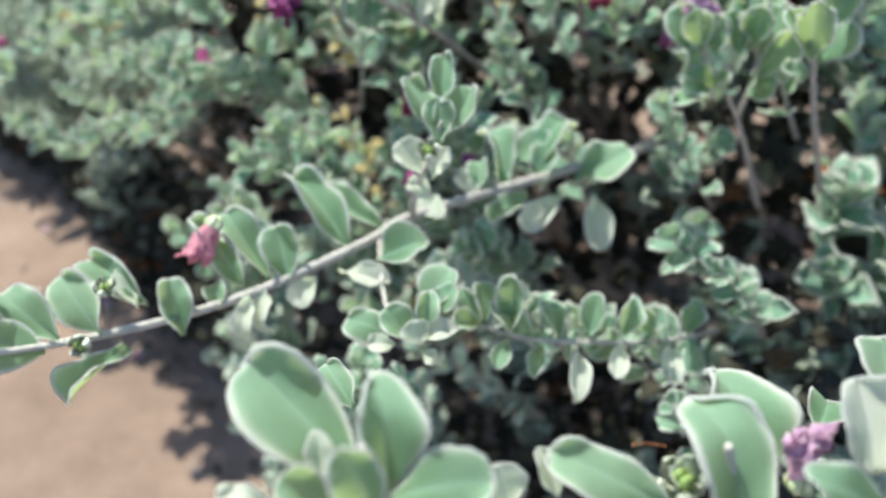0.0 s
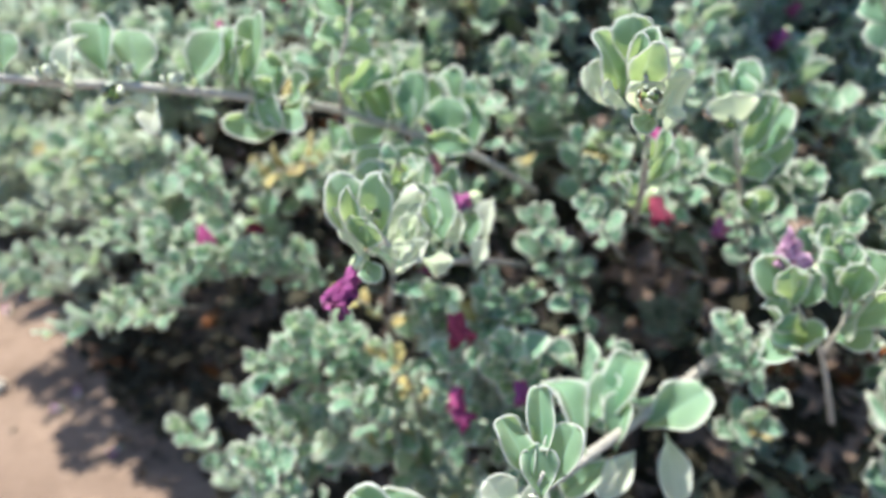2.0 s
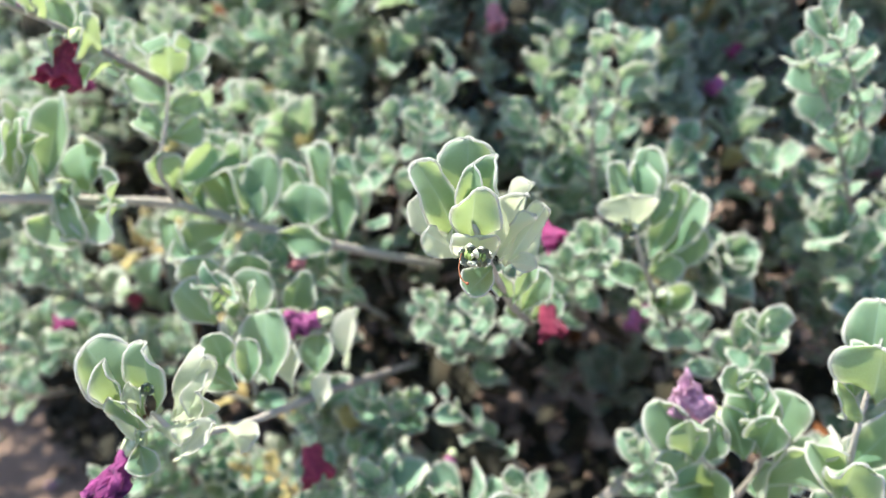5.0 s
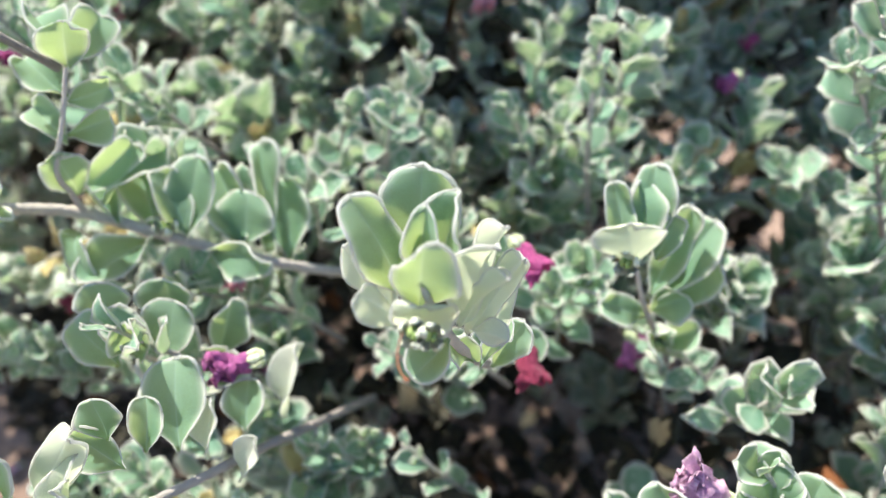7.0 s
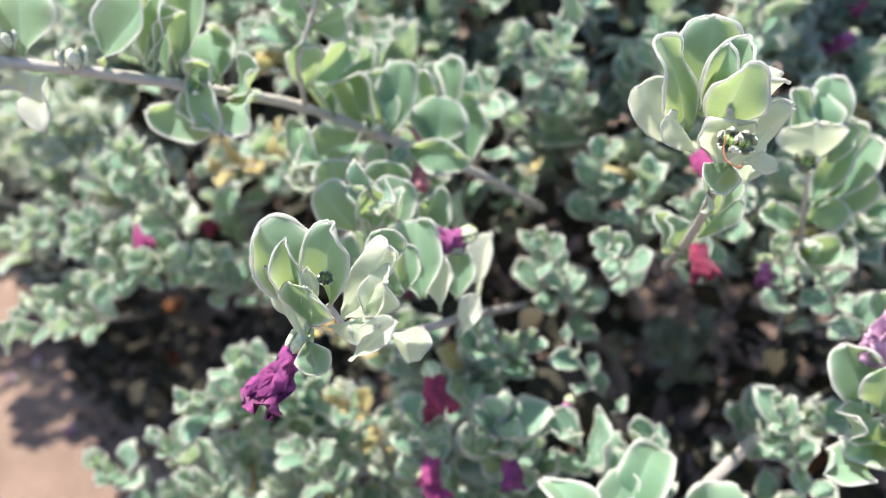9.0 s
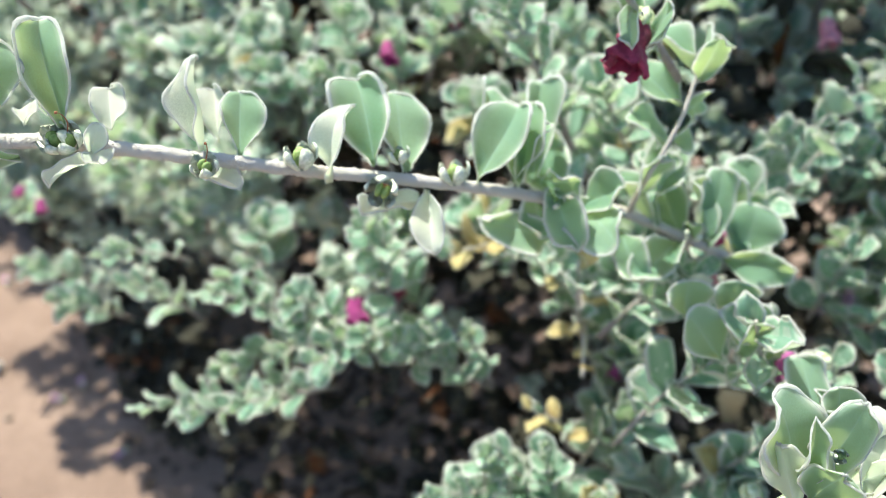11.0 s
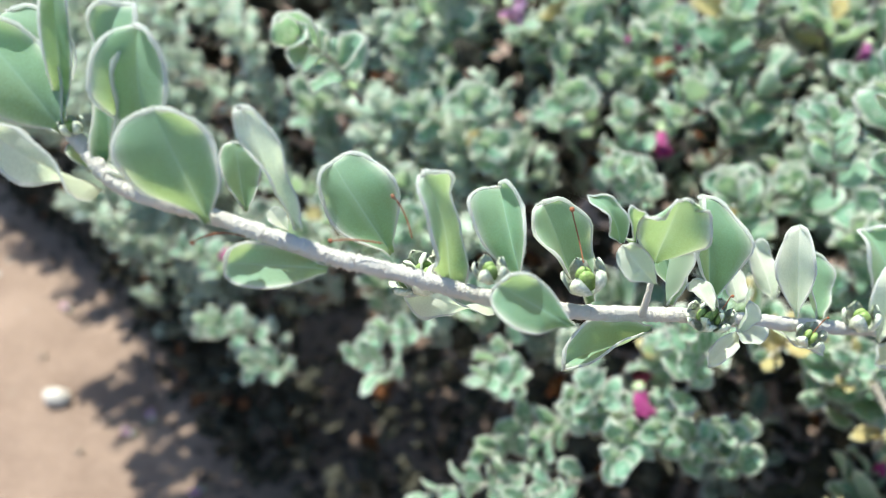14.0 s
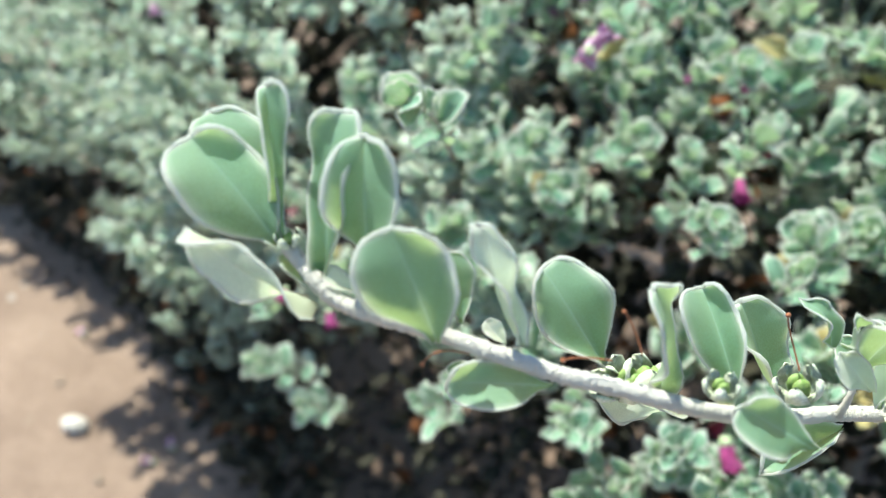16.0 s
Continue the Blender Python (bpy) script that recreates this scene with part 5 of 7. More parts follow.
shoot((0.1618, 0.5213, 0.8400), (0.1675, 0.5212, 0.8879), 0.003, 9, 0.018, 253, True, False, 0, 0, 0.0014)
shoot((0.1947, 0.5280, 0.7848), (0.2021, 0.5091, 0.8253), 0.003, 8, 0.016, 254, True, False, 0, 0, 0.0014)
shoot((0.0049, 0.4856, 0.7937), (0.0062, 0.4730, 0.8579), 0.004, 6, 0.016, 255, True, False, 0, 0, 0.0014)
shoot((0.0254, 0.4793, 0.8021), (0.0224, 0.4656, 0.8488), 0.004, 8, 0.016, 256, True, False, 0, 0, 0.0014)
shoot((0.2792, 0.4723, 0.8123), (0.2207, 0.4500, 0.9116), 0.005, 14, 0.018, 257, False, False, 0, 0, 0.0014)
shoot((0.2771, 0.4746, 0.8470), (0.2207, 0.4378, 0.9284), 0.005, 14, 0.018, 258, False, False, 0, 0, 0.0014)
shoot((0.3172, 0.4855, 0.7334), (0.2660, 0.4800, 0.8377), 0.005, 16, 0.017, 259, False, False, 0, 0, 0.0014)
shoot((0.1961, 0.4125, 0.7529), (0.1959, 0.3704, 0.8281), 0.005, 12, 0.019, 260, True, False, 0, 0, 0.0014)
shoot((0.2000, 0.4604, 0.7007), (0.1665, 0.4335, 0.7947), 0.005, 11, 0.014, 261, True, False, 0, 0, 0.0014)
shoot((0.2200, 0.3493, 0.7543), (0.1692, 0.3303, 0.8418), 0.004, 12, 0.016, 262, True, True, 0, 0, 0.0014)
shoot((-0.0290, 0.4084, 0.7452), (-0.0139, 0.3782, 0.8354), 0.004, 11, 0.019, 263, True, False, 0, 0, 0.0014)
shoot((-0.0386, 0.4395, 0.7838), (-0.0122, 0.4198, 0.8393), 0.004, 8, 0.019, 264, True, False, 0, 0, 0.0014)
shoot((0.0343, 0.4259, 0.6879), (0.0511, 0.4046, 0.7573), 0.004, 9, 0.016, 265, True, False, 0, 0, 0.0014)
shoot((0.0151, 0.4162, 0.7075), (0.0304, 0.3952, 0.7773), 0.004, 9, 0.014, 266, True, False, 0, 0, 0.0014)
shoot((0.0373, 0.3705, 0.6939), (0.0346, 0.3516, 0.7669), 0.004, 9, 0.02, 270, True, False, 0, 0, 0.0014)
shoot((0.0995, 0.3689, 0.6910), (0.0656, 0.3561, 0.7560), 0.004, 6, 0.022, 271, False, False, 0, 0, 0.0014)
shoot((0.1185, 0.3661, 0.6872), (0.0960, 0.3540, 0.7530), 0.004, 7, 0.02, 272, True, False, 0, 0, 0.0014)
shoot((0.1911, 0.3715, 0.6930), (0.1468, 0.3575, 0.7729), 0.004, 14, 0.017, 273, True, False, 0, 0, 0.0014)
shoot((0.2200, 0.4475, 0.7246), (0.1702, 0.4192, 0.8025), 0.005, 12, 0.014, 274, True, False, 0, 0, 0.0014)
shoot((0.0047, 0.3755, 0.6845), (0.0096, 0.3602, 0.7621), 0.004, 9, 0.016, 275, True, False, 0, 0, 0.0014)
shoot((-0.0569, 0.4151, 0.6548), (-0.1096, 0.3898, 0.7204), 0.006, 13, 0.016, 276, True, False, 0, 0, 0.0014)
shoot((-0.0157, 0.4104, 0.6483), (-0.0356, 0.3885, 0.7340), 0.005, 12, 0.016, 277, True, False, 0, 0.5, 0.0014)
shoot((-0.0827, 0.4261, 0.6691), (-0.0861, 0.4038, 0.7379), 0.005, 8, 0.018, 278, True, False, 0, 0, 0.0014)
shoot((-0.0908, 0.3721, 0.6329), (-0.0991, 0.3564, 0.7102), 0.005, 12, 0.015, 279, True, False, 0, 0, 0.0014)
shoot((-0.0286, 0.3850, 0.6484), (-0.0558, 0.3734, 0.7150), 0.005, 12, 0.015, 280, True, False, 0, 0, 0.0014)
shoot((-0.1334, 0.4869, 0.7472), (-0.1409, 0.4656, 0.8173), 0.006, 13, 0.016, 281, True, False, 0, 0, 0.0014)
shoot((-0.1536, 0.5208, 0.6935), (-0.1898, 0.4814, 0.7411), 0.006, 14, 0.017, 282, True, False, 0, 0, 0.0014)
shoot((-0.1252, 0.5095, 0.6950), (-0.1550, 0.4805, 0.7393), 0.006, 13, 0.016, 283, True, False, 0, 0, 0.0014)
shoot((-0.1939, 0.5304, 0.6739), (-0.2334, 0.4830, 0.6951), 0.006, 13, 0.017, 284, False, False, 0, 0, 0.0014)
shoot((-0.1828, 0.5299, 0.6893), (-0.2033, 0.4880, 0.7010), 0.006, 10, 0.016, 285, True, False, 0, 0, 0.0014)
shoot((-0.1801, 0.4933, 0.6806), (-0.2681, 0.4530, 0.6953), 0.008, 16, 0.017, 286, False, False, 0, 0, 0.0014)
shoot((-0.1112, 0.4954, 0.6986), (-0.1509, 0.4683, 0.7455), 0.006, 13, 0.016, 287, True, False, 0, 0, 0.0014)
shoot((-0.1876, 0.4994, 0.6885), (-0.1904, 0.4837, 0.7494), 0.006, 12, 0.016, 288, True, False, 0, 0, 0.0014)
shoot((-0.0974, 0.4887, 0.7061), (-0.1150, 0.4699, 0.7470), 0.006, 9, 0.015, 289, True, False, 0, 0, 0.0014)
shoot((-0.1370, 0.4997, 0.7528), (-0.1526, 0.4714, 0.8140), 0.006, 12, 0.016, 290, True, False, 0, 0, 0.0014)
shoot((-0.0419, 0.4296, 0.6628), (-0.1068, 0.3901, 0.7265), 0.006, 13, 0.018, 291, True, False, 0, 0, 0.0014)
shoot((-0.0486, 0.4194, 0.6660), (-0.0817, 0.4092, 0.7343), 0.006, 12, 0.017, 292, True, False, 0, 0, 0.0014)
shoot((-0.0333, 0.4200, 0.6667), (-0.0573, 0.4086, 0.7332), 0.006, 12, 0.018, 293, True, False, 0, 0, 0.0014)
shoot((-0.0830, 0.3986, 0.6240), (-0.1223, 0.3823, 0.7008), 0.006, 11, 0.017, 294, True, False, 0, 0, 0.0014)
shoot((-0.1502, 0.4100, 0.5909), (-0.1743, 0.4004, 0.6597), 0.006, 11, 0.016, 295, True, False, 0, 0, 0.0014)
shoot((-0.0321, 0.4629, 0.6726), (-0.0630, 0.4358, 0.7355), 0.006, 7, 0.014, 296, True, False, 0, 0.3, 0.0014)
shoot((-0.0693, 0.5286, 0.7725), (-0.1095, 0.4732, 0.7996), 0.004, 9, 0.017, 297, False, False, 0, 0.9, 0.0014)
shoot((-0.0491, 0.5036, 0.7566), (-0.0714, 0.4700, 0.8111), 0.004, 9, 0.015, 298, True, False, 0, 0.2, 0.0014)
shoot((-0.0339, 0.4697, 0.7458), (-0.0547, 0.4425, 0.8246), 0.003, 5, 0.018, 299, False, False, 0, 0.3, 0.002)
shoot((-0.0430, 0.4836, 0.7796), (-0.0434, 0.4327, 0.7635), 0.003, 4, 0.016, 300, False, False, 0, 1, 0.002)
shoot((0.0115, 0.4518, 0.7871), (-0.0232, 0.4201, 0.8281), 0.004, 9, 0.019, 301, True, False, 0, 0, 0.0014)
shoot((0.0559, 0.3662, 0.6942), (0.0327, 0.3517, 0.7568), 0.004, 9, 0.02, 302, True, False, 0, 0, 0.0014)
shoot((-0.3164, 0.5339, 0.8812), (-0.3378, 0.4879, 0.9281), 0.004, 13, 0.018, 305, True, False, 0, 0, 0.0014)
shoot((-0.2679, 0.5525, 0.7179), (-0.3038, 0.5144, 0.7494), 0.004, 12, 0.015, 306, True, False, 0, 0, 0.0014)
shoot((-0.2189, 0.5547, 0.7227), (-0.2375, 0.5134, 0.7330), 0.004, 10, 0.014, 307, True, False, 0, 0, 0.0014)
shoot((-0.1289, 0.5070, 0.6927), (-0.1842, 0.4842, 0.7454), 0.004, 12, 0.017, 308, True, False, 0, 0, 0.0014)
shoot((-0.0770, 0.4832, 0.6956), (-0.1262, 0.4617, 0.7502), 0.004, 14, 0.017, 309, True, False, 0, 0, 0.0014)
shoot((-0.0970, 0.4988, 0.6956), (-0.1391, 0.4705, 0.7411), 0.004, 13, 0.016, 310, True, False, 0, 0, 0.0014)
shoot((-0.0756, 0.4920, 0.6865), (-0.0954, 0.4833, 0.7421), 0.004, 9, 0.014, 311, True, False, 0, 0, 0.0014)
shoot((-0.1399, 0.4977, 0.7106), (-0.1717, 0.4517, 0.7405), 0.004, 11, 0.018, 312, True, False, 0, 0, 0.0014)
shoot((-0.1672, 0.4826, 0.6896), (-0.2347, 0.4298, 0.7184), 0.006, 14, 0.018, 313, False, False, 0, 0, 0.0014)
shoot((-0.1554, 0.5037, 0.7017), (-0.1862, 0.4823, 0.7567), 0.004, 13, 0.017, 314, True, False, 0, 0, 0.0014)
shoot((-0.1400, 0.5284, 0.8032), (-0.1497, 0.5052, 0.8560), 0.003, 8, 0.016, 315, True, False, 0, 0, 0.0014)
shoot((-0.0425, 0.4964, 0.8282), (-0.1028, 0.4911, 0.9387), 0.004, 18, 0.019, 316, False, False, 0, 0, 0.0014, mid=(-0.0808, 0.4891, 0.8938))
shoot((-0.0194, 0.5106, 0.8309), (-0.0510, 0.4892, 0.8859), 0.004, 10, 0.019, 317, True, False, 0, 0, 0.0014)
shoot((-0.0386, 0.4256, 0.9176), (-0.0901, 0.3911, 0.9715), 0.004, 12, 0.017, 318, True, True, 0, 0, 0.0014)
shoot((0.0121, 0.4769, 0.8191), (-0.0345, 0.4467, 0.8788), 0.004, 12, 0.017, 319, True, False, 0, 0, 0.0014)
shoot((-0.0616, 0.5581, 0.8445), (-0.0952, 0.5354, 0.8976), 0.004, 10, 0.018, 320, True, False, 0, 0, 0.0014)
shoot((0.0349, 0.4594, 0.7616), (-0.0181, 0.4410, 0.8205), 0.004, 10, 0.017, 321, False, False, 0, 0, 0.0014)
shoot((0.1043, 0.2499, 0.6738), (0.0649, 0.2361, 0.7340), 0.004, 12, 0.017, 322, True, False, 0, 0, 0.0014)
shoot((0.1347, 0.2563, 0.6796), (0.0856, 0.2297, 0.7236), 0.004, 12, 0.017, 323, True, False, 0, 0, 0.0014)
shoot((0.1403, 0.2482, 0.6683), (0.1041, 0.2325, 0.7174), 0.004, 12, 0.017, 324, True, False, 0, 0, 0.0014)
shoot((0.1530, 0.2423, 0.6760), (0.1216, 0.2210, 0.7338), 0.004, 12, 0.017, 325, True, False, 0, 0, 0.0014)
shoot((0.1906, 0.2569, 0.6922), (0.1540, 0.2363, 0.7515), 0.004, 12, 0.017, 326, True, False, 0, 0, 0.0014)
shoot((0.1717, 0.2658, 0.7057), (0.1350, 0.2477, 0.7599), 0.004, 12, 0.017, 327, True, False, 0, 0, 0.0014)
shoot((0.1801, 0.2160, 0.6385), (0.1317, 0.1930, 0.7122), 0.004, 12, 0.017, 328, True, False, 0, 0, 0.0014)
shoot((0.1964, 0.2094, 0.6450), (0.1653, 0.1931, 0.7095), 0.004, 12, 0.017, 329, True, False, 0, 0, 0.0014)
shoot((-0.0210, 0.2270, 0.6376), (-0.0218, 0.2135, 0.7032), 0.004, 12, 0.017, 330, True, False, 0, 0, 0.0014)
shoot((0.0188, 0.2288, 0.6365), (0.0128, 0.2136, 0.7002), 0.004, 12, 0.017, 331, True, False, 0, 0, 0.0014)
shoot((-0.0542, 0.2434, 0.6123), (-0.0544, 0.2298, 0.6777), 0.004, 12, 0.017, 332, True, False, 0, 0, 0.0014)
shoot((-0.0040, 0.2346, 0.6462), (-0.0076, 0.2252, 0.7008), 0.004, 12, 0.017, 333, True, False, 0, 0, 0.0014)
shoot((-0.0924, 0.3492, 0.6567), (-0.1035, 0.3302, 0.7158), 0.004, 12, 0.017, 334, True, False, 0, 0, 0.0014)
flowering = branch([(((0.0547, 0.4217, 0.5970), (0.0339, 0.4254, 0.6667), (0.0163, 0.4066, 0.7401)), 0.0015, 0.0007, 0.3, 0.9)], "", False)
bloom(flowering, (0.0069, 0.3619, 0.7870), (0.0063, -0.0168, -0.0150), 0.0200, 2)
bloom(flowering, (0.0100, 0.3615, 0.7345), (-0.0029, -0.0153, -0.0130), 0.0160, 3)
bloom(flowering, (0.0405, 0.3523, 0.7483), (0.0021, -0.0124, -0.0094), 0.0170, 0)
bloom(flowering, (0.1094, 0.3964, 0.8293), (0.0033, -0.0146, -0.0122), 0.0180, 2)
bloom(flowering, (0.2724, 0.6419, 0.8094), (-0.0168, -0.0066, -0.0017), 0.0180, 0)
bloom(flowering, (0.0685, 0.3781, 0.7516), (-0.0028, -0.0088, -0.0047), 0.0120, 0)
bloom(flowering, (0.1642, 0.4503, 0.7774), (0.0069, -0.0080, -0.0038), 0.0140, 0)
bloom(flowering, (0.1054, 0.4187, 0.8553), (0.0095, -0.0107, -0.0069), 0.0170, 3)
bloom(flowering, (0.0229, 0.3756, 0.8406), (-0.0172, -0.0060, -0.0013), 0.0180, 1)
bloom(flowering, (0.2667, 0.6448, 0.8113), (0.0090, -0.0071, -0.0024), 0.0180, 3)
bloom(flowering, (-0.0007, 0.4391, 0.8316), (-0.0001, -0.0114, -0.0078), 0.0140, 5)
bloom(flowering, (0.1642, 0.4392, 0.7857), (-0.0048, -0.0135, -0.0105), 0.0150, 0)
bloom(flowering, (-0.0030, 0.5026, 0.8148), (0.0062, -0.0092, -0.0050), 0.0140, 3)
bloom(flowering, (-0.1513, 0.5983, 0.8561), (0.0002, -0.0114, -0.0087), 0.0140, 3)
bloom(flowering, (-0.1590, 0.4922, 0.7569), (0.0042, -0.0122, -0.0098), 0.0190, 3)
bloom(flowering, (-0.0274, 0.6498, 0.9022), (-0.0040, -0.0091, -0.0057), 0.0140, 0)
bloom(flowering, (-0.2494, 0.6133, 0.9096), (0.0062, 0.0007, 0.0082), 0.0170, 4)
bloom(flowering, (-0.3822, 0.5987, 0.7275), (0.0036, -0.0094, -0.0064), 0.0130, 3)
bloom(flowering, (-0.4194, 0.6449, 0.7049), (-0.0024, -0.0081, -0.0046), 0.0120, 3)
bloom(flowering, (0.0031, 0.3554, 0.7234), (0.0081, -0.0077, -0.0043), 0.0170, 3)
bloom(flowering, (0.2450, 0.5838, 0.8398), (-0.0137, -0.0096, -0.0060), 0.0160, 0)
bloom(flowering, (-0.0578, 0.4150, 0.9440), (-0.0049, -0.0120, -0.0096), 0.0210, 2)
bloom(flowering, (0.1035, 0.6324, 0.8777), (0.0025, -0.0161, -0.0153), 0.0220, 5)
bloom(flowering, (-0.1016, 0.4712, 0.9467), (0.0040, -0.0099, -0.0068), 0.0135, 0)
bloom(flowering, (-0.1509, 0.5990, 0.8514), (0.0018, -0.0093, -0.0054), 0.0140, 3)
bloom(flowering, (-0.2339, 0.6644, 0.9050), (-0.0088, -0.0157, -0.0161), 0.0220, 4)
bloom(flowering, (-0.5965, 0.9174, 0.8090), (0.0054, -0.0113, -0.0090), 0.0160, 4)


shoot((-0.1591, 0.5731, 0.8132), (-0.1834, 0.5341, 0.8611), 0.004, 14, 0.016, 303, True, False, 0, 0, 0.0014)
shoot((-0.1433, 0.5862, 0.8051), (-0.1872, 0.5439, 0.8565), 0.003, 16, 0.015, 304, True, False, 0, 0, 0.0014)
shoot((0.1078, 0.4147, 0.6844), (0.0644, 0.3897, 0.7746), 0.003, 8, 0.014, 267, False, False, 0, 0, 0.0014)
shoot((0.0755, 0.4363, 0.7446), (0.0539, 0.4174, 0.8019), 0.004, 8, 0.012, 268, False, False, 0, 0, 0.0014)
shoot((0.1123, 0.4408, 0.7499), (0.0792, 0.4053, 0.8185), 0.004, 9, 0.014, 269, True, False, 0, 0, 0.0014)
# sprigs of the flank that hang over the dark earth
shoot((-0.372, 0.660, 0.560), (-0.402, 0.612, 0.622), 0.004, 12, 0.020, 341, True, False, 0, 0, 0.0014)
shoot((-0.280, 0.590, 0.630), (-0.318, 0.560, 0.690), 0.004, 12, 0.020, 343, True, False, 0, 0, 0.0014)
shoot((-0.410, 0.700, 0.560), (-0.450, 0.660, 0.612), 0.004, 12, 0.021, 344, True, False, 0, 0, 0.0014)
shoot((-0.430, 0.680, 0.640), (-0.455, 0.640, 0.700), 0.004, 13, 0.020, 346, True, False, 0, 0, 0.0014)
shoot((-0.205, 0.540, 0.680), (-0.240, 0.500, 0.740), 0.004, 12, 0.018, 347, True, False, 0, 0, 0.0014)

# lit shoots behind the near rosette
shoot((0.1172, 0.4904, 0.7429), (0.1052, 0.4624, 0.8129), 0.004, 11, 0.019, 350, True, False, 0, 0, 0.0014)
shoot((0.1379, 0.4732, 0.7365), (0.1259, 0.4452, 0.8065), 0.004, 11, 0.019, 351, True, False, 0, 0, 0.0014)
shoot((0.1000, 0.5128, 0.7395), (0.0880, 0.4848, 0.8095), 0.004, 11, 0.019, 352, True, False, 0, 0, 0.0014)
shoot((0.1506, 0.4728, 0.7515), (0.1386, 0.4448, 0.8215), 0.004, 11, 0.019, 353, True, False, 0, 0, 0.0014)
shoot((0.0911, 0.5758, 0.7544), (0.0791, 0.5478, 0.8244), 0.004, 11, 0.019, 354, True, False, 0, 0, 0.0014)
shoot((0.1235, 0.5835, 0.7627), (0.1115, 0.5555, 0.8327), 0.004, 11, 0.019, 355, True, False, 0, 0, 0.0014)
shoot((0.1577, 0.5893, 0.7686), (0.1457, 0.5613, 0.8386), 0.004, 11, 0.019, 356, True, False, 0, 0, 0.0014)
shoot((0.1802, 0.5609, 0.7643), (0.1682, 0.5329, 0.8343), 0.004, 11, 0.019, 357, True, False, 0, 0, 0.0014)
shoot((0.0721, 0.4916, 0.6982), (0.0601, 0.4636, 0.7682), 0.004, 11, 0.019, 358, True, False, 0, 0, 0.0014)
shoot((0.0932, 0.4962, 0.6711), (0.0812, 0.4682, 0.7411), 0.004, 11, 0.019, 359, True, False, 0, 0, 0.0014)

# the twig under the low branch
under = branch([(((0.1628, 0.2452, 0.7075), (0.1330, 0.2223, 0.7223), (0.0983, 0.2072, 0.7347), (0.0692, 0.1968, 0.7459), (0.0511, 0.1954, 0.7546)), 0.0013, 0.0007, 0.8, 0.3)])
leaf(under, (0.0635, 0.1953, 0.7497), (0.0648, 0.2084, 0.7705), (-0.22, -0.66, 0.72), "roll", 0.69, 0)
leaf(under, (0.0715, 0.1975, 0.7466), (0.0559, 0.1999, 0.7635), (0.26, -0.64, 0.72), "cup", 0.61, 1)
leaf(under, (0.0835, 0.2031, 0.7409), (0.0789, 0.2095, 0.7568), (0.43, -0.60, 0.68), "hook", 0.95, 2)
leaf(under, (0.0962, 0.2072, 0.7366), (0.1009, 0.2189, 0.7516), (-0.30, -0.64, 0.70), "cup", 0.72, 3)
leaf(under, (0.1103, 0.2117, 0.7326), (0.1147, 0.2217, 0.7488), (0.35, -0.62, 0.70), "boat", 0.92, 4)
leaf(under, (0.1241, 0.2170, 0.7279), (0.1211, 0.2241, 0.7411), (-0.29, -0.58, 0.76), "roll", 1.00, 5)
leaf(under, (0.0909, 0.2048, 0.7356), (0.0905, 0.1835, 0.7238), (0.23, -0.19, 0.95), "boat", 0.61, 6, pale=True)
leaf(under, (0.1335, 0.2221, 0.7219), (0.1335, 0.2055, 0.7114), (-0.14, -0.22, 0.97), "cup", 0.66, 7, pale=True)
leaf(under, (0.0623, 0.1942, 0.7483), (0.0561, 0.1828, 0.7438), (0.25, -0.26, 0.93), "cup", 0.79, 8)
leaf(under, (0.0768, 0.1998, 0.7407), (0.0737, 0.1857, 0.7355), (-0.24, -0.29, 0.93), "boat", 0.87, 9)
leaf(under, (0.1108, 0.2106, 0.7310), (0.1062, 0.1968, 0.7247), (0.14, -0.20, 0.97), "cup", 0.71, 10, pale=True)
leaf(under, (0.0511, 0.1954, 0.7546), (0.0448, 0.2017, 0.7688), (-0.22, -0.66, 0.72), "boat", 0.92, 11)
leaf(under, (0.0511, 0.1954, 0.7546), (0.0402, 0.1922, 0.7617), (0.06, -0.52, 0.85), "cup", 0.85, 12)
leaf(under, (0.0522, 0.1958, 0.7533), (0.0514, 0.2078, 0.7662), (0.50, -0.57, 0.65), "cup", 0.76, 13)
leaf(under, (0.1435, 0.2290, 0.7183), (0.1447, 0.2380, 0.7335), (0.26, -0.64, 0.72), "cup", 0.89, 14)

# ---- the shrub's mass ----
def inside(x, y):
    """How far a place in plan lies within the shrub's edge."""
    return (x + 0.37) * 0.77 + (y - 0.60) * 0.64 - 0.04 + 0.28 * max(0, along(x, y) - 0.95)


def along(x, y):
    """How far a place in plan lies along that edge."""
    return -0.64 * (x + 0.37) + 0.77 * (y - 0.60)


def outer(s, u):
    """0 within the shrub, 1 at its rounded back and ends."""
    return max(0, (s - 0.65) / 0.75) ** 2 + max(0, (u - 1.2) / 1.1) ** 2 + max(0, (-0.42 - u) / 0.42) ** 2


def shading_rise(x, y):
    """Rise added to the crown above the view, to shade the hollow before it."""
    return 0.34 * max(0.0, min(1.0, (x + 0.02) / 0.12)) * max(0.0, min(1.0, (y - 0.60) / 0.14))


def place(s, u):
    """Plan coordinates of a point s within the shrub's edge and u along it."""
    s += 0.04 - 0.28 * max(0, u - 0.95)
    return -0.37 + 0.77 * s - 0.64 * u, 0.60 + 0.64 * s + 0.77 * u


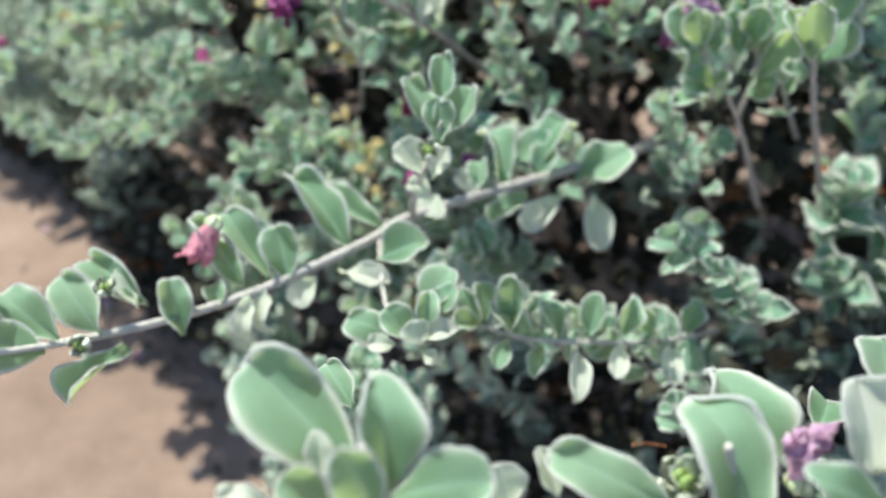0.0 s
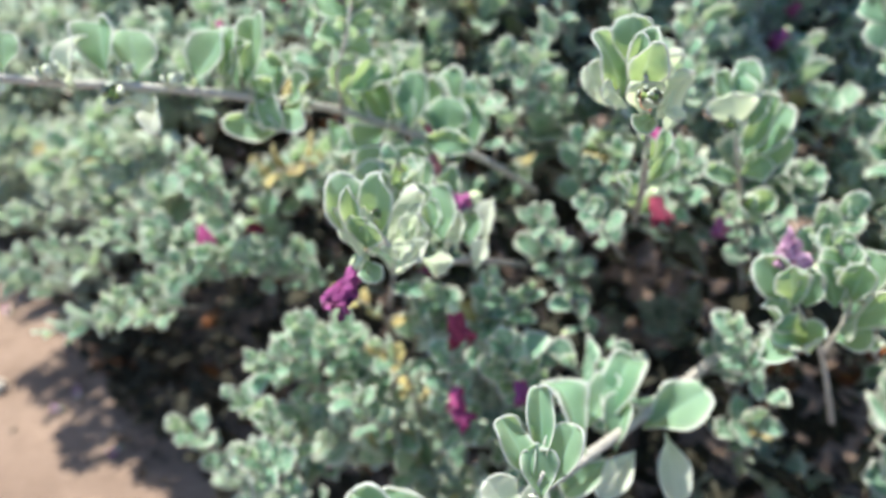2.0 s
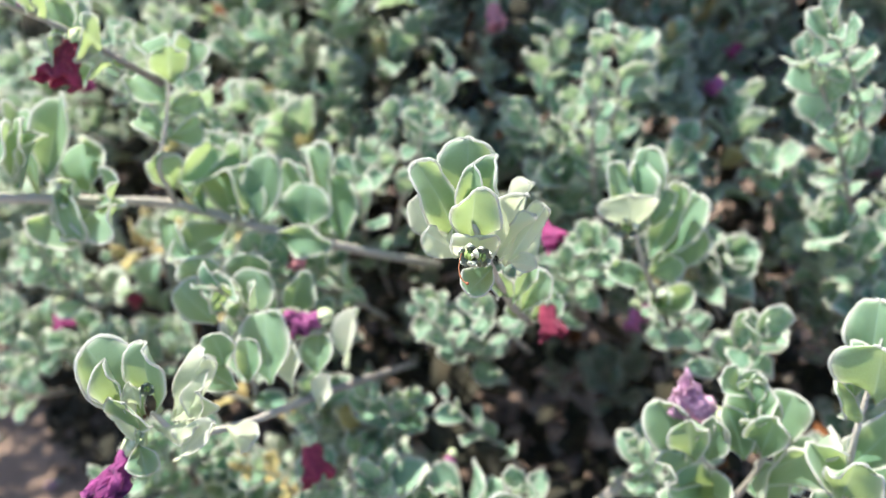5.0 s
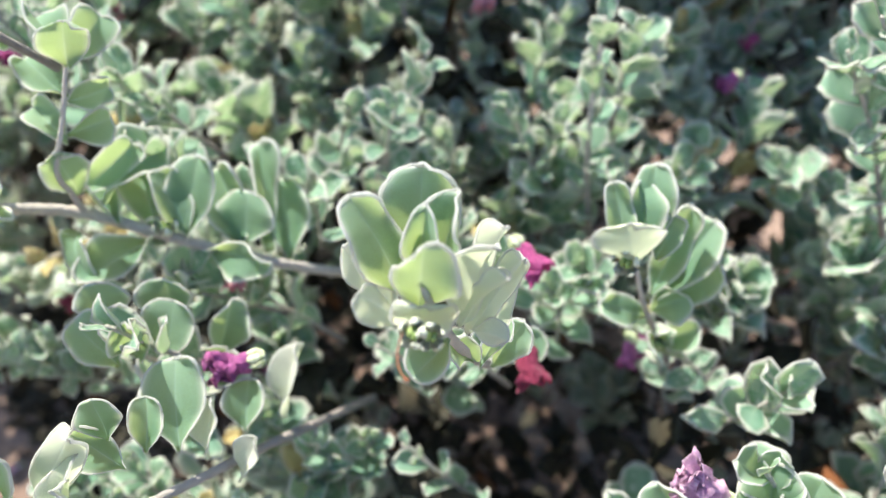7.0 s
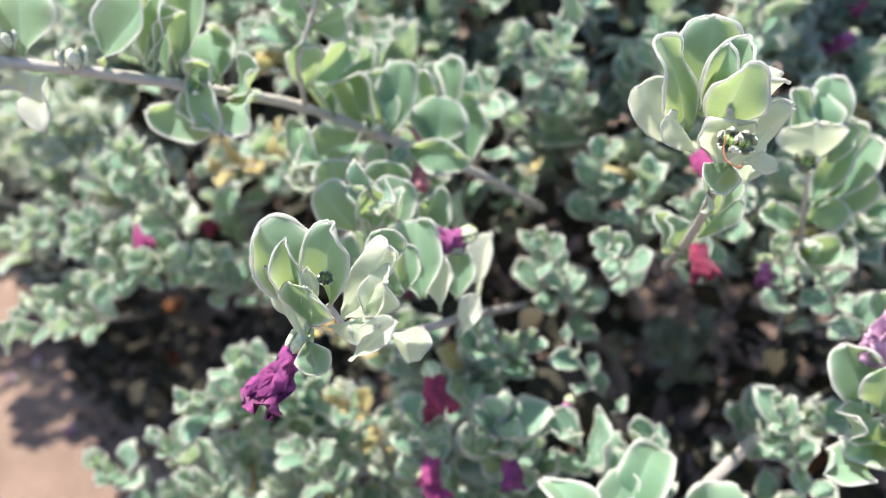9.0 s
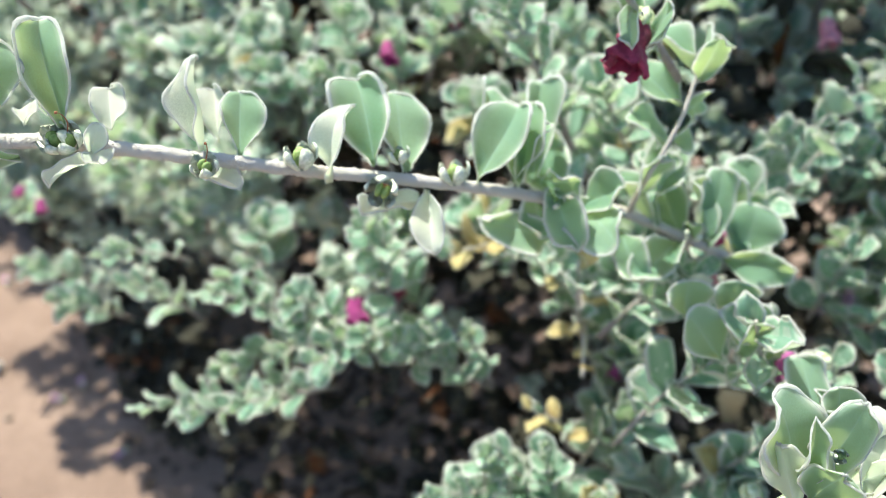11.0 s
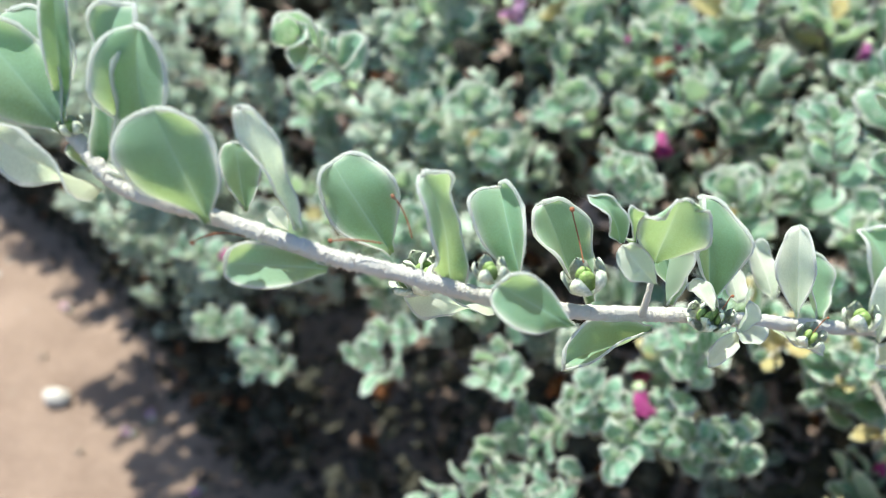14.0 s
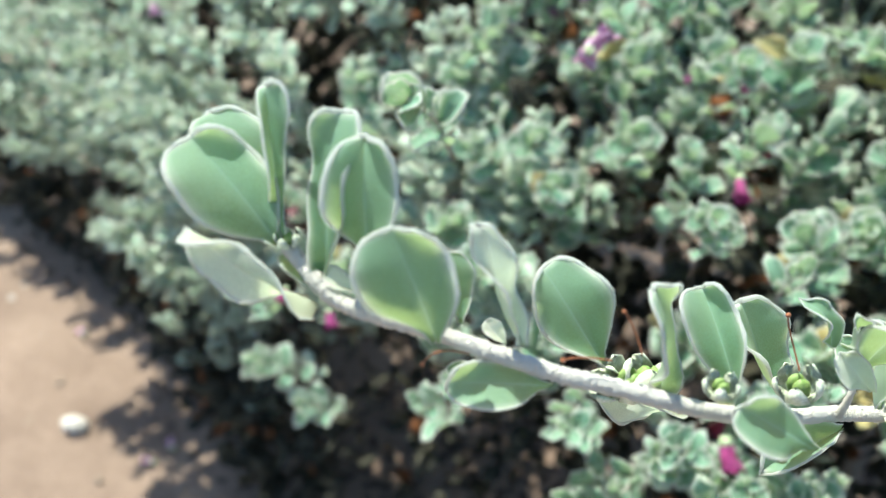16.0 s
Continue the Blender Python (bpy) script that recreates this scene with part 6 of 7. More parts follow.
def crown(x, y):
    """Height of the leafy surface over a place in plan."""
    s, u = inside(x, y), along(x, y)
    z = 0.60 + 0.30 * (1 - math.exp(-s / 0.12)) if s > 0 else 0.60 + s * 2.2
    z += max(-0.07, min(0.10, 0.28 * (u + 0.28)))
    # the taller back of the shrub
    rise = max(0.0, min(1.0, (s - 0.26) / 0.2)) * max(0.0, min(1.0, (y - 0.78) / 0.22))
    z += 0.12 * rise * rise * (3 - 2 * rise)
    z += shading_rise(x, y) * (1 - rise)
    z *= 1 - 0.55 * min(1, outer(s, u)) ** 1.5
    return z + 0.05 * noise.noise((x * 7, y * 7, 1)) + 0.025 * noise.noise((x * 19, y * 19, 5))


VOIDS = []


def gap(x, y, z, r):
    """A hollow in the crown, where one looks into its shade."""
    VOIDS.append((Vector((x, y, z)), r))


gap(-0.26, 0.57, 0.62, 0.072)
gap(-0.27, 0.62, 0.56, 0.072)
gap(-0.28, 0.68, 0.51, 0.072)
gap(-0.33, 0.60, 0.54, 0.072)
gap(-0.35, 0.65, 0.48, 0.072)
gap(-0.37, 0.70, 0.41, 0.072)
gap(-0.13, 0.50, 0.62, 0.060)
gap(-0.13, 0.54, 0.56, 0.060)
gap(-0.12, 0.58, 0.51, 0.060)
gap(-0.18, 0.61, 0.76, 0.054)
gap(-0.18, 0.66, 0.73, 0.054)
gap(-0.18, 0.71, 0.70, 0.054)
gap(-0.43, 0.76, 0.76, 0.060)
gap(-0.45, 0.82, 0.74, 0.060)
gap(-0.48, 0.88, 0.71, 0.060)
gap(-0.29, 0.58, 0.60, 0.072)
gap(-0.29, 0.63, 0.54, 0.072)
gap(-0.29, 0.68, 0.47, 0.072)
gap(-0.23, 0.57, 0.59, 0.060)
gap(-0.23, 0.62, 0.54, 0.060)
gap(-0.22, 0.66, 0.49, 0.060)
gap(-0.47, 0.66, 0.47, 0.084)
gap(-0.49, 0.72, 0.39, 0.084)
gap(-0.51, 0.78, 0.32, 0.084)
gap(-0.14, 0.61, 0.78, 0.054)
gap(-0.12, 0.66, 0.75, 0.054)
gap(-0.10, 0.70, 0.72, 0.054)
gap(-0.38, 0.67, 0.62, 0.060)
gap(-0.38, 0.72, 0.57, 0.060)
gap(-0.39, 0.76, 0.53, 0.060)
gap(-0.74, 0.94, 0.58, 0.060)
gap(-0.77, 0.99, 0.55, 0.060)
gap(-0.80, 1.05, 0.51, 0.060)
gap(-0.18, 0.51, 0.64, 0.066)
gap(-0.20, 0.56, 0.59, 0.066)
gap(-0.23, 0.61, 0.54, 0.066)
gap(0.13, 0.45, 0.70, 0.054)
gap(0.14, 0.49, 0.65, 0.054)
gap(0.16, 0.53, 0.61, 0.054)
gap(0.16, 0.43, 0.67, 0.048)
gap(0.17, 0.47, 0.63, 0.048)
gap(0.19, 0.50, 0.59, 0.048)
gap(-0.10, 0.54, 0.72, 0.036)
gap(-0.11, 0.57, 0.70, 0.036)
gap(-0.12, 0.60, 0.67, 0.036)
gap(0.08, 0.47, 0.73, 0.036)
gap(0.08, 0.50, 0.70, 0.036)
gap(0.09, 0.53, 0.68, 0.036)
gap(-0.06, 0.53, 0.67, 0.060)
gap(-0.06, 0.58, 0.62, 0.060)
gap(-0.05, 0.63, 0.58, 0.060)
gap(-0.05, 0.55, 0.71, 0.048)
gap(-0.05, 0.59, 0.68, 0.048)
gap(-0.04, 0.63, 0.65, 0.048)
gap(-0.15, 0.51, 0.61, 0.066)
gap(-0.16, 0.56, 0.55, 0.066)
gap(-0.17, 0.61, 0.50, 0.066)
gap(-0.24, 0.55, 0.69, 0.042)
gap(-0.25, 0.59, 0.66, 0.042)
gap(-0.26, 0.62, 0.63, 0.042)
gap(-0.28, 0.55, 0.53, 0.072)
gap(-0.31, 0.60, 0.47, 0.072)
gap(-0.33, 0.65, 0.41, 0.072)
gap(-0.19, 0.50, 0.65, 0.072)
gap(-0.22, 0.56, 0.61, 0.072)
gap(-0.25, 0.63, 0.57, 0.072)
gap(0.13, 0.37, 0.65, 0.060)
gap(0.13, 0.42, 0.61, 0.060)
gap(0.14, 0.48, 0.57, 0.060)
gap(0.07, 0.28, 0.59, 0.060)
gap(0.07, 0.32, 0.54, 0.060)
gap(0.07, 0.36, 0.49, 0.060)
gap(-0.05, 0.46, 0.75, 0.036)
gap(-0.06, 0.49, 0.73, 0.036)
gap(-0.07, 0.53, 0.72, 0.036)
gap(-0.30, 0.50, 0.54, 0.072)
gap(-0.34, 0.56, 0.49, 0.072)
gap(-0.38, 0.62, 0.44, 0.072)
gap(0.12, 0.47, 0.68, 0.048)
gap(0.12, 0.50, 0.63, 0.048)
gap(0.13, 0.53, 0.59, 0.048)
gap(0.14, 0.46, 0.66, 0.048)
gap(0.15, 0.49, 0.62, 0.048)
gap(0.15, 0.52, 0.57, 0.048)
gap(0.32, 0.68, 0.78, 0.048)
gap(0.34, 0.72, 0.75, 0.048)
gap(0.37, 0.77, 0.73, 0.048)
gap(-0.08, 0.64, 0.81, 0.036)
gap(-0.09, 0.68, 0.80, 0.036)
gap(-0.10, 0.72, 0.78, 0.036)
gap(-0.03, 0.61, 0.80, 0.036)
gap(-0.04, 0.64, 0.78, 0.036)
gap(-0.05, 0.68, 0.76, 0.036)
gap(0.27, 0.64, 0.76, 0.042)
gap(0.29, 0.68, 0.74, 0.042)
gap(0.31, 0.71, 0.71, 0.042)
gap(0.13, 0.50, 0.64, 0.048)
gap(0.13, 0.54, 0.60, 0.048)
gap(-0.16, 0.50, 0.67, 0.066)
gap(-0.18, 0.56, 0.63, 0.066)
gap(-0.21, 0.61, 0.58, 0.066)
gap(0.15, 0.38, 0.63, 0.060)
gap(0.17, 0.42, 0.57, 0.060)
gap(0.18, 0.46, 0.52, 0.060)
gap(-0.08, 0.48, 0.74, 0.042)
gap(-0.09, 0.52, 0.72, 0.042)
gap(-0.10, 0.56, 0.69, 0.042)
gap(0.26, 0.41, 0.64, 0.048)
gap(0.28, 0.45, 0.60, 0.048)
gap(0.31, 0.48, 0.55, 0.048)
gap(-0.35, 0.65, 0.80, 0.042)
gap(-0.35, 0.69, 0.77, 0.042)
gap(-0.35, 0.73, 0.75, 0.042)
gap(-0.18, 0.64, 0.78, 0.048)
gap(-0.16, 0.68, 0.75, 0.048)
gap(-0.14, 0.72, 0.72, 0.048)
gap(-0.10, 0.58, 0.72, 0.036)
gap(-0.10, 0.61, 0.69, 0.036)
gap(-0.09, 0.64, 0.67, 0.036)
gap(0.12, 0.44, 0.70, 0.060)
gap(0.13, 0.48, 0.65, 0.060)
gap(0.14, 0.52, 0.59, 0.060)
gap(0.15, 0.48, 0.69, 0.042)
gap(0.16, 0.51, 0.65, 0.042)
gap(0.16, 0.54, 0.62, 0.042)
gap(0.11, 0.39, 0.78, 0.050)
gap(0.12, 0.43, 0.73, 0.050)
gap(0.13, 0.47, 0.68, 0.050)
gap(0.14, 0.52, 0.61, 0.050)
gap(0.13, 0.38, 0.76, 0.045)
gap(0.14, 0.42, 0.71, 0.045)
gap(0.15, 0.45, 0.66, 0.045)
gap(-0.26, 0.40, 0.69, 0.070)
gap(-0.31, 0.46, 0.64, 0.070)
gap(-0.35, 0.53, 0.60, 0.070)
gap(-0.40, 0.60, 0.55, 0.070)
gap(-0.20, 0.39, 0.67, 0.060)
gap(-0.23, 0.45, 0.63, 0.060)
gap(-0.26, 0.52, 0.58, 0.060)
gap(0.14, 0.68, 0.81, 0.050)
gap(0.15, 0.76, 0.78, 0.050)
gap(0.16, 0.83, 0.75, 0.050)
gap(0.23, 0.45, 0.75, 0.040)
gap(0.26, 0.50, 0.70, 0.040)
gap(0.29, 0.55, 0.65, 0.040)
gap(-0.66, 0.81, 0.67, 0.080)
gap(-0.71, 0.89, 0.61, 0.080)
gap(-0.76, 0.98, 0.56, 0.080)
gap(-0.26, 0.55, 0.66, 0.070)
gap(-0.25, 0.62, 0.58, 0.070)
gap(-0.25, 0.69, 0.51, 0.070)
gap(-0.19, 0.63, 0.77, 0.050)
gap(-0.17, 0.69, 0.73, 0.050)
gap(-0.15, 0.76, 0.69, 0.050)
gap(0.05, 0.46, 0.74, 0.050)
gap(0.05, 0.53, 0.70, 0.050)
gap(0.06, 0.60, 0.67, 0.050)
gap(0.14, 0.40, 0.73, 0.050)
gap(0.16, 0.46, 0.70, 0.050)
gap(0.19, 0.53, 0.65, 0.050)
gap(-0.12, 0.36, 0.73, 0.055)
gap(-0.15, 0.43, 0.69, 0.055)
gap(-0.18, 0.50, 0.65, 0.055)
gap(-0.21, 0.56, 0.61, 0.055)
gap(-0.04, 0.42, 0.74, 0.045)
gap(-0.06, 0.50, 0.70, 0.045)
gap(-0.07, 0.57, 0.67, 0.045)
gap(0.09, 0.28, 0.73, 0.050)
gap(0.10, 0.34, 0.68, 0.050)
gap(0.10, 0.39, 0.64, 0.050)
gap(0.11, 0.46, 0.59, 0.050)
gap(0.08, 0.17, 0.72, 0.045)
gap(0.09, 0.21, 0.67, 0.045)
gap(0.10, 0.26, 0.61, 0.045)
gap(0.10, 0.30, 0.56, 0.045)
gap(0.22, 0.33, 0.71, 0.045)
gap(0.25, 0.39, 0.66, 0.045)
gap(0.28, 0.46, 0.61, 0.045)
gap(0.12, 0.18, 0.73, 0.035)
gap(0.13, 0.22, 0.68, 0.035)
gap(0.15, 0.27, 0.63, 0.035)
gap(0.15, 0.43, 0.73, 0.045)
gap(0.16, 0.51, 0.69, 0.045)
gap(0.18, 0.58, 0.65, 0.045)
gap(-0.13, 0.34, 0.73, 0.055)
gap(-0.16, 0.40, 0.68, 0.055)
gap(-0.19, 0.46, 0.63, 0.055)
gap(-0.21, 0.53, 0.59, 0.055)
gap(0.11, 0.36, 0.74, 0.040)
gap(0.13, 0.43, 0.70, 0.040)
gap(0.15, 0.50, 0.66, 0.040)
gap(0.12, 0.27, 0.72, 0.035)
gap(0.14, 0.33, 0.67, 0.035)
gap(0.16, 0.38, 0.62, 0.035)
gap(0.12, 0.43, 0.77, 0.035)
gap(0.13, 0.48, 0.72, 0.035)
gap(0.14, 0.54, 0.67, 0.035)
gap(-0.16, 0.45, 0.72, 0.050)
gap(-0.20, 0.51, 0.66, 0.050)
gap(-0.23, 0.56, 0.61, 0.050)
gap(-0.31, 0.56, 0.57, 0.080)
gap(-0.35, 0.63, 0.51, 0.080)
gap(-0.40, 0.71, 0.45, 0.080)
gap(-0.44, 0.79, 0.39, 0.080)
gap(-0.44, 0.61, 0.49, 0.080)
gap(-0.50, 0.69, 0.43, 0.080)
gap(-0.55, 0.77, 0.37, 0.080)
gap(-0.61, 0.84, 0.31, 0.080)
gap(-0.22, 0.46, 0.59, 0.060)
gap(-0.26, 0.53, 0.53, 0.060)
gap(-0.30, 0.61, 0.47, 0.060)
gap(-0.27, 0.55, 0.60, 0.070)
gap(-0.32, 0.63, 0.55, 0.070)
gap(-0.37, 0.72, 0.50, 0.070)
gap(0.08, 0.42, 0.78, 0.045)
gap(0.08, 0.47, 0.76, 0.045)
gap(0.09, 0.53, 0.74, 0.045)
gap(0.09, 0.58, 0.72, 0.045)
gap(0.09, 0.63, 0.70, 0.045)
gap(0.12, 0.42, 0.78, 0.045)
gap(0.13, 0.47, 0.76, 0.045)
gap(0.13, 0.52, 0.74, 0.045)
gap(0.14, 0.58, 0.71, 0.045)
gap(0.15, 0.63, 0.69, 0.045)
gap(0.10, 0.31, 0.71, 0.045)
gap(0.10, 0.36, 0.67, 0.045)
gap(0.11, 0.40, 0.64, 0.045)
gap(0.11, 0.44, 0.61, 0.045)
gap(-0.14, 0.39, 0.71, 0.050)
gap(-0.17, 0.44, 0.68, 0.050)
gap(-0.19, 0.49, 0.65, 0.050)
gap(-0.21, 0.54, 0.61, 0.050)
gap(-0.24, 0.59, 0.58, 0.050)
gap(0.22, 0.37, 0.72, 0.035)
gap(0.24, 0.41, 0.70, 0.035)
gap(0.25, 0.45, 0.68, 0.035)
gap(0.27, 0.48, 0.65, 0.035)
gap(0.28, 0.52, 0.63, 0.035)
gap(-0.17, 0.57, 0.82, 0.045)
gap(-0.16, 0.61, 0.79, 0.045)
gap(-0.14, 0.66, 0.76, 0.045)
gap(-0.12, 0.70, 0.74, 0.045)
gap(-0.52, 0.80, 0.79, 0.030)
gap(-0.53, 0.84, 0.77, 0.030)
gap(-0.54, 0.87, 0.76, 0.030)
gap(-0.56, 0.90, 0.74, 0.030)
gap(-0.57, 0.94, 0.73, 0.030)
gap(-0.52, 0.61, 0.66, 0.055)
gap(-0.58, 0.72, 0.56, 0.055)
gap(-0.63, 0.82, 0.46, 0.055)
gap(-0.68, 0.92, 0.36, 0.055)
gap(-0.48, 0.57, 0.66, 0.055)
gap(-0.52, 0.66, 0.56, 0.055)
gap(-0.56, 0.75, 0.46, 0.055)
gap(-0.61, 0.84, 0.36, 0.055)
gap(-0.45, 0.62, 0.66, 0.055)
gap(-0.48, 0.72, 0.56, 0.055)
gap(-0.52, 0.83, 0.46, 0.055)
gap(-0.55, 0.93, 0.36, 0.055)
gap(-0.43, 0.52, 0.66, 0.055)
gap(-0.45, 0.60, 0.56, 0.055)
gap(-0.48, 0.68, 0.46, 0.055)
gap(-0.50, 0.76, 0.36, 0.055)
gap(-0.37, 0.62, 0.66, 0.055)
gap(-0.38, 0.73, 0.56, 0.055)
gap(-0.39, 0.84, 0.46, 0.055)
gap(-0.40, 0.94, 0.36, 0.055)
gap(-0.35, 0.53, 0.66, 0.055)
gap(-0.35, 0.62, 0.56, 0.055)
gap(-0.36, 0.70, 0.46, 0.055)
gap(-0.36, 0.78, 0.36, 0.055)
gap(-0.29, 0.53, 0.66, 0.055)
gap(-0.29, 0.61, 0.56, 0.055)
gap(-0.28, 0.69, 0.46, 0.055)
gap(-0.27, 0.77, 0.36, 0.055)
gap(-0.24, 0.53, 0.66, 0.055)
gap(-0.22, 0.61, 0.56, 0.055)
gap(-0.20, 0.69, 0.46, 0.055)
gap(-0.17, 0.77, 0.36, 0.055)
gap(-0.19, 0.57, 0.66, 0.055)
gap(-0.15, 0.66, 0.56, 0.055)
gap(-0.12, 0.75, 0.46, 0.055)
gap(-0.08, 0.84, 0.36, 0.055)
gap(-0.12, 0.33, 0.75, 0.038)
gap(-0.16, 0.39, 0.71, 0.038)
gap(-0.19, 0.46, 0.67, 0.038)
gap(-0.23, 0.53, 0.63, 0.038)
gap(-0.27, 0.61, 0.58, 0.038)
gap(-0.10, 0.33, 0.76, 0.038)
gap(-0.13, 0.40, 0.72, 0.038)
gap(-0.16, 0.47, 0.68, 0.038)
gap(-0.19, 0.54, 0.64, 0.038)
gap(-0.23, 0.62, 0.59, 0.038)
gap(-0.12, 0.31, 0.73, 0.038)
gap(-0.15, 0.38, 0.68, 0.038)
gap(-0.18, 0.44, 0.64, 0.038)
gap(-0.21, 0.50, 0.60, 0.038)
gap(-0.25, 0.59, 0.54, 0.038)
gap(-0.08, 0.33, 0.75, 0.038)
gap(-0.11, 0.39, 0.70, 0.038)
gap(-0.14, 0.46, 0.66, 0.038)
gap(-0.16, 0.53, 0.62, 0.038)
gap(-0.20, 0.61, 0.57, 0.038)
gap(-0.13, 0.34, 0.76, 0.038)
gap(-0.17, 0.41, 0.73, 0.038)
gap(-0.21, 0.48, 0.69, 0.038)
gap(-0.24, 0.54, 0.65, 0.038)
gap(-0.29, 0.63, 0.61, 0.038)
gap(0.05, 0.46, 0.78, 0.036)
gap(0.04, 0.53, 0.75, 0.036)
gap(0.04, 0.60, 0.73, 0.036)
gap(0.04, 0.68, 0.70, 0.036)
gap(0.08, 0.46, 0.77, 0.036)
gap(0.08, 0.53, 0.75, 0.036)
gap(0.09, 0.60, 0.72, 0.036)
gap(0.09, 0.68, 0.69, 0.036)
gap(0.12, 0.46, 0.77, 0.036)
gap(0.13, 0.53, 0.74, 0.036)
gap(0.13, 0.60, 0.72, 0.036)
gap(0.14, 0.68, 0.69, 0.036)
gap(0.07, 0.44, 0.74, 0.036)
gap(0.07, 0.50, 0.71, 0.036)
gap(0.08, 0.57, 0.68, 0.036)
gap(0.08, 0.64, 0.64, 0.036)
gap(0.11, 0.43, 0.73, 0.036)
gap(0.11, 0.50, 0.70, 0.036)
gap(0.12, 0.56, 0.67, 0.036)
gap(0.13, 0.63, 0.63, 0.036)
gap(0.14, 0.42, 0.71, 0.036)
gap(0.15, 0.48, 0.68, 0.036)
gap(0.16, 0.55, 0.64, 0.036)
gap(0.17, 0.62, 0.60, 0.036)
gap(0.09, 0.28, 0.73, 0.036)
gap(0.10, 0.33, 0.70, 0.036)
gap(0.10, 0.38, 0.66, 0.036)
gap(0.11, 0.45, 0.62, 0.036)
gap(0.11, 0.28, 0.72, 0.036)
gap(0.12, 0.33, 0.69, 0.036)
gap(0.13, 0.37, 0.65, 0.036)
gap(0.14, 0.44, 0.60, 0.036)
gap(0.11, 0.29, 0.75, 0.036)
gap(0.11, 0.35, 0.71, 0.036)
gap(0.12, 0.40, 0.68, 0.036)
gap(0.13, 0.46, 0.64, 0.036)
gap(0.06, 0.23, 0.67, 0.036)
gap(0.06, 0.27, 0.62, 0.036)
gap(0.06, 0.31, 0.57, 0.036)
gap(0.06, 0.37, 0.51, 0.036)
gap(0.08, 0.23, 0.66, 0.036)
gap(0.08, 0.27, 0.61, 0.036)
gap(0.09, 0.31, 0.57, 0.036)
gap(0.09, 0.36, 0.51, 0.036)


def in_void(p, share=1.0):
    return any((p - c).length < r * share for c, r in VOIDS)


def fill_near():
    """Shoots of the leafy surface that the camera passes nearest: each a branch with leaves of its own."""
    rnd = random.Random(11)
    made, tries = [], 0
    while len(made) < 250 and tries < 20000:
        tries += 1
        x, y = rnd.uniform(-0.60, 0.42), rnd.uniform(0.32, 0.84)
        s = inside(x, y)
        if s < 0.0:
            continue
        z = crown(x, y) - 0.03 - abs(rnd.gauss(0, 0.045)) - rnd.random() * shading_rise(x, y)
        if z < 0.2 or (s < 0.07 and rnd.random() < 0.45):
            continue
        p = Vector((x, y, z))
        if in_void(p) or any((p - q).length < 0.036 for q in made):
            continue
        made.append(p)
        out = Vector((-0.77, -0.64, 0)) * max(0.0, 1 - s / 0.25) * 0.8 + Vector((rnd.uniform(-.5, .5), rnd.uniform(-.5, .5), 0.8))
        length = rnd.uniform(0.05, 0.09)
        base = p - out.normalized() * length
        shoot(base, p, 0.008, rnd.randint(12, 17), rnd.uniform(0.019, 0.028), 100 + len(made), dry=0.03, flowers=1 if rnd.random() < 0.12 else 0, radius=0.0013)


fill_near()


def shading_shoots():
    """Tall shoots added at the shrub's back: bare stems that lean forwards, unseen leafy tops that shade the hollow
    before them.
    """
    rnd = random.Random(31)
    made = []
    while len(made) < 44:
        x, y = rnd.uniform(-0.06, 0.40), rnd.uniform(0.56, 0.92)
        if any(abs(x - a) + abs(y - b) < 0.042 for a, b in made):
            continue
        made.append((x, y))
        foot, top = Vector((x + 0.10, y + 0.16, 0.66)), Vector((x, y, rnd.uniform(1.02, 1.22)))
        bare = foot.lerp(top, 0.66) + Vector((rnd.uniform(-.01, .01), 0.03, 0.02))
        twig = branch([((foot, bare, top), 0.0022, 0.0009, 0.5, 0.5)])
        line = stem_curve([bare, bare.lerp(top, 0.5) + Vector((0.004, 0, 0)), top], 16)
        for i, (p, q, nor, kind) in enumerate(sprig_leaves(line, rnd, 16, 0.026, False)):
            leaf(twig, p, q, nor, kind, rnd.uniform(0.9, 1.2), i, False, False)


shading_shoots()


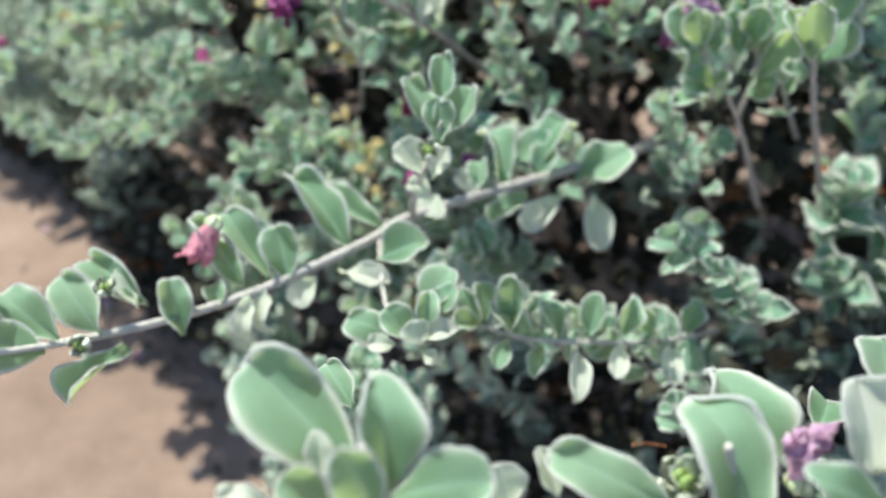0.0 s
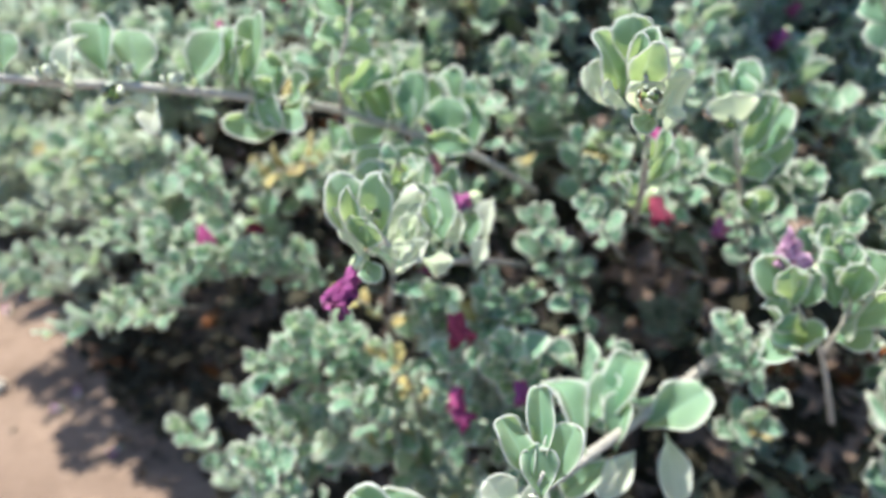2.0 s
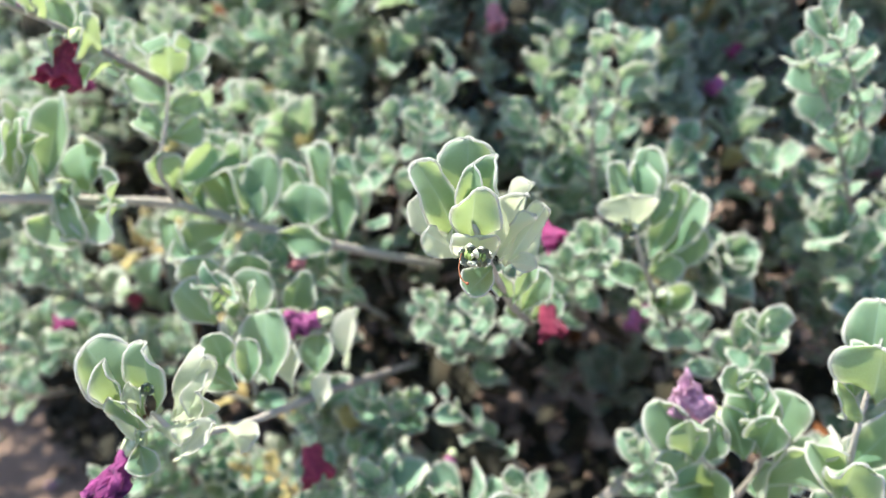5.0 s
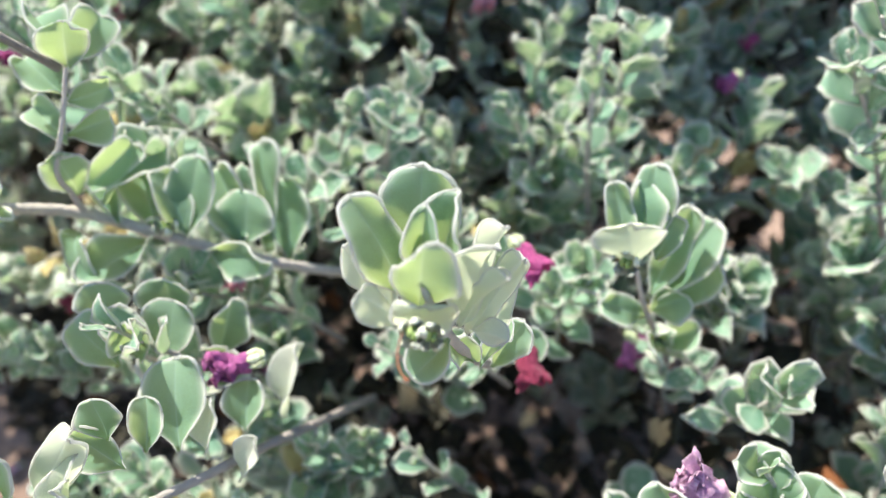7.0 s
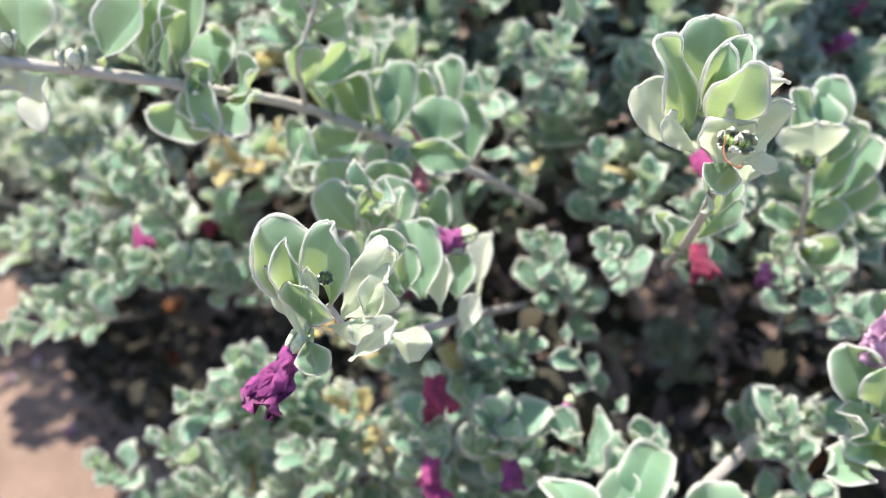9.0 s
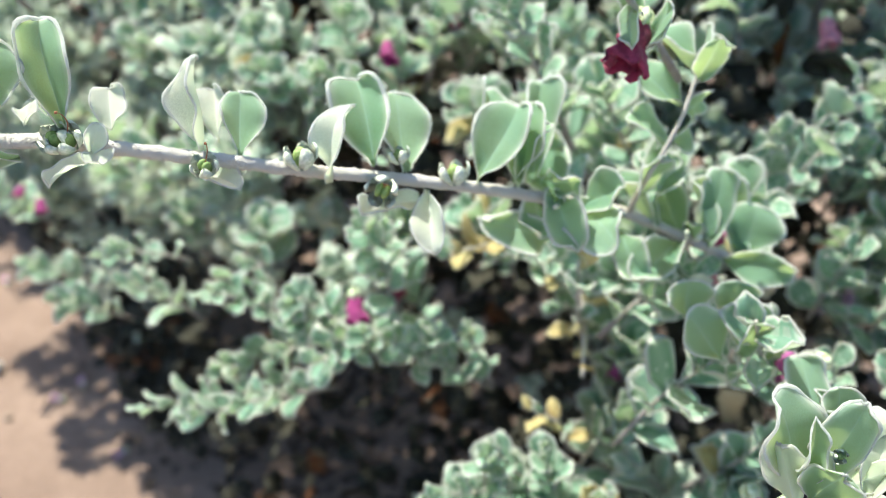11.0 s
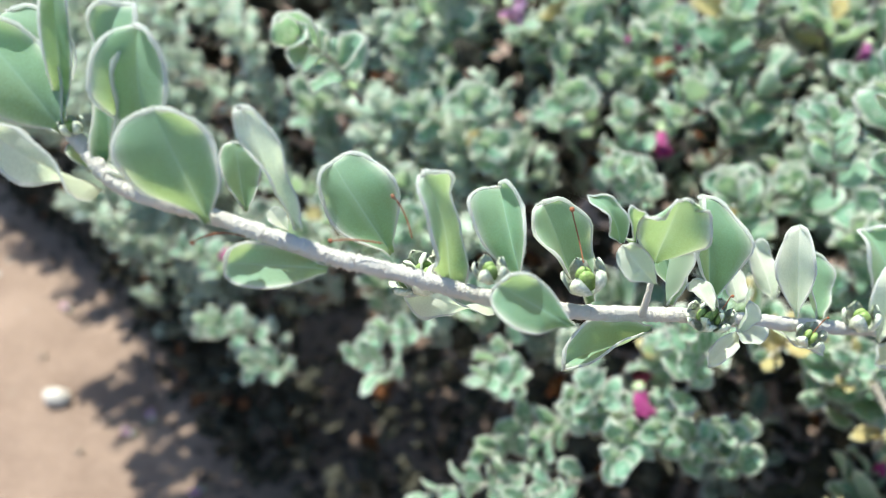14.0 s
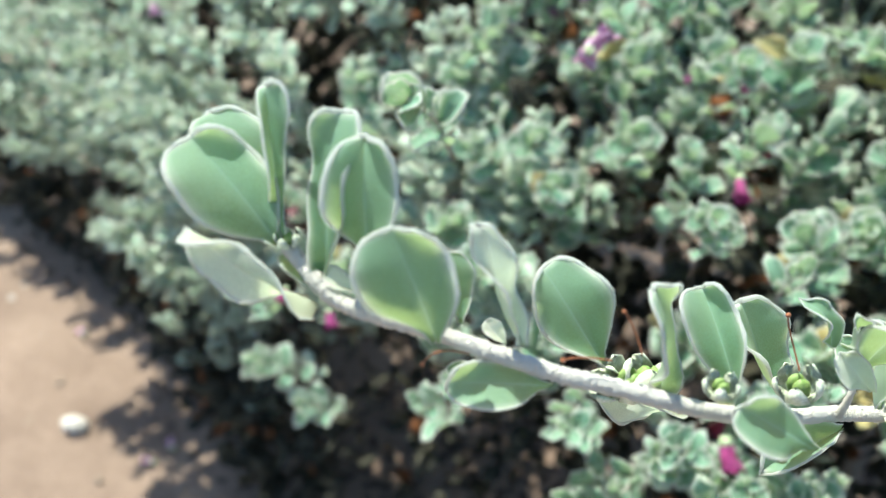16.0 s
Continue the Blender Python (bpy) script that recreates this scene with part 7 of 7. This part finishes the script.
def fill_far():
    """The rest of the leafy mass, too many to tell apart: leaves along hidden shoots and loose in the depth."""
    rnd = random.Random(5)
    shapes = []
    for me in [COARSE[k] for k in ("cup", "flat", "bent", "roll", "notch")] + [DEEP[k] for k in ("cup", "flat")]:
        co = np.array([v.co for v in me.vertices])
        fa = np.array([tuple(p.vertices) for p in me.polygons])
        at = np.array([d.color for d in me.color_attributes["edge"].data])
        shapes.append((co, fa, at))
    sticks = bmesh.new()
    layer = sticks.verts.layers.float_color.new("edge")
    where, axes, norms = [], [], []
    n = 0
    while n < 2820:
        edge, corner = 1600 <= n < 2120, 1940 <= n < 2120
        back = n >= 2120
        deep = rnd.random() < 0.35 and not corner and not back
        wide = rnd.random() < 0.22
        s, u = -0.01 + (1.6 if wide else 0.70) * rnd.random() ** 1.2, rnd.uniform(-0.7, 1.3) if rnd.random() < 0.78 else rnd.uniform(1.2, 2.25)
        if back:
            s, u = rnd.uniform(0.45, 1.5), rnd.uniform(-0.75, 2.25)
        x, y = place(s, u)
        if outer(s, u) > 1 or (s < 0.07 and rnd.random() < 0.5):
            continue
        over = low = False
        if corner:
            k = rnd.random()
            x, y = rnd.uniform(0.22, 0.50) + 0.45 * k, 0.62 + 0.85 * k + rnd.uniform(0, 0.25)
        elif edge:
            # shaded sprigs that hang over the path, one tier under another
            over, low = n % 4 > 1, n % 4 == 1
            s, u = (rnd.uniform(0.03, 0.19), rnd.uniform(0.40, 1.0)) if low else (rnd.uniform(-0.035, 0.09), rnd.uniform(0.34, 1.02)) if over else (rnd.uniform(0.01, 0.17), rnd.uniform(-0.35, 1.5))
            if over and 0.48 < u < 0.68:
                s += 0.03
            elif over and u > 0.68:
                s -= 0.05
            x, y = place(s - (0.05 if over else 0), u)
        near = -0.60 < x < 0.42 and 0.32 < y < 0.84
        if y < 0.30 and x > -0.3:
            deep = True
        z = crown(x, y) - (rnd.uniform(0.10, 0.4) if deep else 0.01 + abs(rnd.gauss(0, 0.05)) + (0.05 if near else 0))
        if not corner:
            z -= rnd.random() * shading_rise(x, y)
        if edge and not corner:
            z = rnd.uniform(0.50, 0.67) if over else rnd.uniform(0.18, 0.48) if low else crown(x, y) - rnd.uniform(0.03, 0.30)
        if z < 0.06:
            continue
        p = Vector((x, y, z))
        if in_void(p):
            continue
        n += 1
        out = Vector((-0.77, -0.64, 0)) * max(0.0, 1 - s / 0.25) + Vector((rnd.uniform(-.6, .6), rnd.uniform(-.6, .6), 0.8))
        base = p - out.normalized() * rnd.uniform(0.05, 0.10)
        line = stem_curve([base, base.lerp(p, 0.5) + Vector((0.006, -0.004, 0.004)), p], 8)
        if n % 3 == 0:
            tube(sticks, [q - ROOT for q in line], 0.0016, 0.0008, 4, layer, 0.4, 0.8)
        for b, t, nor, kind in sprig_leaves(line, rnd, rnd.randint(11, 15), rnd.uniform(0.018, 0.026), True):
            where.append(b - ROOT)
            axes.append(t - b)
            norms.append(nor)
    shown = len(where)
    # loose inner leaves; their near-black colour stands for the shade inside
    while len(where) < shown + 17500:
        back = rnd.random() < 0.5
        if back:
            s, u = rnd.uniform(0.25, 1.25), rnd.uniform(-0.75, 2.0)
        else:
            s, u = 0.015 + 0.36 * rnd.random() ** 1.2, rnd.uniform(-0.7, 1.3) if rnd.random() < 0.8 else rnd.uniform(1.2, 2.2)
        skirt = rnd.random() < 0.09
        # near-black leaves at the foot, laid over shaded earth to darken it
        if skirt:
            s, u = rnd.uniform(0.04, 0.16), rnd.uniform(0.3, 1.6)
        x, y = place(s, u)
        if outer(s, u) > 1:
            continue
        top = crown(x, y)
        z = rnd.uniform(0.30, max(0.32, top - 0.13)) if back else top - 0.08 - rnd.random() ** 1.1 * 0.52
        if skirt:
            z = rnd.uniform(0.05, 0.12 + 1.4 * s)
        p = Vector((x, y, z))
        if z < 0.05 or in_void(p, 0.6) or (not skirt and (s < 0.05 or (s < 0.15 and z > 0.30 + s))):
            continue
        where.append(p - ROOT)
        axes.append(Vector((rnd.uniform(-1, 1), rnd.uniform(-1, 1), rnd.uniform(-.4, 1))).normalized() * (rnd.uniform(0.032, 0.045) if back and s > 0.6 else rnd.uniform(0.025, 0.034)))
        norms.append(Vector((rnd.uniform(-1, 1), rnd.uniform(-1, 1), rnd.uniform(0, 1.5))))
    where, axes, norms = np.array(where), np.array(axes), np.array(norms)
    size = np.linalg.norm(axes, axis=1, keepdims=True)
    yy = axes / size
    xx = np.cross(yy, norms)
    xx /= np.linalg.norm(xx, axis=1, keepdims=True) + 1e-9
    zz = np.cross(xx, yy)
    late = np.arange(shown, len(where))

    def joined(name, picks, mat, label):
        """One mesh of the leaves in picks: pairs of a shape and the leaves that have it."""
        verts, faces, cols, total = [], [], [], 0
        for (co, fa, at), pick in picks:
            pts = (co[None, :, 0:1] * xx[pick, None] + co[None, :, 1:2] * yy[pick, None] + co[None, :, 2:3] * zz[pick, None]) * size[pick, None] + where[pick, None]
            verts.append(pts.reshape(-1, 3))
            faces.append((fa[None] + (np.arange(len(pick)) * len(co) + total)[:, None, None]).reshape(-1, 4))
            cols.append(np.tile(at, (len(pick), 1)))
            total += len(pick) * len(co)
        verts, faces, cols = np.concatenate(verts), np.concatenate(faces), np.concatenate(cols)
        me = bpy.data.meshes.new(name)
        me.vertices.add(len(verts))
        me.vertices.foreach_set("co", verts.ravel())
        me.loops.add(faces.size)
        me.loops.foreach_set("vertex_index", faces.ravel())
        me.polygons.add(len(faces))
        me.polygons.foreach_set("loop_start", np.arange(len(faces)) * 4)
        me.polygons.foreach_set("use_smooth", np.ones(len(faces), dtype=bool))
        me.update(calc_edges=True)
        a = me.color_attributes.new("edge", "FLOAT_COLOR", "POINT")
        a.data.foreach_set("color", cols.astype(np.float32).ravel())
        me.materials.append(mat)
        ob = new(name, me)
        ob.parent = shrub
        tagged(ob, label, kind="stuff")

    joined("foliage", [(shapes[k], np.arange(k, shown, 5)) for k in range(5)],
           LEAF_FAR, "dense silvery grey-green leaf mass of the shrub")
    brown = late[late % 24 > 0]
    joined("dead_foliage", [(shapes[5], brown[::2]), (shapes[6], brown[1::2])], SHADE_LEAF, "leaves inside the shrub, coloured near-black for its shade")
    joined("rusty_foliage", [(shapes[5], late[late % 24 == 0])], RUST, "rust-orange withered leaves deep in the shrub")
    tw = new("brushwood", mesh_of("brushwood", sticks, BARK))
    tw.parent = shrub
    tagged(tw, "thin brown twigs inside the shrub", kind="stuff")


fill_far()


def limbs():
    """The woody limbs that carry the crown, from the foot of the shrub."""
    rnd = random.Random(8)
    for i in range(16):
        x, y = rnd.uniform(-0.35, 0.9), rnd.uniform(0.45, 1.7)
        if inside(x, y) < 0.08:
            continue
        top = Vector((x, y, crown(x, y) - 0.16))
        foot = ROOT + Vector((rnd.uniform(-0.12, 0.12), rnd.uniform(-0.12, 0.12), -0.02))
        foot.z = -0.02
        mid = foot.lerp(top, 0.5) + Vector((rnd.uniform(-.06, .06), rnd.uniform(-.06, .06), 0.05))
        ob = branch([((foot, mid, top), 0.011, 0.003, 0.0, 0.9)])
        ob.name = "limb"


limbs()


# ---- on the ground ----
def pebble_mesh(seed, mat, squash=0.6):
    bm = bmesh.new()
    bmesh.ops.create_icosphere(bm, subdivisions=2, radius=1.0)
    for v in bm.verts:
        v.co *= 1 + 0.28 * noise.noise(v.co * 1.3 + Vector((seed * 7.0, 0, 0)))
        v.co.z *= squash
    return mesh_of("pebble", bm, mat)


def pebbles():
    rnd = random.Random(21)
    white = new("pebble", pebble_mesh(1, STONE))
    white.location, white.scale = (-0.875, 1.08, 0.012), (0.024, 0.018, 0.02)
    tagged(white, "small whitish pebble lying on dry earth", "pebble", "pebbles on the path")
    shapes = [pebble_mesh(s, m) for s, m in ((2, CHIP), (3, STONE), (4, CHIP))]
    for i in range(60):
        x, y = rnd.uniform(-1.7, -0.2), rnd.uniform(0.3, 1.9)
        if inside(x, y) > 0.05:
            continue
        ob = new("pebble", shapes[i % 3])
        r = rnd.uniform(0.003, 0.009)
        ob.location, ob.scale, ob.rotation_euler = (x, y, r * 0.4), (r, r * rnd.uniform(0.7, 1), r), (0, 0, rnd.uniform(0, 6))
        tagged(ob, "small brownish pebble lying on dry earth", "pebble", "pebbles on the path")


pebbles()


def fallen():
    """Dropped flowers on the path, and dead leaves under the shrub, coloured dark for the shade there."""
    rnd = random.Random(4)
    for x, y in ((-0.72, 1.02), (-0.70, 1.05), (-0.58, 0.93), (-0.95, 1.30)):
        ob = new("fallen_flower", FLOWERS[4])
        ob.location = (x, y, 0.008)
        ob.scale = (0.022, 0.022, 0.022)
        ob.rotation_euler = (0.1, 0, rnd.uniform(0, 6))
        tagged(ob, "fallen faded pink flower on dry earth", "flower", "fallen flowers")
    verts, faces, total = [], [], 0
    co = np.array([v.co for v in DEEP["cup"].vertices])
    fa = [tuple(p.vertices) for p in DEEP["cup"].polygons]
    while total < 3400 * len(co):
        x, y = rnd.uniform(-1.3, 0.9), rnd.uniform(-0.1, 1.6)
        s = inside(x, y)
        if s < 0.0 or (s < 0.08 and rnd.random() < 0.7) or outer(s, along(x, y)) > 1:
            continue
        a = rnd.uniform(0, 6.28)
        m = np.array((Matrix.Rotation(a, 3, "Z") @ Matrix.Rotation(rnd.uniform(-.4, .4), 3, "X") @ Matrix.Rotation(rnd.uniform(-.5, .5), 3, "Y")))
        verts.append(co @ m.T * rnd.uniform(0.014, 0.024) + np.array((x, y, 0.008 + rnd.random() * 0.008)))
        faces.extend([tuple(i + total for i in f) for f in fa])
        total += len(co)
    me = bpy.data.meshes.new("shade_leaf_litter")
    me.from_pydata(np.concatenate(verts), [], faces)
    me.materials.append(SHADE_LITTER)
    tagged(new("shade_leaf_litter", me), "dead leaves lying on the earth, coloured darker for the shade under the shrub", "leaf litter", kind="stuff")


fallen()
